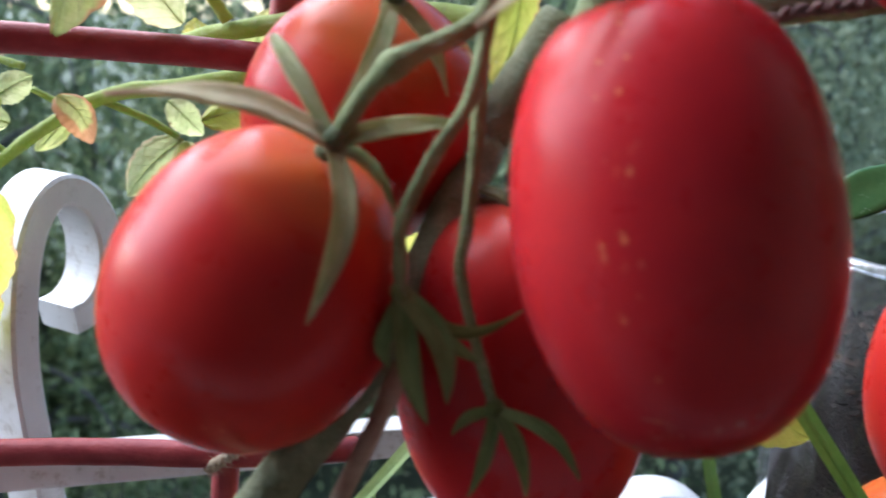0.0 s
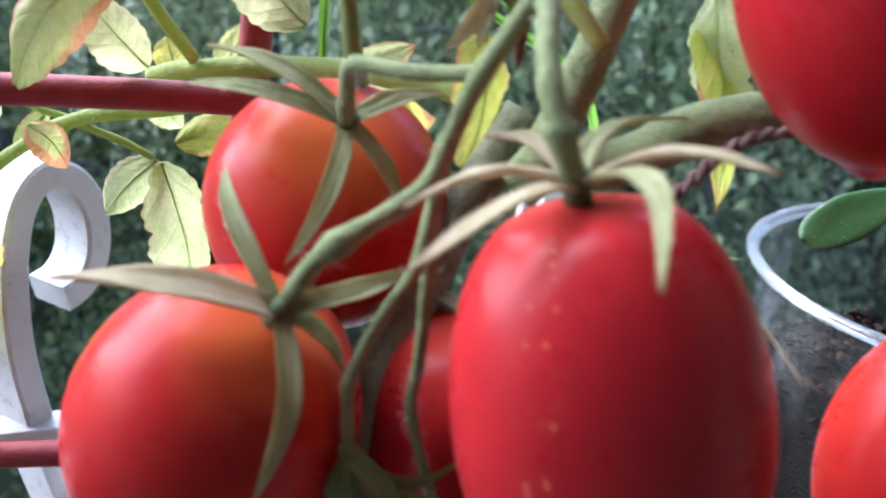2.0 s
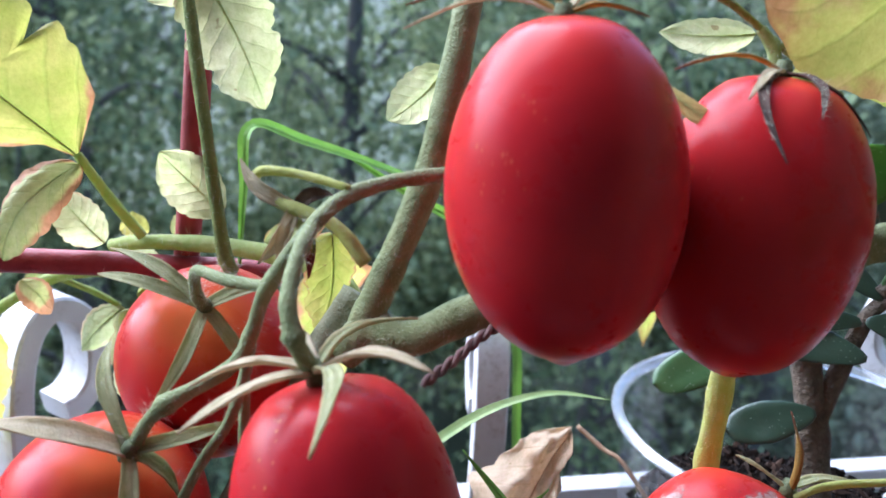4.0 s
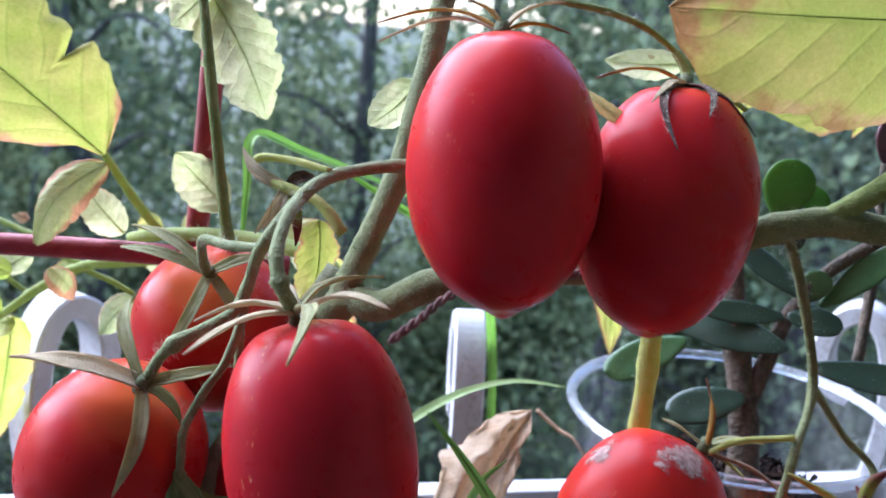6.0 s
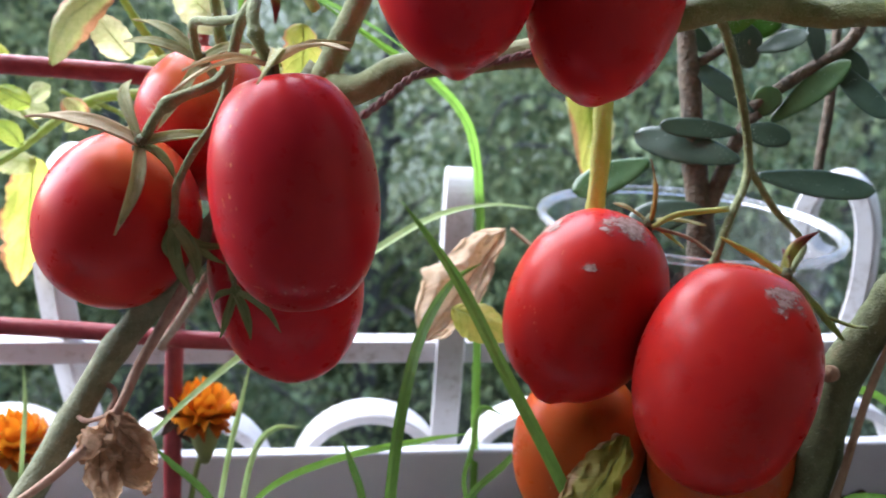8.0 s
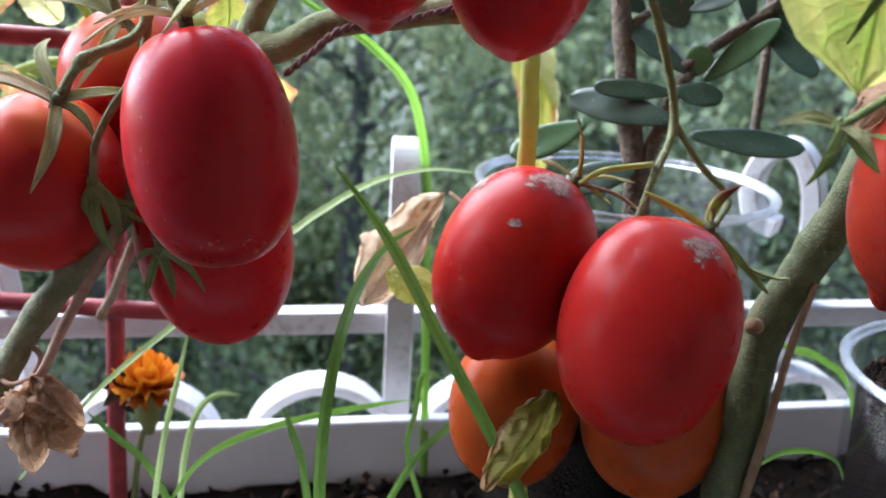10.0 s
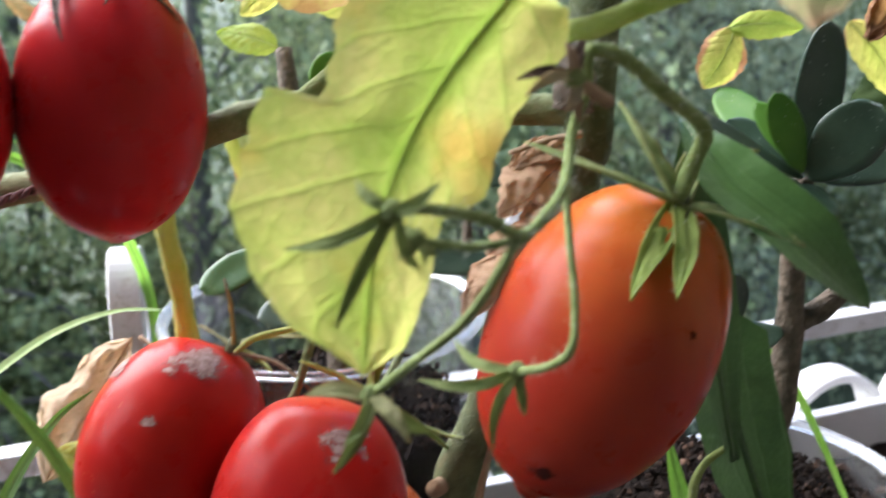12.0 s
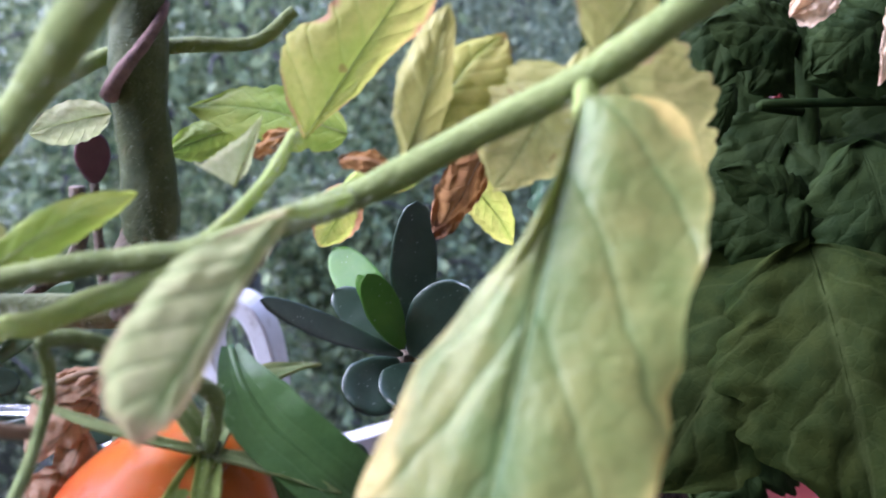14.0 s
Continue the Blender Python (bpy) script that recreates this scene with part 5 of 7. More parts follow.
stem("leaf_stalk", [(-0.0402, 0.3132, 1.2232), (-0.0308, 0.3117, 1.2184), (-0.0224, 0.3121, 1.2153)], 0.001, 0.0012, M_STEMPALE, plant_a)
leaf("withered_leaf", (-0.045, 0.3118, 1.2355), (-0.0524, 0.3145, 1.2365), 0.0061, (0.2288, -0.851, 0.4727), M_DRYLEAF, plant_a, arch=0.2, curl=0.7, shape="plain")
stem("leaf_stalk", [(-0.0613, 0.3117, 1.2369), (-0.0519, 0.3075, 1.2339), (-0.0456, 0.3046, 1.2319), (-0.0409, 0.3027, 1.2308)], 0.0012, 0.0012, M_STEMPALE, plant_a)
leaf("leaf", (-0.0485, 0.3219, 1.2113), (-0.0736, 0.3246, 1.2191), 0.0137, (0.2204, -0.896, 0.3856), M_LEAFPALE, plant_a, arch=0.12, curl=0.25, shape="plain")
leaf("leaf", (-0.03, 0.3192, 1.2156), (-0.0409, 0.3176, 1.2029), 0.0092, (0.1642, -0.9006, 0.4024), M_LEAFBROWN, plant_a, arch=0.12, curl=0.25, shape="plain")
leaf("leaf", (0.0008, 0.3244, 1.2196), (0.0125, 0.3236, 1.2082), 0.0119, (0.0656, -0.9173, 0.3927), M_LEAFPALE, plant_a, arch=0.12, curl=0.25, shape="plain")
leaf("leaf", (0.0661, 0.3025, 1.2296), (0.086, 0.3038, 1.214), 0.0175, (-0.1037, -0.9172, 0.3847), M_LEAFPALE, plant_a, arch=0.12, curl=0.25, shape="plain")
leaf("leaf", (0.2541, 0.1822, 1.3055), (0.2183, 0.1998, 1.3116), 0.0157, (-0.4192, -0.8874, 0.1919), M_LEAFYELLOW, plant_a, arch=0.12, curl=0.25, shape="lobed", edge=((0, 0.004, 0.166, 0.0835, 0.423, 0.12, 0.718, 0.0936, 1, 0), (0, 0.004, 0.115, 0.182, 0.134, 0.0854, 0.359, 0.218, 0.618, 0.167, 0.881, 0.102, 1, 0)))
leaf("leaf", (0.1298, 0.181, 1.1639), (0.1511, 0.1698, 1.1557), 0.0171, (0.0025, -0.7299, 0.6835), M_LEAFYELLOW, plant_a, arch=0.12, curl=0.25, shape="plain")
leaf("withered_leaf", (0.158, 0.2245, 1.1836), (0.1227, 0.2019, 1.1414), 0.0318, (0.0206, -0.9127, 0.408), M_DRYLEAF, plant_a, arch=0.12, curl=0.65, shape="lobed", edge=((0, 0.004, 0.102, 0.142, 0.216, 0.211, 0.409, 0.223, 0.554, 0.334, 0.87, 0.168, 0.962, 0.052, 1, 0), (0, 0.004, 0.123, 0.0729, 0.298, 0.108, 0.565, 0.189, 0.859, 0.149, 1, 0)))
for at_, to_, wide, way in (((0.0177, 0.1307, 1.1461), (0.0158, 0.1269, 1.1253), 0.018, (0.4482, -0.6662, 0.596)), ((0.0133, 0.1316, 1.1467), (0.0285, 0.1288, 1.1279), 0.014, (-0.197, -0.7346, 0.6492)), ((0.0150, 0.1310, 1.1440), (0.0060, 0.1270, 1.1300), 0.015, (0.6, -0.6, 0.3)), ((0.0190, 0.1300, 1.1380), (0.0230, 0.1255, 1.1190), 0.014, (-0.5, -0.7, 0.2)), ((0.0110, 0.1290, 1.1350), (0.0130, 0.1240, 1.1150), 0.016, (0.1, -0.9, -0.3))):
    leaf("withered_leaf", at_, to_, wide, way, M_CRUMPLED, plant_a, arch=0.5, curl=1.3)
leaf("leaf", (0.1790, 0.1180, 1.1425), (0.1557, 0.1042, 1.114), 0.0200, (0.35, -0.75, 0.55), M_LEAFSCORCH, plant_a, arch=0.22, curl=0.9, shape="plain")
stem("dry_tendril", [(0.1608, 0.2241, 1.1838), (0.168, 0.2161, 1.1788), (0.1725, 0.2096, 1.1771), (0.1817, 0.1989, 1.1636)], 0.0009, 0.0007, M_DRYSTEM, plant_a)

# right plant: stems
stem("main_stem", [(0.2308, 0.0976, 1.0618), (0.235, 0.1011, 1.0921), (0.2384, 0.1046, 1.1152), (0.242, 0.1066, 1.1405), (0.2469, 0.1098, 1.1673), (0.2556, 0.1069, 1.1912), (0.2625, 0.1032, 1.2115), (0.2808, 0.1002, 1.2626)], 0.007, 0.0062, M_STEMDEEP, plant_b)
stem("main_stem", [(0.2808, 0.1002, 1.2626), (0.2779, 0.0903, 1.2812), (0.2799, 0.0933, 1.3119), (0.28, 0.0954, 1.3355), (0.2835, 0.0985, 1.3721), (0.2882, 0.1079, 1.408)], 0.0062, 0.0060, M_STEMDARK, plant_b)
stem("stub", [(0.2436, 0.1089, 1.1686), (0.2379, 0.1035, 1.1708)], 0.0022, 0.0028, M_DRYSTEM, plant_b)
stem("dry_stem", [(0.2385, 0.0961, 1.0994), (0.2451, 0.0975, 1.1349), (0.25, 0.0995, 1.1646), (0.2557, 0.1008, 1.1859)], 0.0016, 0.001, M_DRYSTEM, plant_b)
stem("truss_stem", [(0.1953, 0.1362, 1.2801), (0.2006, 0.1337, 1.2746), (0.2104, 0.1373, 1.2564), (0.2182, 0.1376, 1.2299), (0.2088, 0.1271, 1.2142), (0.2026, 0.1212, 1.2017), (0.197, 0.1183, 1.196)], 0.0016, 0.0012, M_STEM, plant_b)
stem("truss_stem", [(0.2182, 0.1376, 1.2299), (0.2262, 0.1315, 1.2172), (0.235, 0.1261, 1.2073), (0.2277, 0.1178, 1.2002)], 0.0012, 0.0011, M_STEM, plant_b)
stem("truss_stem", [(0.2087, 0.1281, 1.2177), (0.1942, 0.1337, 1.2141), (0.1876, 0.1374, 1.2087)], 0.001, 0.0009, M_STEMYELLOW, plant_b)
stem("truss_stem", [(0.1876, 0.1374, 1.2087), (0.1984, 0.1297, 1.2067), (0.2071, 0.1191, 1.2005)], 0.0007, 0.0005, M_DRYSTEM, plant_b)
stem("truss_stem", [(0.235, 0.1131, 1.1885), (0.2428, 0.1059, 1.1865), (0.2459, 0.1005, 1.1877)], 0.0006, 0.0005, M_STEMGREEN, plant_b)
SEP_E = [(0.1867, 0.1439, 1.2302), (0.1786, 0.1527, 1.2129), (0.197, 0.132, 1.2031), (0.2095, 0.1441, 1.2077)]
SEP_F = [(0.2336, 0.1156, 1.2141), (0.2233, 0.1175, 1.2078), (0.2038, 0.1214, 1.2101), (0.2322, 0.1082, 1.1884), (0.2459, 0.1083, 1.1784)]
E_HUB = (0.187, 0.1398, 1.2094)
F_HUB = (0.2222, 0.1112, 1.2001)
stem("truss_stem", [(0.2441, 0.0304, 1.3034), (0.2514, 0.0312, 1.3016), (0.2608, 0.0318, 1.2948), (0.272, 0.0334, 1.2864), (0.2742, 0.039, 1.2784), (0.2737, 0.043, 1.2691)], 0.0013, 0.0018, M_STEMMID, plant_b)
stem("truss_stem", [(0.2444, 0.0312, 1.3028), (0.2454, 0.0338, 1.2946), (0.2438, 0.0354, 1.2871), (0.2372, 0.0248, 1.2804), (0.2292, 0.0159, 1.2775), (0.2209, 0.008, 1.2768), (0.2159, 0.0085, 1.2798), (0.2104, 0.0077, 1.2816), (0.2046, 0.0075, 1.283), (0.1995, 0.0067, 1.2833)], 0.0011, 0.0009, M_STEMMID, plant_b)
stem("truss_stem", [(0.2215, 0.0081, 1.2761), (0.2143, 0.0088, 1.2755), (0.2086, 0.0088, 1.2764), (0.2036, 0.0089, 1.2778)], 0.0007, 0.0007, M_STEMMID, plant_b)
stem("truss_stem", [(0.2202, 0.0079, 1.2758), (0.2134, 0.0116, 1.2629), (0.2037, 0.0153, 1.2537), (0.1976, 0.017, 1.2488)], 0.0008, 0.0008, M_STEMMID, plant_b)
stem("truss_stem", [(0.2376, 0.0259, 1.281), (0.2359, 0.0203, 1.2719), (0.2339, 0.0137, 1.2627), (0.2312, 0.0091, 1.2553), (0.2287, 0.0131, 1.2506), (0.2253, 0.0183, 1.248)], 0.0007, 0.0008, M_STEMMID, plant_b)
stem("branch", [(0.2263, 0.0295, 1.3124), (0.2315, 0.0263, 1.3146), (0.2383, 0.0226, 1.3165), (0.2492, 0.0186, 1.3182), (0.2592, 0.0137, 1.3192), (0.2646, 0.0106, 1.3203), (0.2738, 0.0058, 1.3237), (0.2866, -0.0016, 1.3295), (0.2983, -0.0122, 1.3386), (0.3081, -0.0231, 1.3467), (0.3143, -0.0307, 1.354), (0.3227, -0.0379, 1.363)], 0.0016, 0.0025, M_STEMGREEN, plant_b)
stem("branch", [(0.2305, 0.0588, 1.2926), (0.239, 0.0331, 1.3054), (0.2433, 0.0261, 1.3077), (0.2504, 0.0204, 1.3117), (0.2568, 0.0148, 1.3147), (0.2644, 0.0104, 1.3195)], 0.002, 0.0018, M_STEMPALE, plant_b)
stem("leaf_stalk", [(0.3081, -0.0231, 1.3467), (0.3046, -0.0274, 1.3424), (0.2992, -0.0328, 1.3385)], 0.0018, 0.0012, M_STEMPALE, plant_b)
stem("leaf_stalk", [(0.287, 0.002, 1.3278), (0.274, -0.0099, 1.3298), (0.2661, -0.0188, 1.3323)], 0.0010, 0.0008, M_STEMPALE, plant_b)
stem("leaf_stalk", [(0.2617, 0.0129, 1.3183), (0.2717, 0.0178, 1.3221), (0.2841, 0.03, 1.3262), (0.2946, 0.0435, 1.3305)], 0.0012, 0.0012, M_STEMPALE, plant_b)
stem("branch", [(0.2463, 0.0482, 1.337), (0.2601, 0.089, 1.337), (0.2775, 0.1067, 1.3417), (0.2915, 0.0958, 1.344), (0.3048, 0.0874, 1.3449), (0.3143, 0.0861, 1.3519)], 0.0022, 0.0014, M_STEMGREEN, plant_b)

# right plant: leaves
leaf("leaf", (0.224, 0.0195, 1.3134), (0.1945, 0.0081, 1.2565), 0.0391, (-0.055, -0.9074, 0.4165), M_LEAFLEMON, plant_b, arch=0.04, curl=0.1, shape="lobed", puff=0.35, bow=0.11, edge=((0, 0.004, 0.004, 0.07, 0.004, 0.224, 0.0129, 0.301, 0.0835, 0.317, 0.26, 0.292, 0.268, 0.27, 0.425, 0.227, 0.431, 0.349, 0.517, 0.355, 0.727, 0.353, 0.856, 0.296, 0.947, 0.206, 0.97, 0.0858, 1, 0), (0, 0.004, 0.004, 0.0637, 0.0205, 0.152, 0.124, 0.221, 0.229, 0.199, 0.374, 0.209, 0.493, 0.23, 0.583, 0.138, 0.747, 0.148, 0.902, 0.108, 1, 0)), heart=0.35)
leaf("leaf", (0.2263, 0.0408, 1.3129), (0.2145, 0.0618, 1.321), 0.0058, (0.0828, -0.8448, 0.5286), M_LEAFSCORCH, plant_b, arch=0.12, curl=0.5, shape="plain")
leaf("leaf", (0.2662, -0.0188, 1.3325), (0.2441, -0.0268, 1.3109), 0.0184, (-0.4447, -0.7986, 0.4057), M_LEAFVEINED, plant_b, arch=0.1, curl=0.2, shape="plain", puff=1.2, edge=((0, 0.004, 0.184, 0.144, 0.375, 0.255, 0.655, 0.285, 0.833, 0.268, 0.938, 0.176, 0.97, 0.0659, 1, 0), (0, 0.004, 0.0957, 0.0272, 0.306, 0.0304, 0.509, 0.0452, 0.729, 0.0708, 0.891, 0.0585, 1, 0)))
leaf("leaf", (0.3026, -0.0289, 1.3448), (0.2536, -0.0638, 1.2714), 0.0380, (-0.7348, -0.5792, 0.353), M_LEAFBIG, plant_b, arch=0.06, curl=0.1, shape="lobed", edge=((0, 0.004, 0.147, 0.0117, 0.224, 0.0361, 0.313, 0.0822, 0.402, 0.126, 0.492, 0.143, 0.613, 0.165, 0.765, 0.157, 0.913, 0.0916, 1, 0), (0, 0.004, 0.004, 0.03, 0.012, 0.07, 0.03, 0.11, 0.06, 0.14, 0.1, 0.158, 0.18, 0.19, 0.276, 0.179, 0.421, 0.176, 0.537, 0.173, 0.629, 0.147, 0.71, 0.107, 0.902, 0.05, 1, 0)), heart=0.55)
leaf("leaf", (0.299, 0.0481, 1.3287), (0.3194, 0.0349, 1.3648), 0.0252, (-0.3766, -0.8864, 0.2691), M_LEAFYELLOW, plant_b, arch=0.12, curl=0.25, shape="lobed", edge=((0, 0.004, 0.162, 0.0426, 0.314, 0.0921, 0.508, 0.114, 0.729, 0.178, 0.937, 0.131, 1, 0), (0, 0.004, 0.0876, 0.162, 0.195, 0.271, 0.327, 0.32, 0.414, 0.302, 0.496, 0.221, 0.635, 0.238, 0.842, 0.195, 1, 0)))
leaf("leaf", (0.2986, 0.009, 1.3303), (0.3113, 0.0147, 1.356), 0.0210, (-0.3652, -0.9309, 0.0023), M_LEAFOLIVE, plant_b, arch=0.12, curl=0.25, shape="lobed", edge=((0, 0.004, 0.115, 0.156, 0.365, 0.186, 0.69, 0.118, 0.916, 0.066, 1, 0), (0, 0.004, 0.233, 0.147, 0.462, 0.187, 0.717, 0.141, 0.909, 0.0766, 1, 0)))
leaf("leaf", (0.3032, 0.0085, 1.3338), (0.3231, 0.0152, 1.3513), 0.0164, (-0.6702, -0.6319, 0.3892), M_LEAFYELLOW, plant_b, arch=0.12, curl=0.25, shape="plain")
leaf("leaf", (0.3209, -0.0038, 1.346), (0.3169, 0.0095, 1.3235), 0.021, (-0.614, -0.774, 0.156), M_LEAFOLIVE, plant_b, arch=0.1, curl=0.25, shape="lobed")
leaf("leaf", (0.3253, -0.0052, 1.3504), (0.3376, -0.0168, 1.3226), 0.027, (-0.705, -0.693, 0.146), M_LEAFOLIVE, plant_b, arch=0.1, curl=0.25, shape="lobed")
leaf("leaf", (0.3139, -0.0191, 1.3499), (0.3269, -0.0148, 1.3616), 0.0174, (-0.6111, -0.7381, -0.2859), M_LEAFOLIVE, plant_b, arch=0.12, curl=0.25, shape="plain")
leaf("withered_leaf", (0.3459, 0.0514, 1.3247), (0.3385, 0.0609, 1.2988), 0.0128, (-0.1477, -0.9167, 0.3714), M_DRYLEAFDARK, plant_b, arch=0.3, curl=1.0, shape="plain")
leaf("withered_leaf", (0.2996, 0.0344, 1.3264), (0.3073, 0.0226, 1.3251), 0.0052, (-0.3727, -0.6812, 0.6301), M_DRYLEAFDARK, plant_b, arch=0.3, curl=0.8, shape="plain")
leaf("withered_leaf", (0.2993, 0.0542, 1.329), (0.2927, 0.0628, 1.3235), 0.0058, (-0.2997, -0.729, 0.6154), M_DRYLEAFDARK, plant_b, arch=0.3, curl=0.8, shape="plain")
leaf("leaf", (0.3153, 0.0615, 1.3264), (0.2876, 0.088, 1.3321), 0.0164, (-0.1586, -0.8503, 0.5018), M_LEAFGREEN, plant_b, arch=0.12, curl=0.25, shape="lobed")
leaf("leaf", (0.2604, 0.1437, 1.3214), (0.2398, 0.1546, 1.3206), 0.0125, (0.024, -0.939, 0.3432), M_LEAFBROWN, plant_b, arch=0.12, curl=0.25, shape="lobed")
leaf("leaf", (0.2796, 0.123, 1.3256), (0.2606, 0.1316, 1.3206), 0.0120, (-0.3359, -0.8838, 0.3258), M_LEAFPALE, plant_b, arch=0.12, curl=0.25, shape="plain")
leaf("leaf", (0.2167, 0.2017, 1.2919), (0.1975, 0.2116, 1.2972), 0.0131, (0.0359, -0.889, 0.4564), M_LEAFGREEN, plant_b, arch=0.12, curl=0.25, shape="plain")
leaf("leaf", (0.2188, 0.1963, 1.3131), (0.2044, 0.1992, 1.303), 0.0108, (0.0233, -0.9649, 0.2616), M_LEAFYELLOW, plant_b, arch=0.12, curl=0.25, shape="plain")
leaf("leaf", (0.3017, 0.0889, 1.3256), (0.2853, 0.0975, 1.3194), 0.0114, (-0.1002, -0.8533, 0.5117), M_LEAFGREEN, plant_b, arch=0.12, curl=0.25, shape="plain")
leaf("leaf", (0.2825, 0.044, 1.3215), (0.2866, 0.0397, 1.335), 0.0073, (-0.4849, -0.8092, 0.3318), M_LEAFPALE, plant_b, arch=0.12, curl=0.25, shape="lobed", edge=((0, 0.004, 0.278, 0.0961, 0.709, 0.0619, 1, 0), (0, 0.004, 0.004, 0.762, 0.0378, 0.539, 0.439, 0.288, 0.694, 0.126, 1, 0)))
stem("dry_tie", [(0.2724, 0.0928, 1.3334), (0.2733, 0.0906, 1.3365), (0.2755, 0.0886, 1.3402), (0.2792, 0.0879, 1.3445), (0.2838, 0.0898, 1.3497), (0.2869, 0.0943, 1.3535)], 0.0020, 0.0010, M_TWINE, plant_b)
stem("dry_sheath", [(0.2796, 0.0954, 1.2999), (0.2766, 0.0922, 1.294), (0.275, 0.091, 1.2885), (0.2741, 0.0909, 1.282)], 0.0066, 0.0064, M_JADESTEM, plant_b)
leaf("leaf", (0.2373, 0.0257, 1.3164), (0.2602, 0.0272, 1.3273), 0.0077, (-0.0483, -0.7645, 0.6428), M_LEAFGREEN, plant_b, arch=0.25, curl=0.25, shape="plain")
leaf("leaf", (0.2392, 0.0300, 1.3240), (0.2265, 0.0345, 1.3090), 0.0150, (0.0382, -0.7525, 0.6575), M_LEAFPALE, plant_b, arch=0.35, curl=0.8, shape="lobed")
leaf("leaf", (0.3512, 0.131, 1.2979), (0.3397, 0.1291, 1.2799), 0.0163, (-0.3211, -0.8894, 0.3253), M_LEAFYELLOW, plant_b, arch=0.12, curl=0.25, shape="plain")
leaf("leaf", (0.3495, 0.1316, 1.298), (0.3726, 0.1237, 1.2985), 0.0108, (-0.5694, -0.7067, 0.42), M_LEAFGREEN, plant_b, arch=0.12, curl=0.25, shape="plain")
leaf("leaf", (0.3838, 0.1173, 1.2996), (0.4023, 0.1111, 1.2756), 0.0147, (-0.3626, -0.8411, 0.4013), M_LEAFYELLOW, plant_b, arch=0.12, curl=0.25, shape="plain")
for at_, to_, wide, way in (((0.2605, 0.0695, 1.2778), (0.2468, 0.0725, 1.2720), 0.0120, (0.10, -0.88, 0.46)), ((0.2590, 0.0690, 1.2740), (0.2445, 0.0700, 1.2610), 0.0150, (0.25, -0.92, 0.30)), ((0.2560, 0.0680, 1.2670), (0.2480, 0.0665, 1.2540), 0.0130, (-0.35, -0.88, 0.30)), ((0.2500, 0.0675, 1.2600), (0.2410, 0.0660, 1.2480), 0.0130, (0.35, -0.85, 0.40)), ((0.2448, 0.0650, 1.2540), (0.2330, 0.0610, 1.2405), 0.0125, (0.10, -0.85, 0.52))):
    leaf("withered_leaf", at_, to_, wide, way, M_CRUMPLED, plant_b, arch=0.4, curl=1.2)
stem("dry_stem", [(0.2640, 0.0690, 1.2800), (0.2555, 0.0705, 1.2788), (0.2470, 0.0722, 1.2762)], 0.0009, 0.0006, M_DRYSTEM, plant_b)
SEP_WITHERED = [(0.2221, 0.013, 1.3008), (0.2226, 0.0107, 1.2985), (0.2303, 0.0127, 1.3063), (0.2338, 0.0132, 1.3064), (0.2292, 0.0098, 1.2958), (0.2319, 0.01, 1.2937)]
WITHERED_HUB = (0.2315, 0.0114, 1.3007)
stem("truss_stem", [(0.2315, 0.0114, 1.3007), (0.2355, 0.0119, 1.298), (0.2388, 0.0131, 1.2962)], 0.0009, 0.0011, M_DRYSTEM, plant_b)

# grass
blade("grass_blade", [(0.0463, 0.2385, 1.2396), (0.0482, 0.2441, 1.2644), (0.0507, 0.2456, 1.2838), (0.0692, 0.2596, 1.2761), (0.1035, 0.2797, 1.2608), (0.1249, 0.2977, 1.2474)], 0.0058, M_GRASS, None)
blade("grass_blade", [(0.0778, 0.2796, 1.2718), (0.1086, 0.2794, 1.2525), (0.1321, 0.2849, 1.2377), (0.1542, 0.3025, 1.213), (0.1663, 0.3229, 1.1677), (0.1672, 0.3156, 1.1223), (0.1678, 0.2914, 1.0054)], 0.0062, M_GRASS, None)
blade("grass_blade", [(-0.0076, 0.1795, 1.0812), (0.0233, 0.1933, 1.1139), (0.0545, 0.2093, 1.1367), (0.0851, 0.2249, 1.1579), (0.1069, 0.2299, 1.1734), (0.1302, 0.2337, 1.186), (0.1534, 0.235, 1.1912), (0.1735, 0.227, 1.1918)], 0.0049, M_GRASSPALE, None)
blade("grass_blade", [(0.108, 0.1741, 1.2065), (0.1197, 0.1665, 1.1928), (0.1305, 0.1596, 1.1771), (0.144, 0.1447, 1.1525), (0.1586, 0.1314, 1.1264), (0.177, 0.1203, 1.091), (0.1977, 0.1165, 1.0489)], 0.0052, M_GRASSDARK, None)
blade("grass_blade", [(0.1431, 0.1983, 1.1761), (0.1305, 0.1885, 1.1716), (0.1172, 0.1665, 1.1615), (0.1082, 0.1423, 1.1462), (0.1029, 0.1248, 1.1199), (0.1024, 0.1153, 1.0876), (0.1049, 0.1126, 1.0441)], 0.0050, M_GRASSDARK, None)
blade("grass_blade", [(0.053, 0.2198, 1.1277), (0.0487, 0.2097, 1.1093), (0.0447, 0.2005, 1.0937), (0.042, 0.1911, 1.0786), (0.0374, 0.1884, 1.049)], 0.0030, M_GRASSPALE, None)
blade("grass_blade", [(0.0743, 0.2127, 1.0977), (0.0637, 0.2096, 1.0995), (0.0557, 0.2068, 1.0926), (0.0508, 0.1994, 1.0758), (0.0481, 0.1962, 1.0457)], 0.0031, M_GRASSPALE, None)
blade("grass_blade", [(0.0406, 0.1799, 1.0576), (0.06, 0.1892, 1.0818), (0.0897, 0.2022, 1.0885), (0.1274, 0.217, 1.0882), (0.1484, 0.2239, 1.0874)], 0.0036, M_GRASS, None)
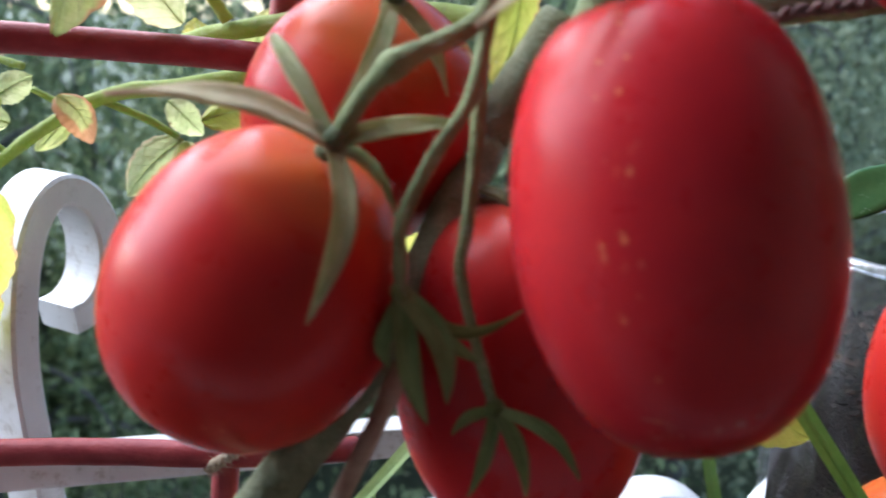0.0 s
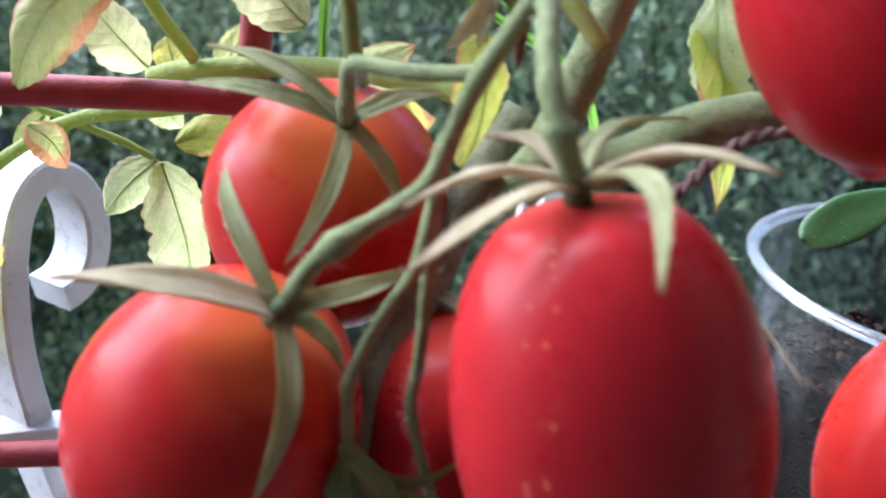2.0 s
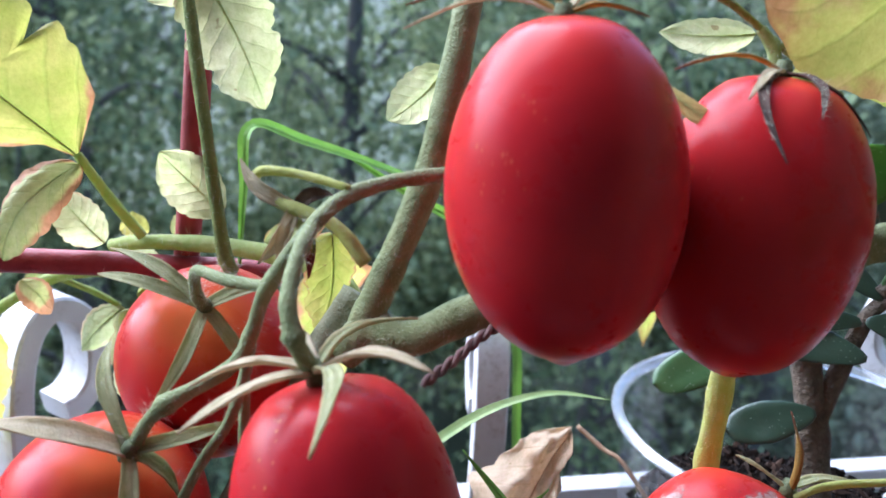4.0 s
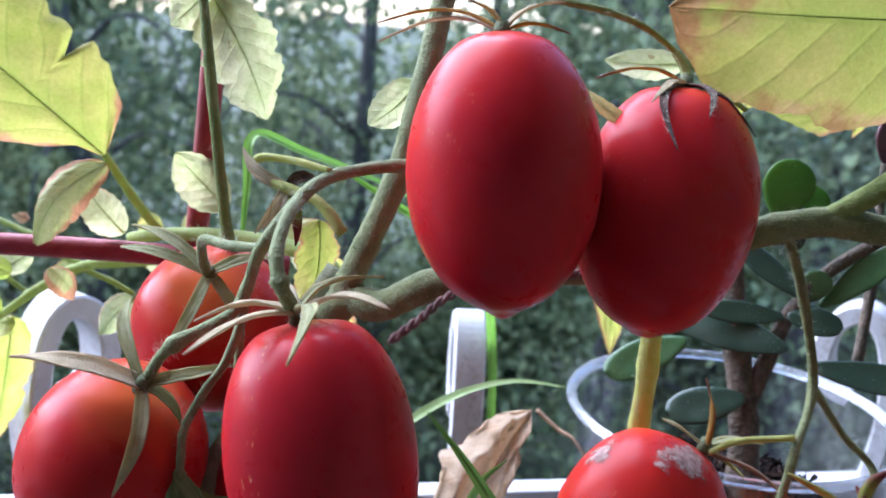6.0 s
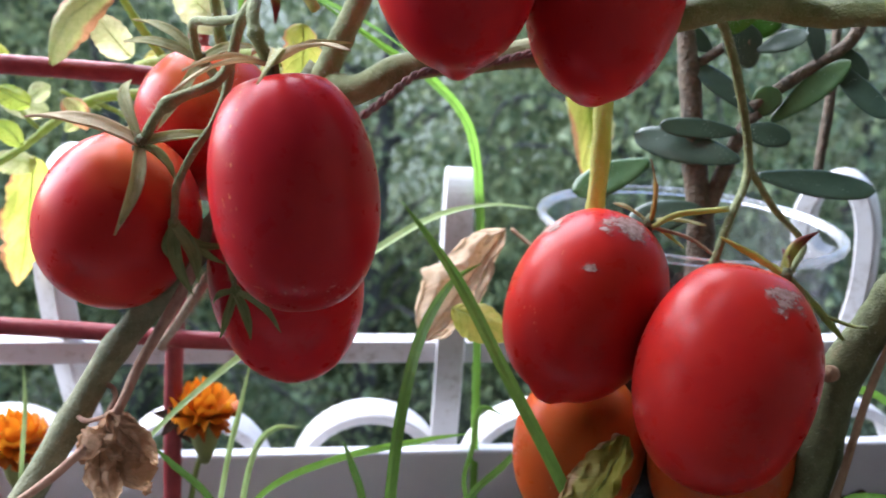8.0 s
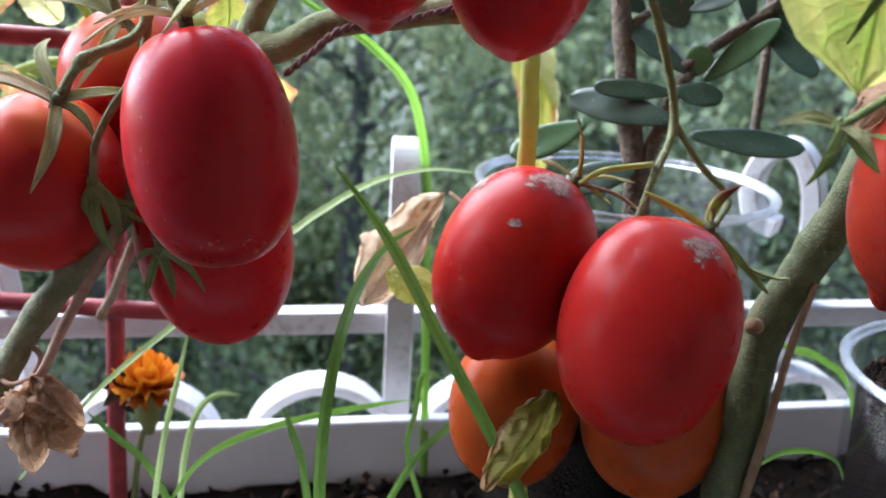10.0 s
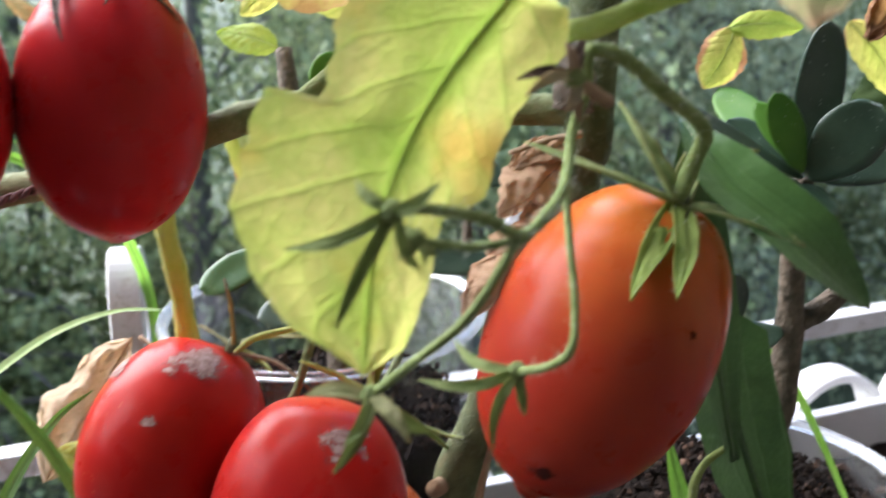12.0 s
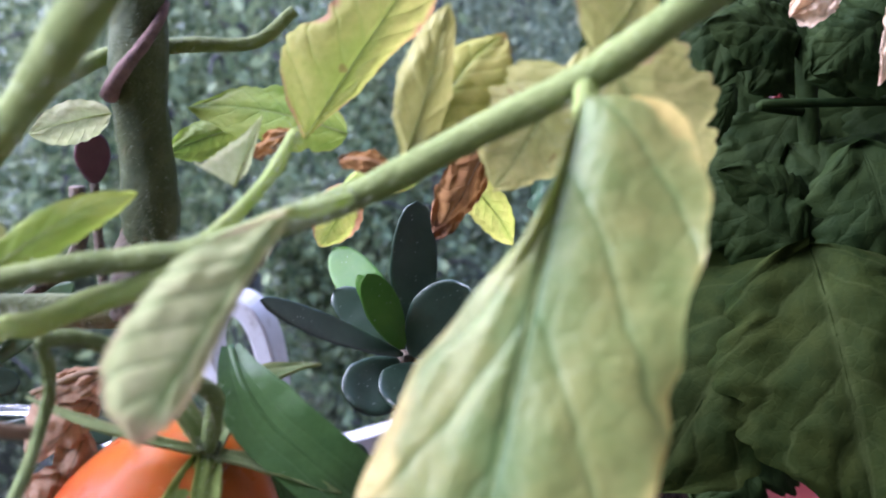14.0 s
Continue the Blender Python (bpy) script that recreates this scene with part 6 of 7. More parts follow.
blade("grass_blade", [(0.1652, 0.2237, 1.096), (0.1528, 0.222, 1.1012), (0.1484, 0.2132, 1.087), (0.144, 0.2044, 1.0727), (0.1527, 0.1991, 1.0418)], 0.0038, M_GRASSDARK, None)
blade("grass_blade", [(0.1742, 0.2109, 1.0933), (0.1609, 0.2044, 1.082), (0.148, 0.1987, 1.0733), (0.1354, 0.2031, 1.0456)], 0.0037, M_GRASSDARK, None)
blade("grass_blade", [(0.0909, 0.195, 1.1008), (0.0949, 0.1894, 1.091), (0.0982, 0.1829, 1.0819), (0.1024, 0.1789, 1.0528)], 0.0037, M_GRASSDARK, None)
blade("grass_blade", [(0.0128, 0.2061, 1.0951), (0.0232, 0.202, 1.0869), (0.037, 0.1963, 1.0755), (0.0481, 0.1969, 1.0479)], 0.0035, M_GRASSDARK, None)
blade("grass_blade", [(-0.0475, 0.2521, 1.1102), (-0.0467, 0.2467, 1.0923), (-0.0475, 0.2418, 1.0755), (-0.0524, 0.2392, 1.0286)], 0.0023, M_GRASSPALE, None)
blade("grass_blade", [(0.3172, 0.218, 1.1153), (0.3284, 0.2143, 1.1123), (0.3396, 0.2104, 1.1089), (0.3524, 0.2027, 1.0951), (0.3592, 0.1961, 1.0472)], 0.0047, M_GRASS, None)
blade("grass_blade", [(0.2619, 0.1299, 1.1014), (0.2788, 0.133, 1.1071), (0.2983, 0.1321, 1.1027), (0.3093, 0.133, 1.0807)], 0.0030, M_GRASS, None)
blade("grass_blade", [(0.2986, 0.077, 1.1921), (0.2998, 0.0721, 1.178), (0.3024, 0.0663, 1.1624), (0.3099, 0.0605, 1.1405), (0.3279, 0.0603, 1.1041)], 0.0063, M_GRASS, None)
blade("grass_blade", [(0.3471, 0.1132, 1.2062), (0.3594, 0.1035, 1.19), (0.3676, 0.0941, 1.1702), (0.374, 0.0847, 1.1487), (0.3857, 0.0824, 1.1208)], 0.0049, M_GRASS, None)

# strap leaves
blade("leaf", [(0.3482, 0.0749, 1.1251), (0.3365, 0.0785, 1.1569), (0.3265, 0.0792, 1.182), (0.3181, 0.0778, 1.2025), (0.3111, 0.0746, 1.2189), (0.3077, 0.0738, 1.2296)], 0.0249, M_STRAP, strap)
blade("leaf", [(0.3093, 0.0609, 1.1888), (0.2999, 0.058, 1.2181), (0.292, 0.0556, 1.2438), (0.2875, 0.0565, 1.2639), (0.2855, 0.058, 1.2829)], 0.0128, M_STRAP, strap)
blade("leaf", [(0.285, 0.0585, 1.2835), (0.2842, 0.0502, 1.2788), (0.2862, 0.0424, 1.2728), (0.2909, 0.0345, 1.2674), (0.2968, 0.0279, 1.2608), (0.3089, 0.0215, 1.2471)], 0.0149, M_STRAP, strap)
stem("shoot", [(0.2974, 0.0616, 1.1769), (0.2994, 0.0633, 1.1835), (0.3029, 0.0638, 1.1882), (0.3081, 0.0634, 1.1915)], 0.0013, 0.0009, M_STEMGREEN, strap)

# ---------------------------------------------------------------- tomatoes
CAL = [M_SEPALDRY, M_SEPAL, M_SEPAL, M_SEPAL, M_SEPALGREEN]
tomato("rounded ripe red tomato with orange shoulder and long dried sepals", (0.0148, 0.155, 1.203), (0.011, -0.014, 0.029), 0.060, 0.0258, M_RIPE_SHOULDER, SEP_L, (0.0245, 0.1405, 1.2305), mats=CAL, width=(0.0064, 0.0044, 0.0044, 0.0050, 0.0044), egg=0.05)
tomato("long ripe red plum tomato with yellow flecks and tan sepals", (0.0708, 0.1145, 1.2232), (-0.010, 0.012, 0.067), 0.068, 0.0238, M_RIPE_SPECK, SEP_M, (0.0640, 0.1205, 1.2570), ribs=0.075, mats=[M_SEPALDRY, M_SEPALDRY, M_SEPAL, M_SEPALDRY, M_SEPAL, M_SEPALDRY], width=0.0045, blunt=0.76, curves={2: (0.0048, 0.0, 0.0026)})
tomato("round ripe red tomato with curling grey-green sepals", (0.040, 0.190, 1.229), (0.0, -0.024, 0.024), 0.058, 0.0255, M_RIPE_SHOULDER, SEP_T, (0.040, 0.1675, 1.2535), mats=[M_SEPAL], width=0.0042)
tomato("ripe red tomato hanging half hidden behind others", (0.0681, 0.1599, 1.1820), (-0.14, -0.05, 1.0), 0.074, 0.0262, M_RIPE_CRIMSON, SEP_B, mats=[M_SEPAL, M_SEPALDRY], width=0.004)
tomato("large ripe red plum tomato with a pointed tip", (0.1145, 0.1265, 1.293), (-0.07, 0.03, 1.0), 0.072, 0.0247, M_RIPE_CRIMSON, SEP_C, (0.1115, 0.1275, 1.3268), nipple=0.0022, ribs=0.06, blunt=1.0, mats=[M_SEPALORANGE, M_SEPALDRY], width=0.003)
root_d, _ = tomato("ripe red plum tomato with withered dark calyx", (0.1615, 0.1325, 1.2835), (0.08, 0.06, 1.0), 0.068, 0.0238, M_RIPE_CRIMSON, SEP_D, (0.164, 0.135, 1.3165), nipple=0.0015, mats=[M_SEPALORANGE, M_SEPALDRY, M_SEPALBROWN, M_SEPALBROWN, M_SEPALBROWN], width=0.0026)
ax_e = (0.030, 0.030, 0.050)
root_e, _ = tomato("ripe red tomato with a grey scarred shoulder", (0.167, 0.136, 1.182), ax_e, 0.067, 0.0262, M_RIPE, SEP_E, E_HUB, nipple=0.0026, mats=[M_SEPALORANGE, M_SEPAL, M_STEMYELLOW, M_SEPAL], width=0.0036, lift=0.06)
scar(root_e, (0.167, 0.136, 1.182), ax_e, 0.067, 0.0262, (0.010, -0.006, 0.030), 0.42, M_SCAR, 4.0)
scar(root_e, (0.167, 0.136, 1.182), ax_e, 0.067, 0.0262, (-0.014, 0.006, 0.030), 0.30, M_SCAR, 9.0)
scar(root_e, (0.167, 0.136, 1.182), ax_e, 0.067, 0.0262, (-0.0075, -0.0205, 0.020), 0.16, M_SCAR, 2.2)
ax_f = (0.016, 0.020, 0.062)
root_f, _ = tomato("ripe red plum tomato with a small pale scar", (0.199, 0.0955, 1.174), ax_f, 0.070, 0.0268, M_RIPE, SEP_F, F_HUB, mats=[M_SEPALHALF, M_SEPALHALF, M_STEMYELLOW, M_SEPALGREEN, M_SEPALGREEN], width=0.0044, lift=0.06)
scar(root_f, (0.199, 0.0955, 1.174), ax_f, 0.070, 0.0268, (0.0085, -0.011, 0.030), 0.30, M_SCAR, 6.5)
tomato("unripe orange tomato hanging low behind a red one", (0.176, 0.153, 1.119), (0.1, 0.1, 1.0), 0.060, 0.0245, M_HALF)
tomato("unripe orange tomato hanging low behind the stem", (0.2205, 0.128, 1.130), (0.1, 0.05, 1.0), 0.066, 0.0262, M_HALF)
ax_o = (0.030, -0.008, 0.072)
root_o, _ = tomato("orange-red ripening plum tomato with green sepals", (0.2622, 0.0535, 1.2335), ax_o, 0.079, 0.0264, M_ORANGE, SEP_O, (0.274, 0.0431, 1.2682), nipple=0.0035, mats=[M_SEPALFRESH, M_SEPALFRESH, M_SEPALGREEN, M_SEPALGREEN, M_SEPALGREEN, M_SEPALGREEN], width=(0.0070, 0.0068, 0.0078, 0.0050, 0.0038, 0.0070), lift=0.08, egg=-0.02, blunt=1.0)
scar(root_o, (0.2622, 0.0535, 1.2335), ax_o, 0.079, 0.0264, (-0.0205, -0.0140, -0.0213), 0.11, M_SPOT, 3.3, "blemish", 1.0)
scar(root_o, (0.2622, 0.0535, 1.2335), ax_o, 0.079, 0.0264, (0.0068, -0.0257, 0.0110), 0.05, M_SPOT, 5.3, "blemish", 1.0)


def empty_calyx(hub, tips, plant, mats, width=0.0036, out=(0, -0.8, 0.3), curves=None):
    h = np.array(hub)
    c = piece("empty_calyx", *tube_data(np.array([h - np.array(out) * 0.0015, h, h + np.array(out) * 0.001]), [0.0014, 0.0020, 0.0014], 9, 0.08, RNG), M_STEMMID, plant)
    for i, s in enumerate(tips):
        wide = width[i] if isinstance(width, tuple) else width
        sepal(hub, s, c, mats[i % len(mats)], wide, 0.15, out, curve=(curves or {}).get(i))


empty_calyx((0.1995, 0.0067, 1.2833), SEP_EMPTY_A, plant_b, [M_SEPALGREEN], 0.0024)
empty_calyx((0.2036, 0.0089, 1.2778), [(0.2042, 0.0064, 1.2744), (0.2005, 0.008, 1.2754), (0.2072, 0.0089, 1.2749), (0.2022, 0.0101, 1.2799)], plant_b, [M_SEPALGREEN], 0.0016)
empty_calyx((0.1976, 0.017, 1.2488), SEP_EMPTY_B, plant_b, [M_SEPALGREEN, M_SEPAL], 0.0030)
empty_calyx((0.2253, 0.0183, 1.248), SEP_EMPTY_C, plant_b, [M_SEPALGREEN], 0.0024)
empty_calyx((0.0349, 0.1326, 1.2083), SEP_LOW_A, plant_a, [M_SEPALGREEN], (0.0050, 0.0046, 0.0024, 0.0026, 0.0036), curves={2: (-0.001, 0.0, -0.0052), 3: (0.0005, 0.0, -0.002)})
empty_calyx((0.0527, 0.1343, 1.1864), SEP_LOW_B, plant_a, [M_SEPALGREEN], (0.0024, 0.0030, 0.0036, 0.0028), curves={3: (0.0018, 0.0, 0.0016)})
empty_calyx(WITHERED_HUB, SEP_WITHERED, plant_b, [M_SEPALBROWN, M_SEPALDRY, M_DRYSTEM], 0.0022)
empty_calyx((0.018, 0.2555, 1.083), [(0.010, 0.252, 1.074), (0.024, 0.250, 1.071), (0.014, 0.249, 1.090), (0.021, 0.252, 1.093), (0.006, 0.256, 1.084)], plant_a, [M_SEPALBROWN], 0.005)
empty_calyx(DRY_HUB, SEP_DRY, plant_a, [M_SEPALDRY, M_SEPALDRY, M_SEPALHALF, M_SEPALBROWN, M_SEPALDRY], 0.0040)


# ---------------------------------------------------------------- clear cups with jade plants
def cup(label, x, y, rim_z, r_top, r_bottom, z0, fill):
    c = thing("plastic_cup", label, "cup", "clear cups in the planter")
    w = 0.0008
    prof = [(0.002, z0), (r_bottom, z0), (r_top - 0.0026, rim_z - 0.003), (r_top - 0.0026 - w, rim_z - 0.003), (r_bottom - w, z0 + w), (0.002, z0 + w)]
    v, fc = lathe(prof, 64)
    body = piece("cup_body", [(a + x, b + y, q) for a, b, q in v], fc, M_CLEAR, c)
    prof = [(r_top - 0.0028, rim_z - 0.003), (r_top - 0.001, rim_z - 0.0034), (r_top + 0.001, rim_z - 0.0026), (r_top + 0.0014, rim_z - 0.0012), (r_top + 0.0008, rim_z), (r_top - 0.0008, rim_z + 0.0004), (r_top - 0.0022, rim_z - 0.0004), (r_top - 0.0028, rim_z - 0.0018), (r_top - 0.0028, rim_z - 0.003)]
    v, fc = lathe(prof, 64)
    rim = piece("rim", [(a + x, b + y, q) for a, b, q in v], fc, M_CLEARRIM, c, "thick rolled translucent rim")
    body.visible_shadow = False
    rim.visible_shadow = False
    f = (fill - z0) / (rim_z - z0)
    rs = r_bottom + (r_top - 0.004 - r_bottom) * f - 0.0022
    sp = [(r_bottom - 0.003, z0 + 0.002), (rs, fill), (rs * 0.85, fill + 0.004), (rs * 0.6, fill + 0.009), (rs * 0.3, fill + 0.012), (rs * 0.02, fill + 0.011)]
    v, fc = lathe(sp, 40)
    s = piece("cup_soil", [(a + x, b + y, q + (0.005 * noise.noise(Vector((a * 90, b * 90, q * 60))) + 0.003 * noise.noise(Vector((a * 260, b * 260, 1)))) * (q > fill - 0.001)) for a, b, q in v], fc, M_SOIL)
    tagged(s, "dark coarse potting soil inside a clear cup", "soil", kind="stuff")
    cv, cf = [], []
    for _ in range(6000):
        a, d = RNG.uniform(0, 2 * math.pi), rs * math.sqrt(RNG.uniform(0, 0.95))
        top = fill + 0.012 * (1 - (d / rs) ** 2) + 0.005 * noise.noise(Vector((d * math.cos(a) * 90, d * math.sin(a) * 90, 4)))
        add_clod(cv, cf, (x + d * math.cos(a), y + d * math.sin(a), top + RNG.uniform(-0.001, 0.004)), 0.0005 + 0.0017 * RNG.uniform(0, 1) ** 3, RNG)
    piece("clods", cv, cf, M_CLOD, s, smooth=False, kind="stuff")
    return c


cup("tall clear plastic cup with soil and a jade plant", 0.2275, 0.198, 1.1965, 0.0598, 0.048, 0.990, 1.152)
cup("clear plastic cup filled with dark soil", 0.345, 0.102, 1.149, 0.0600, 0.049, 0.990, 1.135)


def jade_leaf(parent, base, tip, width, mat, normal, thick=0.2):
    b, t = np.array(base), np.array(tip)
    ax = t - b
    ln = np.linalg.norm(ax)
    ax /= ln
    n = np.array(normal) - ax * np.dot(normal, ax)
    n /= np.linalg.norm(n)
    lat = np.cross(ax, n)
    nu, nv = 20, 24
    bend = RNG.uniform(-0.06, 0.10)
    seed = RNG.uniform(0, 30)
    flat = 0.85 * thick
    v, fc = [], []
    for j in range(nv + 1):
        s = j / nv
        w = 0.5 * width * (max(0.0, 1 - abs(2 * s ** 1.12 - 1) ** 2.3) ** 0.5 * (0.50 + 0.50 * min(1.0, 1.9 * s) ** 0.8) + 0.15 * (1 - s) ** 2)
        dish = 0.10 * width * math.sin(math.pi * s)
        for i in range(nu):
            a = 2 * math.pi * i / nu
            ca, sa = math.cos(a), math.sin(a)
            across = math.copysign(abs(ca) ** 0.85, ca)
            body = flat * width * 0.5 * (0.35 + 0.65 * math.sin(math.pi * min(1, s * 0.9 + 0.08)))
            lump = 0.03 * width * noise.noise(Vector((ca + seed, s * 3, sa)))
            v.append(b + ax * s * ln + lat * w * across + n * (body * sa + bend * ln * s * s + dish * across * across - 0.4 * dish + lump))
    for j in range(nv):
        for i in range(nu):
            q = (i + 1) % nu
            fc.append((j * nu + i, j * nu + q, (j + 1) * nu + q, (j + 1) * nu + i))
    fc += [tuple(range(nu))[::-1], tuple(range(nv * nu, nv * nu + nu))]
    return piece("leaf", v, fc, mat, parent)

# jade plants
jade_a = thing("jade_plant", "jade plant with brown woody stem and thick dark leaves", "jade plant", "jade plants")
jade_b = thing("jade_plant", "jade plant with glossy round leaves and a bright new shoot", "jade plant", "jade plants")
stem("stem", [(0.2322, 0.187, 1.1585), (0.2318, 0.191, 1.1788), (0.232, 0.1955, 1.1942), (0.2285, 0.2005, 1.2163), (0.2255, 0.208, 1.2468), (0.2227, 0.2127, 1.2684), (0.2218, 0.2192, 1.2899)], 0.0062, 0.0032, M_JADESTEM, jade_a, False)
stem("branch", [(0.232, 0.1955, 1.1942), (0.2401, 0.1961, 1.2221), (0.2441, 0.1943, 1.236), (0.248, 0.192, 1.2409)], 0.0035, 0.002, M_JADESTEM, jade_a, False)
stem("branch", [(0.226, 0.2104, 1.2555), (0.2371, 0.2042, 1.2653), (0.2434, 0.1984, 1.2671)], 0.002, 0.0016, M_JADESTEM, jade_a, False)
stem("branch", [(0.2448, 0.1931, 1.2428), (0.263, 0.1921, 1.2567), (0.2747, 0.1905, 1.2649), (0.2813, 0.1892, 1.2748), (0.2822, 0.1893, 1.2934)], 0.0022, 0.0026, M_JADESTEM, jade_a, False)
jade_leaf(jade_a, (0.2407, 0.1877, 1.2226), (0.2063, 0.2136, 1.227), 0.0140, M_JADE, (-0.3243, -0.811, 0.487), 0.3)
jade_leaf(jade_a, (0.2463, 0.1834, 1.2181), (0.2846, 0.1657, 1.2153), 0.0108, M_JADE, (-0.4159, -0.757, 0.504), 0.3)
jade_leaf(jade_a, (0.2147, 0.2145, 1.2165), (0.1852, 0.2197, 1.2002), 0.0141, M_JADEMID, (-0.4794, -0.7027, 0.5257), 0.3)
jade_leaf(jade_a, (0.2293, 0.1919, 1.2021), (0.2023, 0.1992, 1.1938), 0.0136, M_JADE, (-0.157, -0.7675, 0.6216), 0.3)
jade_leaf(jade_a, (0.242, 0.1937, 1.2327), (0.213, 0.2056, 1.232), 0.0085, M_JADE, (-0.3352, -0.8144, 0.4737), 0.3)
jade_leaf(jade_a, (0.2405, 0.1912, 1.2342), (0.258, 0.1835, 1.2321), 0.0098, M_JADE, (-0.3847, -0.7923, 0.4736), 0.3)
jade_leaf(jade_a, (0.2491, 0.1915, 1.2399), (0.2502, 0.1906, 1.2516), 0.0105, M_JADEMID, (-0.4637, -0.8645, 0.1938), 0.3)
jade_leaf(jade_a, (0.2524, 0.1904, 1.238), (0.2785, 0.1858, 1.2619), 0.0104, M_JADEMID, (-0.2869, -0.7112, 0.6418), 0.3)
jade_leaf(jade_a, (0.2459, 0.1923, 1.2408), (0.2258, 0.2089, 1.2574), 0.0098, M_JADE, (-0.2146, -0.74, 0.6374), 0.3)
jade_leaf(jade_a, (0.2445, 0.1975, 1.2575), (0.2369, 0.2012, 1.273), 0.0153, M_JADE, (-0.1538, -0.9531, 0.2605), 0.3)
jade_leaf(jade_a, (0.2456, 0.1971, 1.2641), (0.2626, 0.1912, 1.2712), 0.0091, M_JADE, (-0.4072, -0.6624, 0.6288), 0.3)
jade_leaf(jade_a, (0.2444, 0.2006, 1.268), (0.2475, 0.2018, 1.2809), 0.0175, M_JADEYOUNG, (-0.3598, -0.9059, 0.2236), 0.3)
jade_leaf(jade_a, (0.2726, 0.1899, 1.2616), (0.2888, 0.173, 1.242), 0.0099, M_JADE, (-0.2558, -0.8805, 0.3991), 0.3)
jade_leaf(jade_a, (0.2746, 0.1914, 1.268), (0.2837, 0.1827, 1.2543), 0.0099, M_JADE, (-0.2635, -0.9489, 0.1734), 0.3)
jade_leaf(jade_a, (0.2683, 0.1902, 1.2604), (0.267, 0.1977, 1.2779), 0.0078, M_JADE, (-0.0058, -0.9882, 0.1531), 0.3)
jade_leaf(jade_a, (0.2319, 0.1941, 1.27), (0.2358, 0.1925, 1.2905), 0.0171, M_JADEYOUNG, (-0.3137, -0.9084, 0.2764), 0.3)
jade_leaf(jade_a, (0.2337, 0.2112, 1.2624), (0.2205, 0.2137, 1.2704), 0.0090, M_JADE, (-0.0999, -0.8963, 0.432), 0.25)
jade_leaf(jade_a, (0.296, 0.2282, 1.2856), (0.2963, 0.2286, 1.3051), 0.0124, M_JADEPURPLE, (-0.0976, -0.9268, 0.3627), 0.3)
stem("branch", [(0.296, 0.2282, 1.2856), (0.295, 0.2259, 1.2701), (0.2943, 0.2212, 1.245), (0.2936, 0.2198, 1.204)], 0.0016, 0.0022, M_JADESTEM, jade_a, False)
stem("stem", [(0.3455, 0.0941, 1.1343), (0.3476, 0.0922, 1.1672), (0.3497, 0.0909, 1.1878), (0.3501, 0.0908, 1.2093), (0.3476, 0.0893, 1.2291), (0.3452, 0.0865, 1.2448), (0.3454, 0.0863, 1.2586)], 0.0056, 0.0028, M_JADESTEM, jade_b, False)
stem("branch", [(0.3503, 0.0913, 1.2109), (0.3581, 0.0868, 1.2171), (0.3655, 0.0836, 1.2264)], 0.0036, 0.003, M_JADESTEM, jade_b, False)
stem("branch", [(0.3446, 0.0967, 1.1757), (0.3417, 0.099, 1.1954), (0.3384, 0.1002, 1.2112), (0.3312, 0.1056, 1.216)], 0.0018, 0.0012, M_JADESTEM, jade_b, False)
jade_leaf(jade_b, (0.3437, 0.0855, 1.2607), (0.3351, 0.0906, 1.2831), 0.0098, M_JADEYOUNG, (-0.3798, -0.8718, 0.3093), 0.25)
jade_leaf(jade_b, (0.3457, 0.0871, 1.2617), (0.3384, 0.1016, 1.2789), 0.0073, M_JADEYOUNG, (-0.6206, -0.6827, 0.3856), 0.25)
jade_leaf(jade_b, (0.3473, 0.0879, 1.2595), (0.3503, 0.0889, 1.3023), 0.0127, M_JADE, (-0.4789, -0.8151, 0.326), 0.18)
jade_leaf(jade_b, (0.3462, 0.0848, 1.2589), (0.3563, 0.0724, 1.2807), 0.0180, M_JADE, (-0.4954, -0.7846, 0.3728), 0.3)
jade_leaf(jade_b, (0.343, 0.0843, 1.2595), (0.3019, 0.0894, 1.2791), 0.0084, M_JADE, (-0.2699, -0.5069, 0.8186), 0.3)
jade_leaf(jade_b, (0.3414, 0.0846, 1.2579), (0.3228, 0.0747, 1.2515), 0.0170, M_JADE, (-0.3735, -0.7098, 0.5972), 0.3)
jade_leaf(jade_b, (0.3462, 0.0816, 1.2565), (0.3295, 0.0662, 1.2543), 0.0145, M_JADE, (-0.2496, -0.6987, 0.6704), 0.3)
jade_leaf(jade_b, (0.347, 0.0902, 1.2589), (0.3432, 0.1267, 1.2803), 0.0136, M_JADEYOUNG, (-0.4095, -0.8014, 0.436), 0.3)
jade_leaf(jade_b, (0.3477, 0.0899, 1.2589), (0.3352, 0.1102, 1.2712), 0.0116, M_JADE, (-0.3707, -0.7161, 0.5915), 0.3)
jade_leaf(jade_b, (0.3515, 0.0852, 1.2581), (0.3773, 0.0802, 1.2669), 0.0155, M_JADE, (-0.373, -0.6859, 0.6248), 0.3)
jade_leaf(jade_b, (0.3462, 0.0898, 1.2106), (0.3131, 0.0792, 1.2139), 0.0123, M_JADE, (-0.2051, -0.5626, 0.8009), 0.3)
jade_leaf(jade_b, (0.3384, 0.1002, 1.2112), (0.3261, 0.1037, 1.2197), 0.0087, M_JADE, (-0.1975, -0.5889, 0.7837), 0.3)
jade_leaf(jade_b, (0.3384, 0.1002, 1.2112), (0.3359, 0.1007, 1.2265), 0.0078, M_JADE, (-0.2124, -0.5892, 0.7796), 0.3)

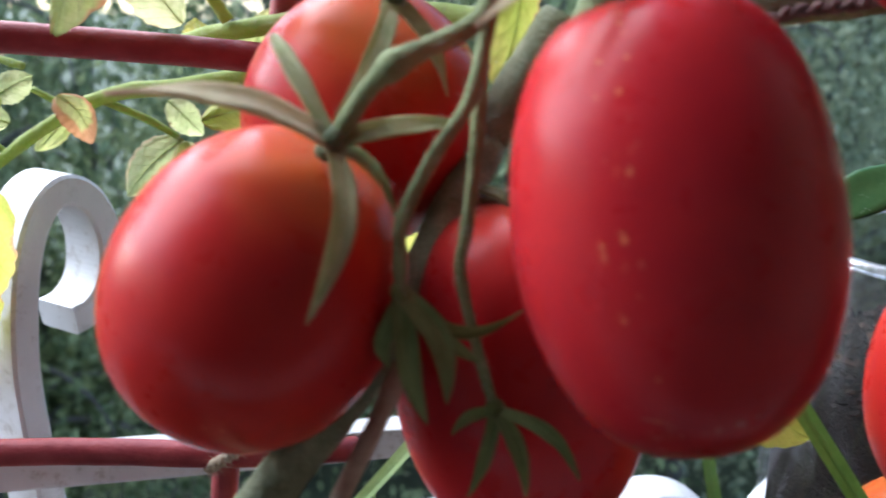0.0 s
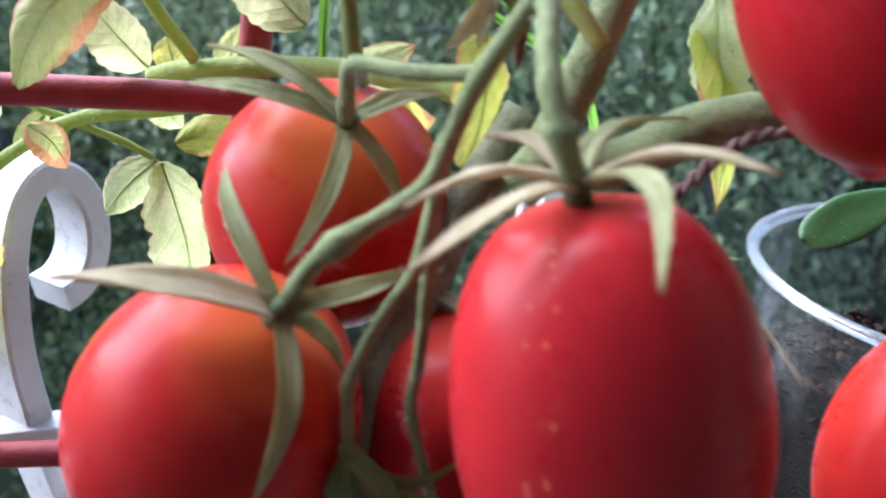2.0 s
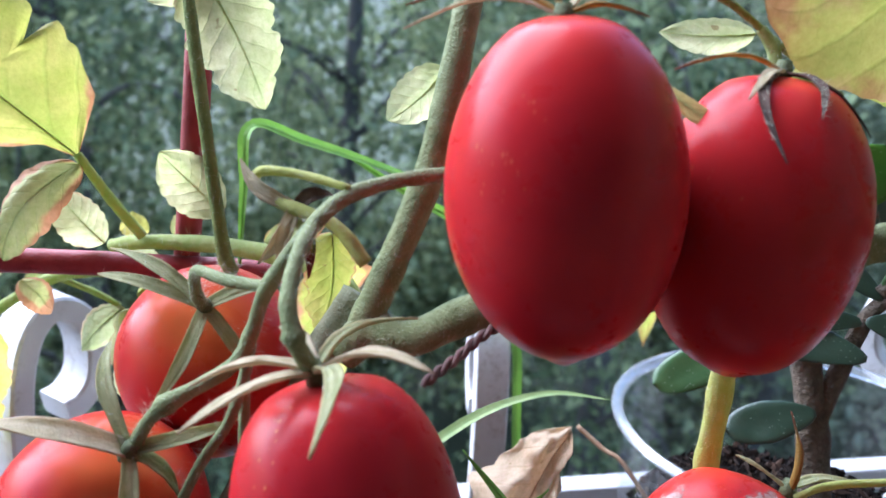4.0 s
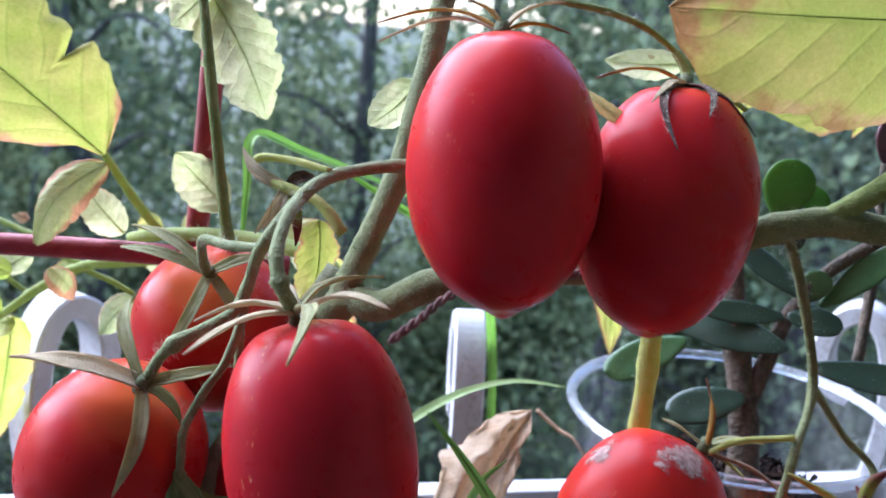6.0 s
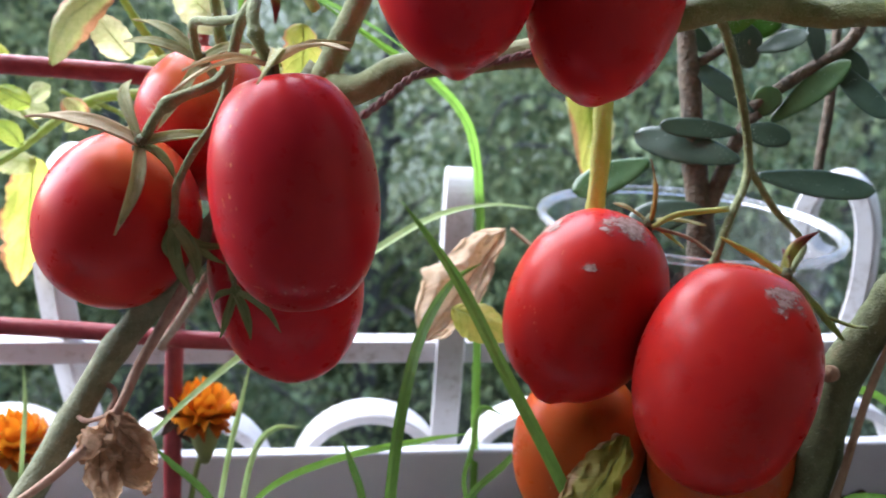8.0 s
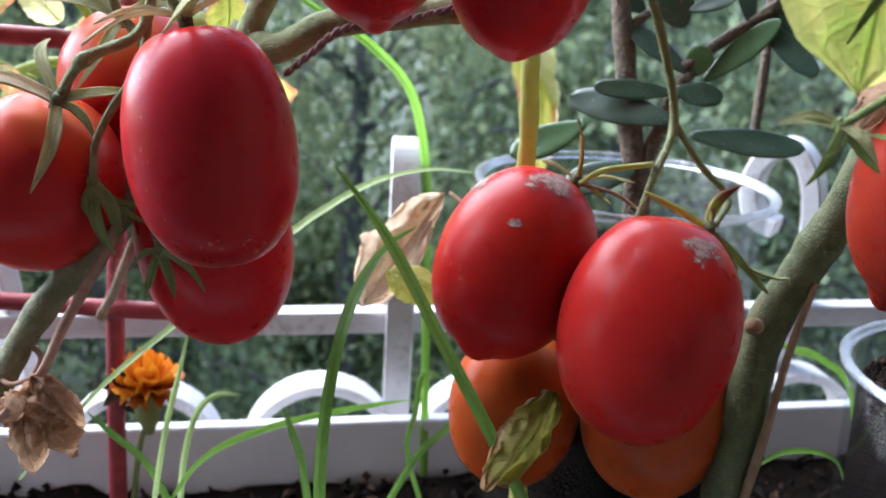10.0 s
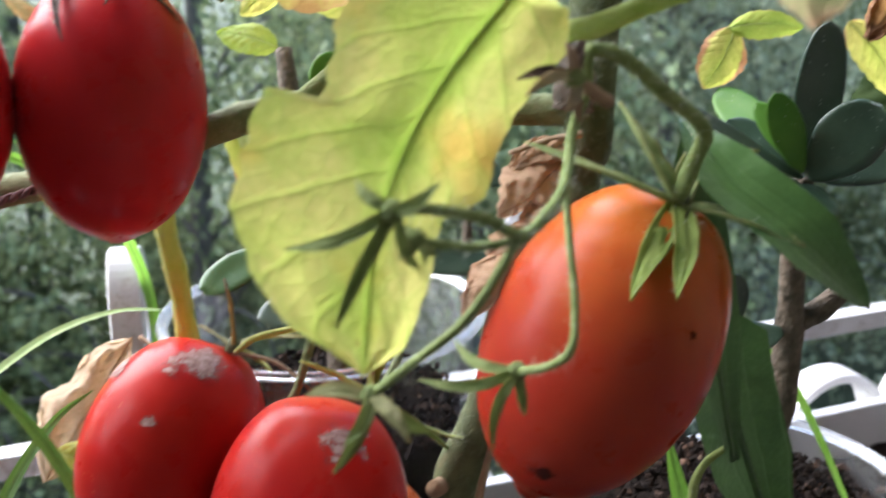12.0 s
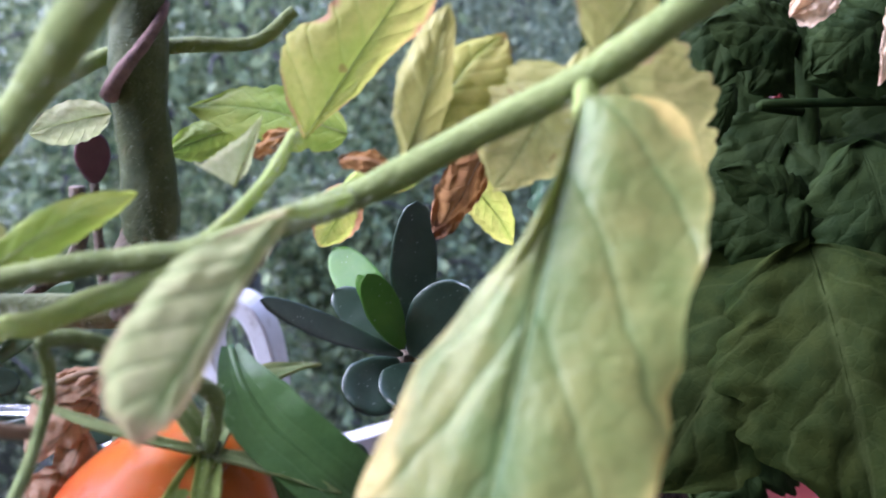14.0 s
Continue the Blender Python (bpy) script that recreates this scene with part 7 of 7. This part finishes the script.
# plant on the right, its leaf greens darkened to stand for shade
dark_plant = thing("pepper_plant", "dense potted plant with large crinkled green leaves, shade put into their colour", "potted plant")
stem("main_stem", [(0.5619, 0.0185, 1.097), (0.5379, 0.0358, 1.1723), (0.5201, 0.0576, 1.2367), (0.5045, 0.0687, 1.2746), (0.5074, 0.0816, 1.3167), (0.5142, 0.0973, 1.3741), (0.535, 0.12, 1.44), (0.56, 0.14, 1.52)], 0.0042, 0.0028, M_LEAFDEEPSHADE, dark_plant, False)
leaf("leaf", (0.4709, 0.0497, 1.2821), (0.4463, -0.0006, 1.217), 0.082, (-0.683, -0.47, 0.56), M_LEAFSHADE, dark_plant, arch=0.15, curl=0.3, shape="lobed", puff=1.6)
leaf("leaf", (0.5087, 0.0424, 1.2785), (0.5001, 0.0829, 1.307), 0.06, (-0.721, -0.461, 0.518), M_LEAFDEEPSHADE, dark_plant, arch=0.15, curl=0.3, shape="lobed", puff=1.6)
leaf("leaf", (0.4818, 0.0592, 1.2762), (0.4642, 0.0899, 1.2952), 0.036, (-0.775, -0.473, 0.42), M_LEAFDEEPSHADE, dark_plant, arch=0.15, curl=0.3, shape="lobed", puff=1.6)
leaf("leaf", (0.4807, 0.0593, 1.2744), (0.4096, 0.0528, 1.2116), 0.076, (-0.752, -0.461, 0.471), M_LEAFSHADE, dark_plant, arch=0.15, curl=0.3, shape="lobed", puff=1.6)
leaf("leaf", (0.5146, 0.1179, 1.3625), (0.4875, 0.1099, 1.3247), 0.04, (-0.747, -0.622, 0.235), M_LEAFDEEPSHADE, dark_plant, arch=0.15, curl=0.3, shape="lobed", puff=1.6)
leaf("leaf", (0.5211, 0.0601, 1.3521), (0.4994, 0.0787, 1.3291), 0.042, (-0.813, -0.528, 0.246), M_LEAFDEEPSHADE, dark_plant, arch=0.15, curl=0.3, shape="lobed", puff=1.6)
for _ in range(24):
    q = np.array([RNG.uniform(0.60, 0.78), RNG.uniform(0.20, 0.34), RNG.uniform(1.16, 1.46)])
    stem("leaf_stalk", [(0.56, 0.14, float(q[2]) - 0.03), tuple((q + [0.56, 0.14, q[2]]) / 2), tuple(q)], 0.0016, 0.001, M_LEAFDEEPSHADE, dark_plant, False)
    leaf("leaf", tuple(q), tuple(q + [RNG.uniform(-0.03, 0.03), RNG.uniform(-0.03, 0.02), RNG.uniform(-0.08, -0.05)]), 0.075, (RNG.uniform(-0.8, -0.3), -0.6, 0.35), M_LEAFDEEPSHADE, dark_plant, arch=0.2, curl=0.35, puff=1.5)
# unseen canopy, added only to shade the leaves below it
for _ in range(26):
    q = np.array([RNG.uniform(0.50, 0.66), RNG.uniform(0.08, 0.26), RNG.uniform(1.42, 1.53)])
    stem("leaf_stalk", [(0.545, 0.13, float(q[2]) - 0.02), tuple((q + [0.545, 0.13, q[2]]) / 2), tuple(q)], 0.0016, 0.001, M_LEAFDEEPSHADE, dark_plant, False)
    leaf("leaf", tuple(q), tuple(q + [RNG.uniform(-0.02, 0.05), RNG.uniform(-0.02, 0.05), RNG.uniform(-0.05, -0.02)]), 0.055, (RNG.uniform(-0.5, 0.3), RNG.uniform(-0.3, 0.5), 0.9), M_LEAFDEEPSHADE, dark_plant, arch=0.2, curl=0.4, puff=1.5)
stem("branch", [(0.5074, 0.0816, 1.3167), (0.486, 0.0845, 1.3205), (0.5202, 0.0626, 1.3221), (0.5328, 0.043, 1.3254)], 0.0018, 0.0014, M_LEAFDEEPSHADE, dark_plant, False)
leaf("leaf", (0.4947, 0.0649, 1.2809), (0.4635, 0.0799, 1.3009), 0.0247, (-0.6356, -0.6317, 0.4438), M_LEAFDEEPSHADE, dark_plant, arch=0.2, curl=0.4, shape="lobed", puff=1.6)
leaf("leaf", (0.5025, 0.0577, 1.3106), (0.4974, 0.0303, 1.2586), 0.0478, (-0.6018, -0.5443, 0.5845), M_LEAFDEEPSHADE, dark_plant, arch=0.2, curl=0.4, shape="lobed", puff=1.6)
leaf("leaf", (0.5097, 0.0895, 1.3434), (0.4757, 0.1013, 1.349), 0.0334, (-0.5498, -0.5823, 0.5988), M_LEAFDEEPSHADE, dark_plant, arch=0.2, curl=0.4, shape="lobed", puff=1.6)
leaf("leaf", (0.5146, 0.0637, 1.3502), (0.4931, 0.0714, 1.3319), 0.0281, (-0.79, -0.5906, 0.1645), M_LEAFDEEPSHADE, dark_plant, arch=0.2, curl=0.4, shape="lobed", puff=1.6)
leaf("leaf", (0.4953, 0.1049, 1.3248), (0.4773, 0.0971, 1.3047), 0.0122, (-0.0884, -0.8844, 0.4583), M_LEAFDEEPSHADE, dark_plant, arch=0.2, curl=0.4, shape="lobed", puff=1.6)
leaf("leaf", (0.5239, 0.0961, 1.3181), (0.4874, 0.0913, 1.2715), 0.0460, (-0.6434, -0.6436, 0.4145), M_LEAFDEEPSHADE, dark_plant, arch=0.2, curl=0.4, shape="lobed", puff=1.6)
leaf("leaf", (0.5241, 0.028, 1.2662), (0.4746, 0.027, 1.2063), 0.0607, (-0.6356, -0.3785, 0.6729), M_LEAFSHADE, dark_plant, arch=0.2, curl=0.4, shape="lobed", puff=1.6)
leaf("leaf", (0.5511, 0.1161, 1.3545), (0.5172, 0.1147, 1.3229), 0.0531, (-0.7765, -0.5808, 0.2445), M_LEAFDEEPSHADE, dark_plant, arch=0.2, curl=0.4, shape="lobed", puff=1.6)
leaf("leaf", (0.5532, 0.0818, 1.3672), (0.5205, 0.0764, 1.3264), 0.0527, (-0.8258, -0.5165, 0.2264), M_LEAFDEEPSHADE, dark_plant, arch=0.2, curl=0.4, shape="lobed", puff=1.6)
leaf("leaf", (0.5557, 0.0656, 1.3259), (0.5229, 0.0567, 1.2749), 0.0567, (-0.8186, -0.4615, 0.3419), M_LEAFDEEPSHADE, dark_plant, arch=0.2, curl=0.4, shape="lobed", puff=1.6)
leaf("leaf", (0.5183, 0.0997, 1.2465), (0.4841, 0.0922, 1.197), 0.0575, (-0.6783, -0.5202, 0.519), M_LEAFDEEPSHADE, dark_plant, arch=0.2, curl=0.4, shape="lobed", puff=1.6)
leaf("leaf", (0.5384, 0.1208, 1.3796), (0.5085, 0.1343, 1.3624), 0.0436, (-0.7642, -0.6232, 0.1661), M_LEAFDEEPSHADE, dark_plant, arch=0.2, curl=0.4, shape="lobed", puff=1.6)
leaf("leaf", (0.5492, 0.0426, 1.2131), (0.5154, 0.033, 1.1578), 0.0585, (-0.7234, -0.3623, 0.5878), M_LEAFDEEPSHADE, dark_plant, arch=0.2, curl=0.4, shape="lobed", puff=1.6)
leaf("leaf", (0.5792, 0.1667, 1.3383), (0.5485, 0.1572, 1.2895), 0.0621, (-0.8263, -0.5617, -0.0417), M_LEAFDEEPSHADE, dark_plant, arch=0.2, curl=0.4, shape="lobed", puff=1.6)
leaf("leaf", (0.5956, 0.1481, 1.316), (0.5584, 0.1387, 1.2554), 0.0673, (-0.8251, -0.5635, 0.0403), M_LEAFDEEPSHADE, dark_plant, arch=0.2, curl=0.4, shape="lobed", puff=1.6)
leaf("leaf", (0.5626, 0.1537, 1.2703), (0.5279, 0.1336, 1.2193), 0.0614, (-0.8358, -0.5027, 0.2207), M_LEAFDEEPSHADE, dark_plant, arch=0.2, curl=0.4, shape="lobed", puff=1.6)
leaf("leaf", (0.5593, 0.1133, 1.2199), (0.5175, 0.1129, 1.1762), 0.0690, (-0.5279, -0.5808, 0.6197), M_LEAFDEEPSHADE, dark_plant, arch=0.2, curl=0.4, shape="lobed", puff=1.6)
leaf("leaf", (0.6062, 0.1247, 1.3401), (0.569, 0.1145, 1.2772), 0.0690, (-0.7794, -0.6259, 0.0299), M_LEAFDEEPSHADE, dark_plant, arch=0.2, curl=0.4, shape="lobed", puff=1.6)
leaf("leaf", (0.5909, 0.0815, 1.2595), (0.5566, 0.0705, 1.1998), 0.0701, (-0.8416, -0.476, 0.2552), M_LEAFDEEPSHADE, dark_plant, arch=0.2, curl=0.4, shape="lobed", puff=1.6)
leaf("leaf", (0.5859, 0.1782, 1.3835), (0.566, 0.1753, 1.338), 0.0628, (-0.8261, -0.5484, -0.1296), M_LEAFDEEPSHADE, dark_plant, arch=0.2, curl=0.4, shape="lobed", puff=1.6)
leaf("leaf", (0.6052, 0.1429, 1.3901), (0.5825, 0.1384, 1.3349), 0.0648, (-0.8459, -0.4868, 0.2178), M_LEAFDEEPSHADE, dark_plant, arch=0.2, curl=0.4, shape="lobed", puff=1.6)
leaf("leaf", (0.5339, 0.0962, 1.1949), (0.4836, 0.0935, 1.1643), 0.0646, (-0.5242, -0.5374, 0.6606), M_LEAFDEEPSHADE, dark_plant, arch=0.2, curl=0.4, shape="lobed", puff=1.6)
leaf("leaf", (0.5824, 0.1133, 1.2633), (0.5482, 0.1028, 1.2047), 0.0640, (-0.7421, -0.6309, 0.2265), M_LEAFDEEPSHADE, dark_plant, arch=0.2, curl=0.4, shape="lobed", puff=1.6)
leaf("leaf", (0.4305, 0.1327, 1.3262), (0.434, 0.1003, 1.2654), 0.056, (-0.7211, -0.5974, 0.351), M_LEAFBLUE, dark_plant, arch=0.2, curl=0.4, shape="lobed", puff=4.0)
leaf("leaf", (0.4493, 0.1298, 1.2891), (0.4271, 0.1236, 1.2581), 0.0181, (-0.2643, -0.8535, 0.4491), M_LEAFDEEPSHADE, dark_plant, arch=0.12, curl=0.45, shape="lobed", puff=1.6)
leaf("withered_leaf", (0.4117, 0.0105, 1.3613), (0.4011, 0.0145, 1.353), 0.0112, (-0.7991, -0.5659, 0.203), M_DRYLEAF, dark_plant, arch=0.12, curl=0.9, shape="plain")
leaf("withered_leaf", (0.4135, -0.0024, 1.3636), (0.406, -0.0059, 1.3397), 0.0071, (-0.6255, -0.7116, 0.3199), M_DRYLEAF, dark_plant, arch=0.12, curl=0.7, shape="plain")

# red stake among the dark leaves
stake = thing("plant_stake", "thin red coated plant stake among dark leaves", "plant stake")
rod("stake_rod", [(0.5658, 0.1434, 1.3178), (0.5607, 0.1269, 1.2968), (0.5383, 0.081, 1.2485), (0.563, 0.054, 1.1646), (0.5804, 0.0432, 1.1132)], 0.0034, stake, M_REDPOT)

# red pot
POT = (0.5379, 0.0431, 1.1390)
MARI_A = (0.0292, 0.2558, 1.0795)
MARI_B = (-0.0573, 0.2643, 1.0605)

# ---------------------------------------------------------------- red pot with a label
pot = thing("flower_pot", "red plastic flower pot with a printed white label", "flower pot")
pz = POT[2]
pv, pf = lathe([(0.002, 0.90), (0.045, 0.90), (0.058, pz - 0.012), (0.062, pz - 0.012), (0.063, pz), (0.059, pz), (0.055, pz - 0.02), (0.003, pz - 0.02)], 48)
px_, py_ = POT[0] + 0.045, POT[1] + 0.05
piece("pot_body", [(a + px_, b + py_, q) for a, b, q in pv], pf, M_REDPOT, pot)
lv, lf = [], []
for j in range(2):
    for i in range(9):
        a = radians(196 + i * 7)
        lv.append((px_ + 0.0600 * math.cos(a), py_ + 0.0600 * math.sin(a), pz - 0.016 - 0.05 * j))
for i in range(8):
    lf.append((i, i + 1, i + 10, i + 9))
label_ob = piece("label", lv, lf, M_LABEL, pot, "white paper label with rows of small print")
for row in range(7):
    bv, bf = [], []
    for i in range(3 + row % 3):
        for j in range(2):
            for e in range(2):
                a = radians(199 + i * 10 + e * 7)
                bv.append((px_ + 0.0604 * math.cos(a), py_ + 0.0604 * math.sin(a), pz - 0.021 - 0.006 * row - 0.0022 * j))
        k = 4 * i
        bf.append((k, k + 1, k + 3, k + 2))
    piece("print_line", bv, bf, M_INK, label_ob)


# ---------------------------------------------------------------- marigolds
def marigold(at, size, label, red):
    m = thing("marigold", label, "flower", "marigolds in the planter")
    c = np.array(at)
    for ring, (count, reach, rise) in enumerate(((7, 0.95, -0.10), (9, 1.15, 0.45), (9, 0.98, 0.85), (7, 0.68, 1.15), (5, 0.36, 1.3))):
        for i in range(count):
            a = 2 * math.pi * (i + 0.5 * (ring % 2)) / count + RNG.uniform(-0.15, 0.15)
            d = np.array([math.cos(a), math.sin(a), 0])
            s = np.array([-math.sin(a), math.cos(a), 0])
            v, fc = [], []
            ln, w = size * reach * RNG.uniform(0.85, 1.1), size * 0.78 * RNG.uniform(0.8, 1.15)
            for j in range(5):
                q = j / 4
                for k in range(5):
                    u = k / 2 - 1
                    wv = w / 2 * (0.3 + 0.7 * q ** 0.6)
                    z = size * (0.1 + rise * q ** 1.3 + 0.17 * math.sin(u * 5 + i * 2.3) * q - 0.10 * u * u * q) - (0.10 * size * q ** 3)
                    edge = -0.14 * size * abs(math.sin(u * 3.4 + i)) if j == 4 else 0
                    v.append(c + d * (ln * q + edge) + s * u * wv + np.array([0, 0, z]))
            for j in range(4):
                for k in range(4):
                    fc.append((j * 5 + k, j * 5 + k + 1, j * 5 + k + 6, j * 5 + k + 5))
            piece("petal", v, fc, M_PETALRED if red and (ring == 0 or ring == 1 and i % 4 == 0) else M_PETAL, m)
    v, fc = tube_data(np.array([c - [0, 0, size * 1.5], c - [0, 0, size * 0.8], c - [0, 0, size * 0.1], c + [0, 0, size * 0.1]]), [size * 0.14, size * 0.40, size * 0.50, size * 0.34], 12)
    piece("flower_cup", v, fc, M_SEPALGREEN, m)
    path = smooth_path([c - [0, 0, size * 1.0], c + [-0.006, 0.004, -0.035], [c[0] - 0.014, c[1] - 0.004, 0.978]], 6)
    v, fc = tube_data(path, [0.0013] * len(path), 8)
    piece("flower_stem", v, fc, M_STEMGREEN, m)


marigold(MARI_A, 0.0145, "ruffled bright orange marigold in bloom", True)
marigold(MARI_B, 0.0145, "orange marigold with dark red inner petals", True)


# ---------------------------------------------------------------- trees outside
def tree(label, x, y, height, spread, leaves, leaf_size, mat, seed, low=0.0):
    rng = np.random.default_rng(seed)
    t = thing("tree", label, "tree", "trees outside the balcony")
    base = np.array([x, y, -3.35])
    trunk = smooth_path([base, base + [0.1, 0.05, height * 0.35], base + [rng.uniform(-0.3, 0.3), 0.1, height * 0.7], base + [rng.uniform(-0.4, 0.4), 0, height]], 6)
    v, fc = tube_data(trunk, np.linspace(0.13, 0.02, len(trunk)), 10, 0.05, rng)
    piece("trunk", v, fc, M_BARK, t)
    anchors = []
    for k in range(26):
        s = rng.uniform(0.12, 0.97)
        p = trunk[int(s * (len(trunk) - 1))]
        a = rng.uniform(0, 2 * math.pi)
        ln = spread * (1.1 - 0.6 * s) * rng.uniform(0.6, 1.1)
        e = p + [ln * math.cos(a), ln * math.sin(a) * 0.8, ln * rng.uniform(0.0, 0.5)]
        limb = smooth_path([p, (p + e) / 2 + [0, 0, 0.25], e, e + [0.15 * math.cos(a), 0.15 * math.sin(a), -0.5]], 4)
        v, fc = tube_data(limb, np.linspace(0.026, 0.004, len(limb)), 6)
        piece("limb", v, fc, M_BARK, t)
        anchors += list(limb[3:])
    anchors = np.array(anchors)
    n = leaves
    at = anchors[rng.integers(0, len(anchors), n)]
    strand = rng.integers(0, 400, n)
    off = rng.normal(0, 1, (400, 3)) * [0.40, 0.40, 0.32]
    at = at + off[strand] + rng.normal(0, 1, (n, 3)) * [0.09, 0.09, 0.16] - np.abs(rng.normal(0, 0.40, n))[:, None] * [0, 0, 1]
    a, b = rng.normal(0, 1, (n, 3)), rng.normal(0, 1, (n, 3))
    a[:, 2] -= 0.8
    a /= np.linalg.norm(a, axis=1)[:, None]
    b -= a * (a * b).sum(1)[:, None]
    b /= np.linalg.norm(b, axis=1)[:, None]
    sz = leaf_size * rng.uniform(0.6, 1.25, n)[:, None]
    c = np.cross(a, b)
    verts = np.stack([at - a * sz * 0.55, at + b * sz * 0.36 + c * sz * 0.08, at + a * sz * 0.65, at - b * sz * 0.36 + c * sz * 0.08], 1).reshape(-1, 3)
    faces = np.arange(4 * n).reshape(-1, 4).tolist()
    piece("crown", verts, faces, mat, t, smooth=False, kind="stuff")


k = 0
for tx in (-5.2, -3.2, -1.3, 0.6, 2.4, 4.4, 6.4, 8.6, 10.8):
    k += 1
    tree("pale silvery willow tree" if tx > 4 else "leafy birch tree with drooping twigs", tx, 6.6 + 0.9 * math.sin(k * 2.1), 6.2 + 0.8 * math.cos(k * 1.7), 1.7, 9000, 0.078, M_PALELEAF if tx > 4 else M_BIRCHLEAF, 100 + k)
for tx in (-8.0, -4.5, -1.0, 2.5, 6.0, 9.5, 13.0, 17.0):
    k += 1
    tree("distant leafy tree behind the birches", tx, 11.5 + math.sin(k * 1.3), 10.5 + math.cos(k), 2.6, 14000, 0.15, M_FARLEAF, 200 + k)


def bush(x, y, height, spread, leaves, seed):
    rng = np.random.default_rng(seed)
    t = thing("bush", "dense dark green leafy bush under the trees", "bush", "bushes under the trees")
    base = np.array([x, y, -3.35])
    tips = []
    for _ in range(16):
        a, out = rng.uniform(0, 2 * math.pi), spread * rng.uniform(0.25, 1.0)
        e = base + [out * math.cos(a), out * math.sin(a), height * rng.uniform(0.55, 1.0)]
        twig = smooth_path([base, base * 0.45 + e * 0.55 + [0, 0, 0.2], e], 6)
        v, fc = tube_data(twig, np.linspace(0.022, 0.004, len(twig)), 6)
        piece("stem", v, fc, M_BARK, t)
        tips += list(twig[3:])
    tips = np.array(tips)
    clump = tips[rng.integers(0, len(tips), 320)] + rng.normal(0, 1, (320, 3)) * [0.30, 0.30, 0.28]
    at = clump[rng.integers(0, 320, leaves)] + rng.normal(0, 1, (leaves, 3)) * 0.09
    a, b = rng.normal(0, 1, (leaves, 3)), rng.normal(0, 1, (leaves, 3))
    a[:, 2] -= 0.5
    a /= np.linalg.norm(a, axis=1)[:, None]
    b -= a * (a * b).sum(1)[:, None]
    b /= np.linalg.norm(b, axis=1)[:, None]
    sz = rng.uniform(0.06, 0.12, leaves)[:, None]
    c = np.cross(a, b)
    verts = np.stack([at - a * sz * 0.55, at + b * sz * 0.34 + c * sz * 0.08, at + a * sz * 0.65, at - b * sz * 0.34 + c * sz * 0.08], 1).reshape(-1, 3)
    piece("crown", verts, np.arange(4 * leaves).reshape(-1, 4).tolist(), M_BUSHLEAF, t, smooth=False, kind="stuff")


for k in range(9):
    bush(-4.6 + 1.75 * k, 8.4 + 0.5 * math.sin(k * 2.3), 3.2 + 0.7 * math.sin(k * 1.7), 1.15, 6500, 400 + k)
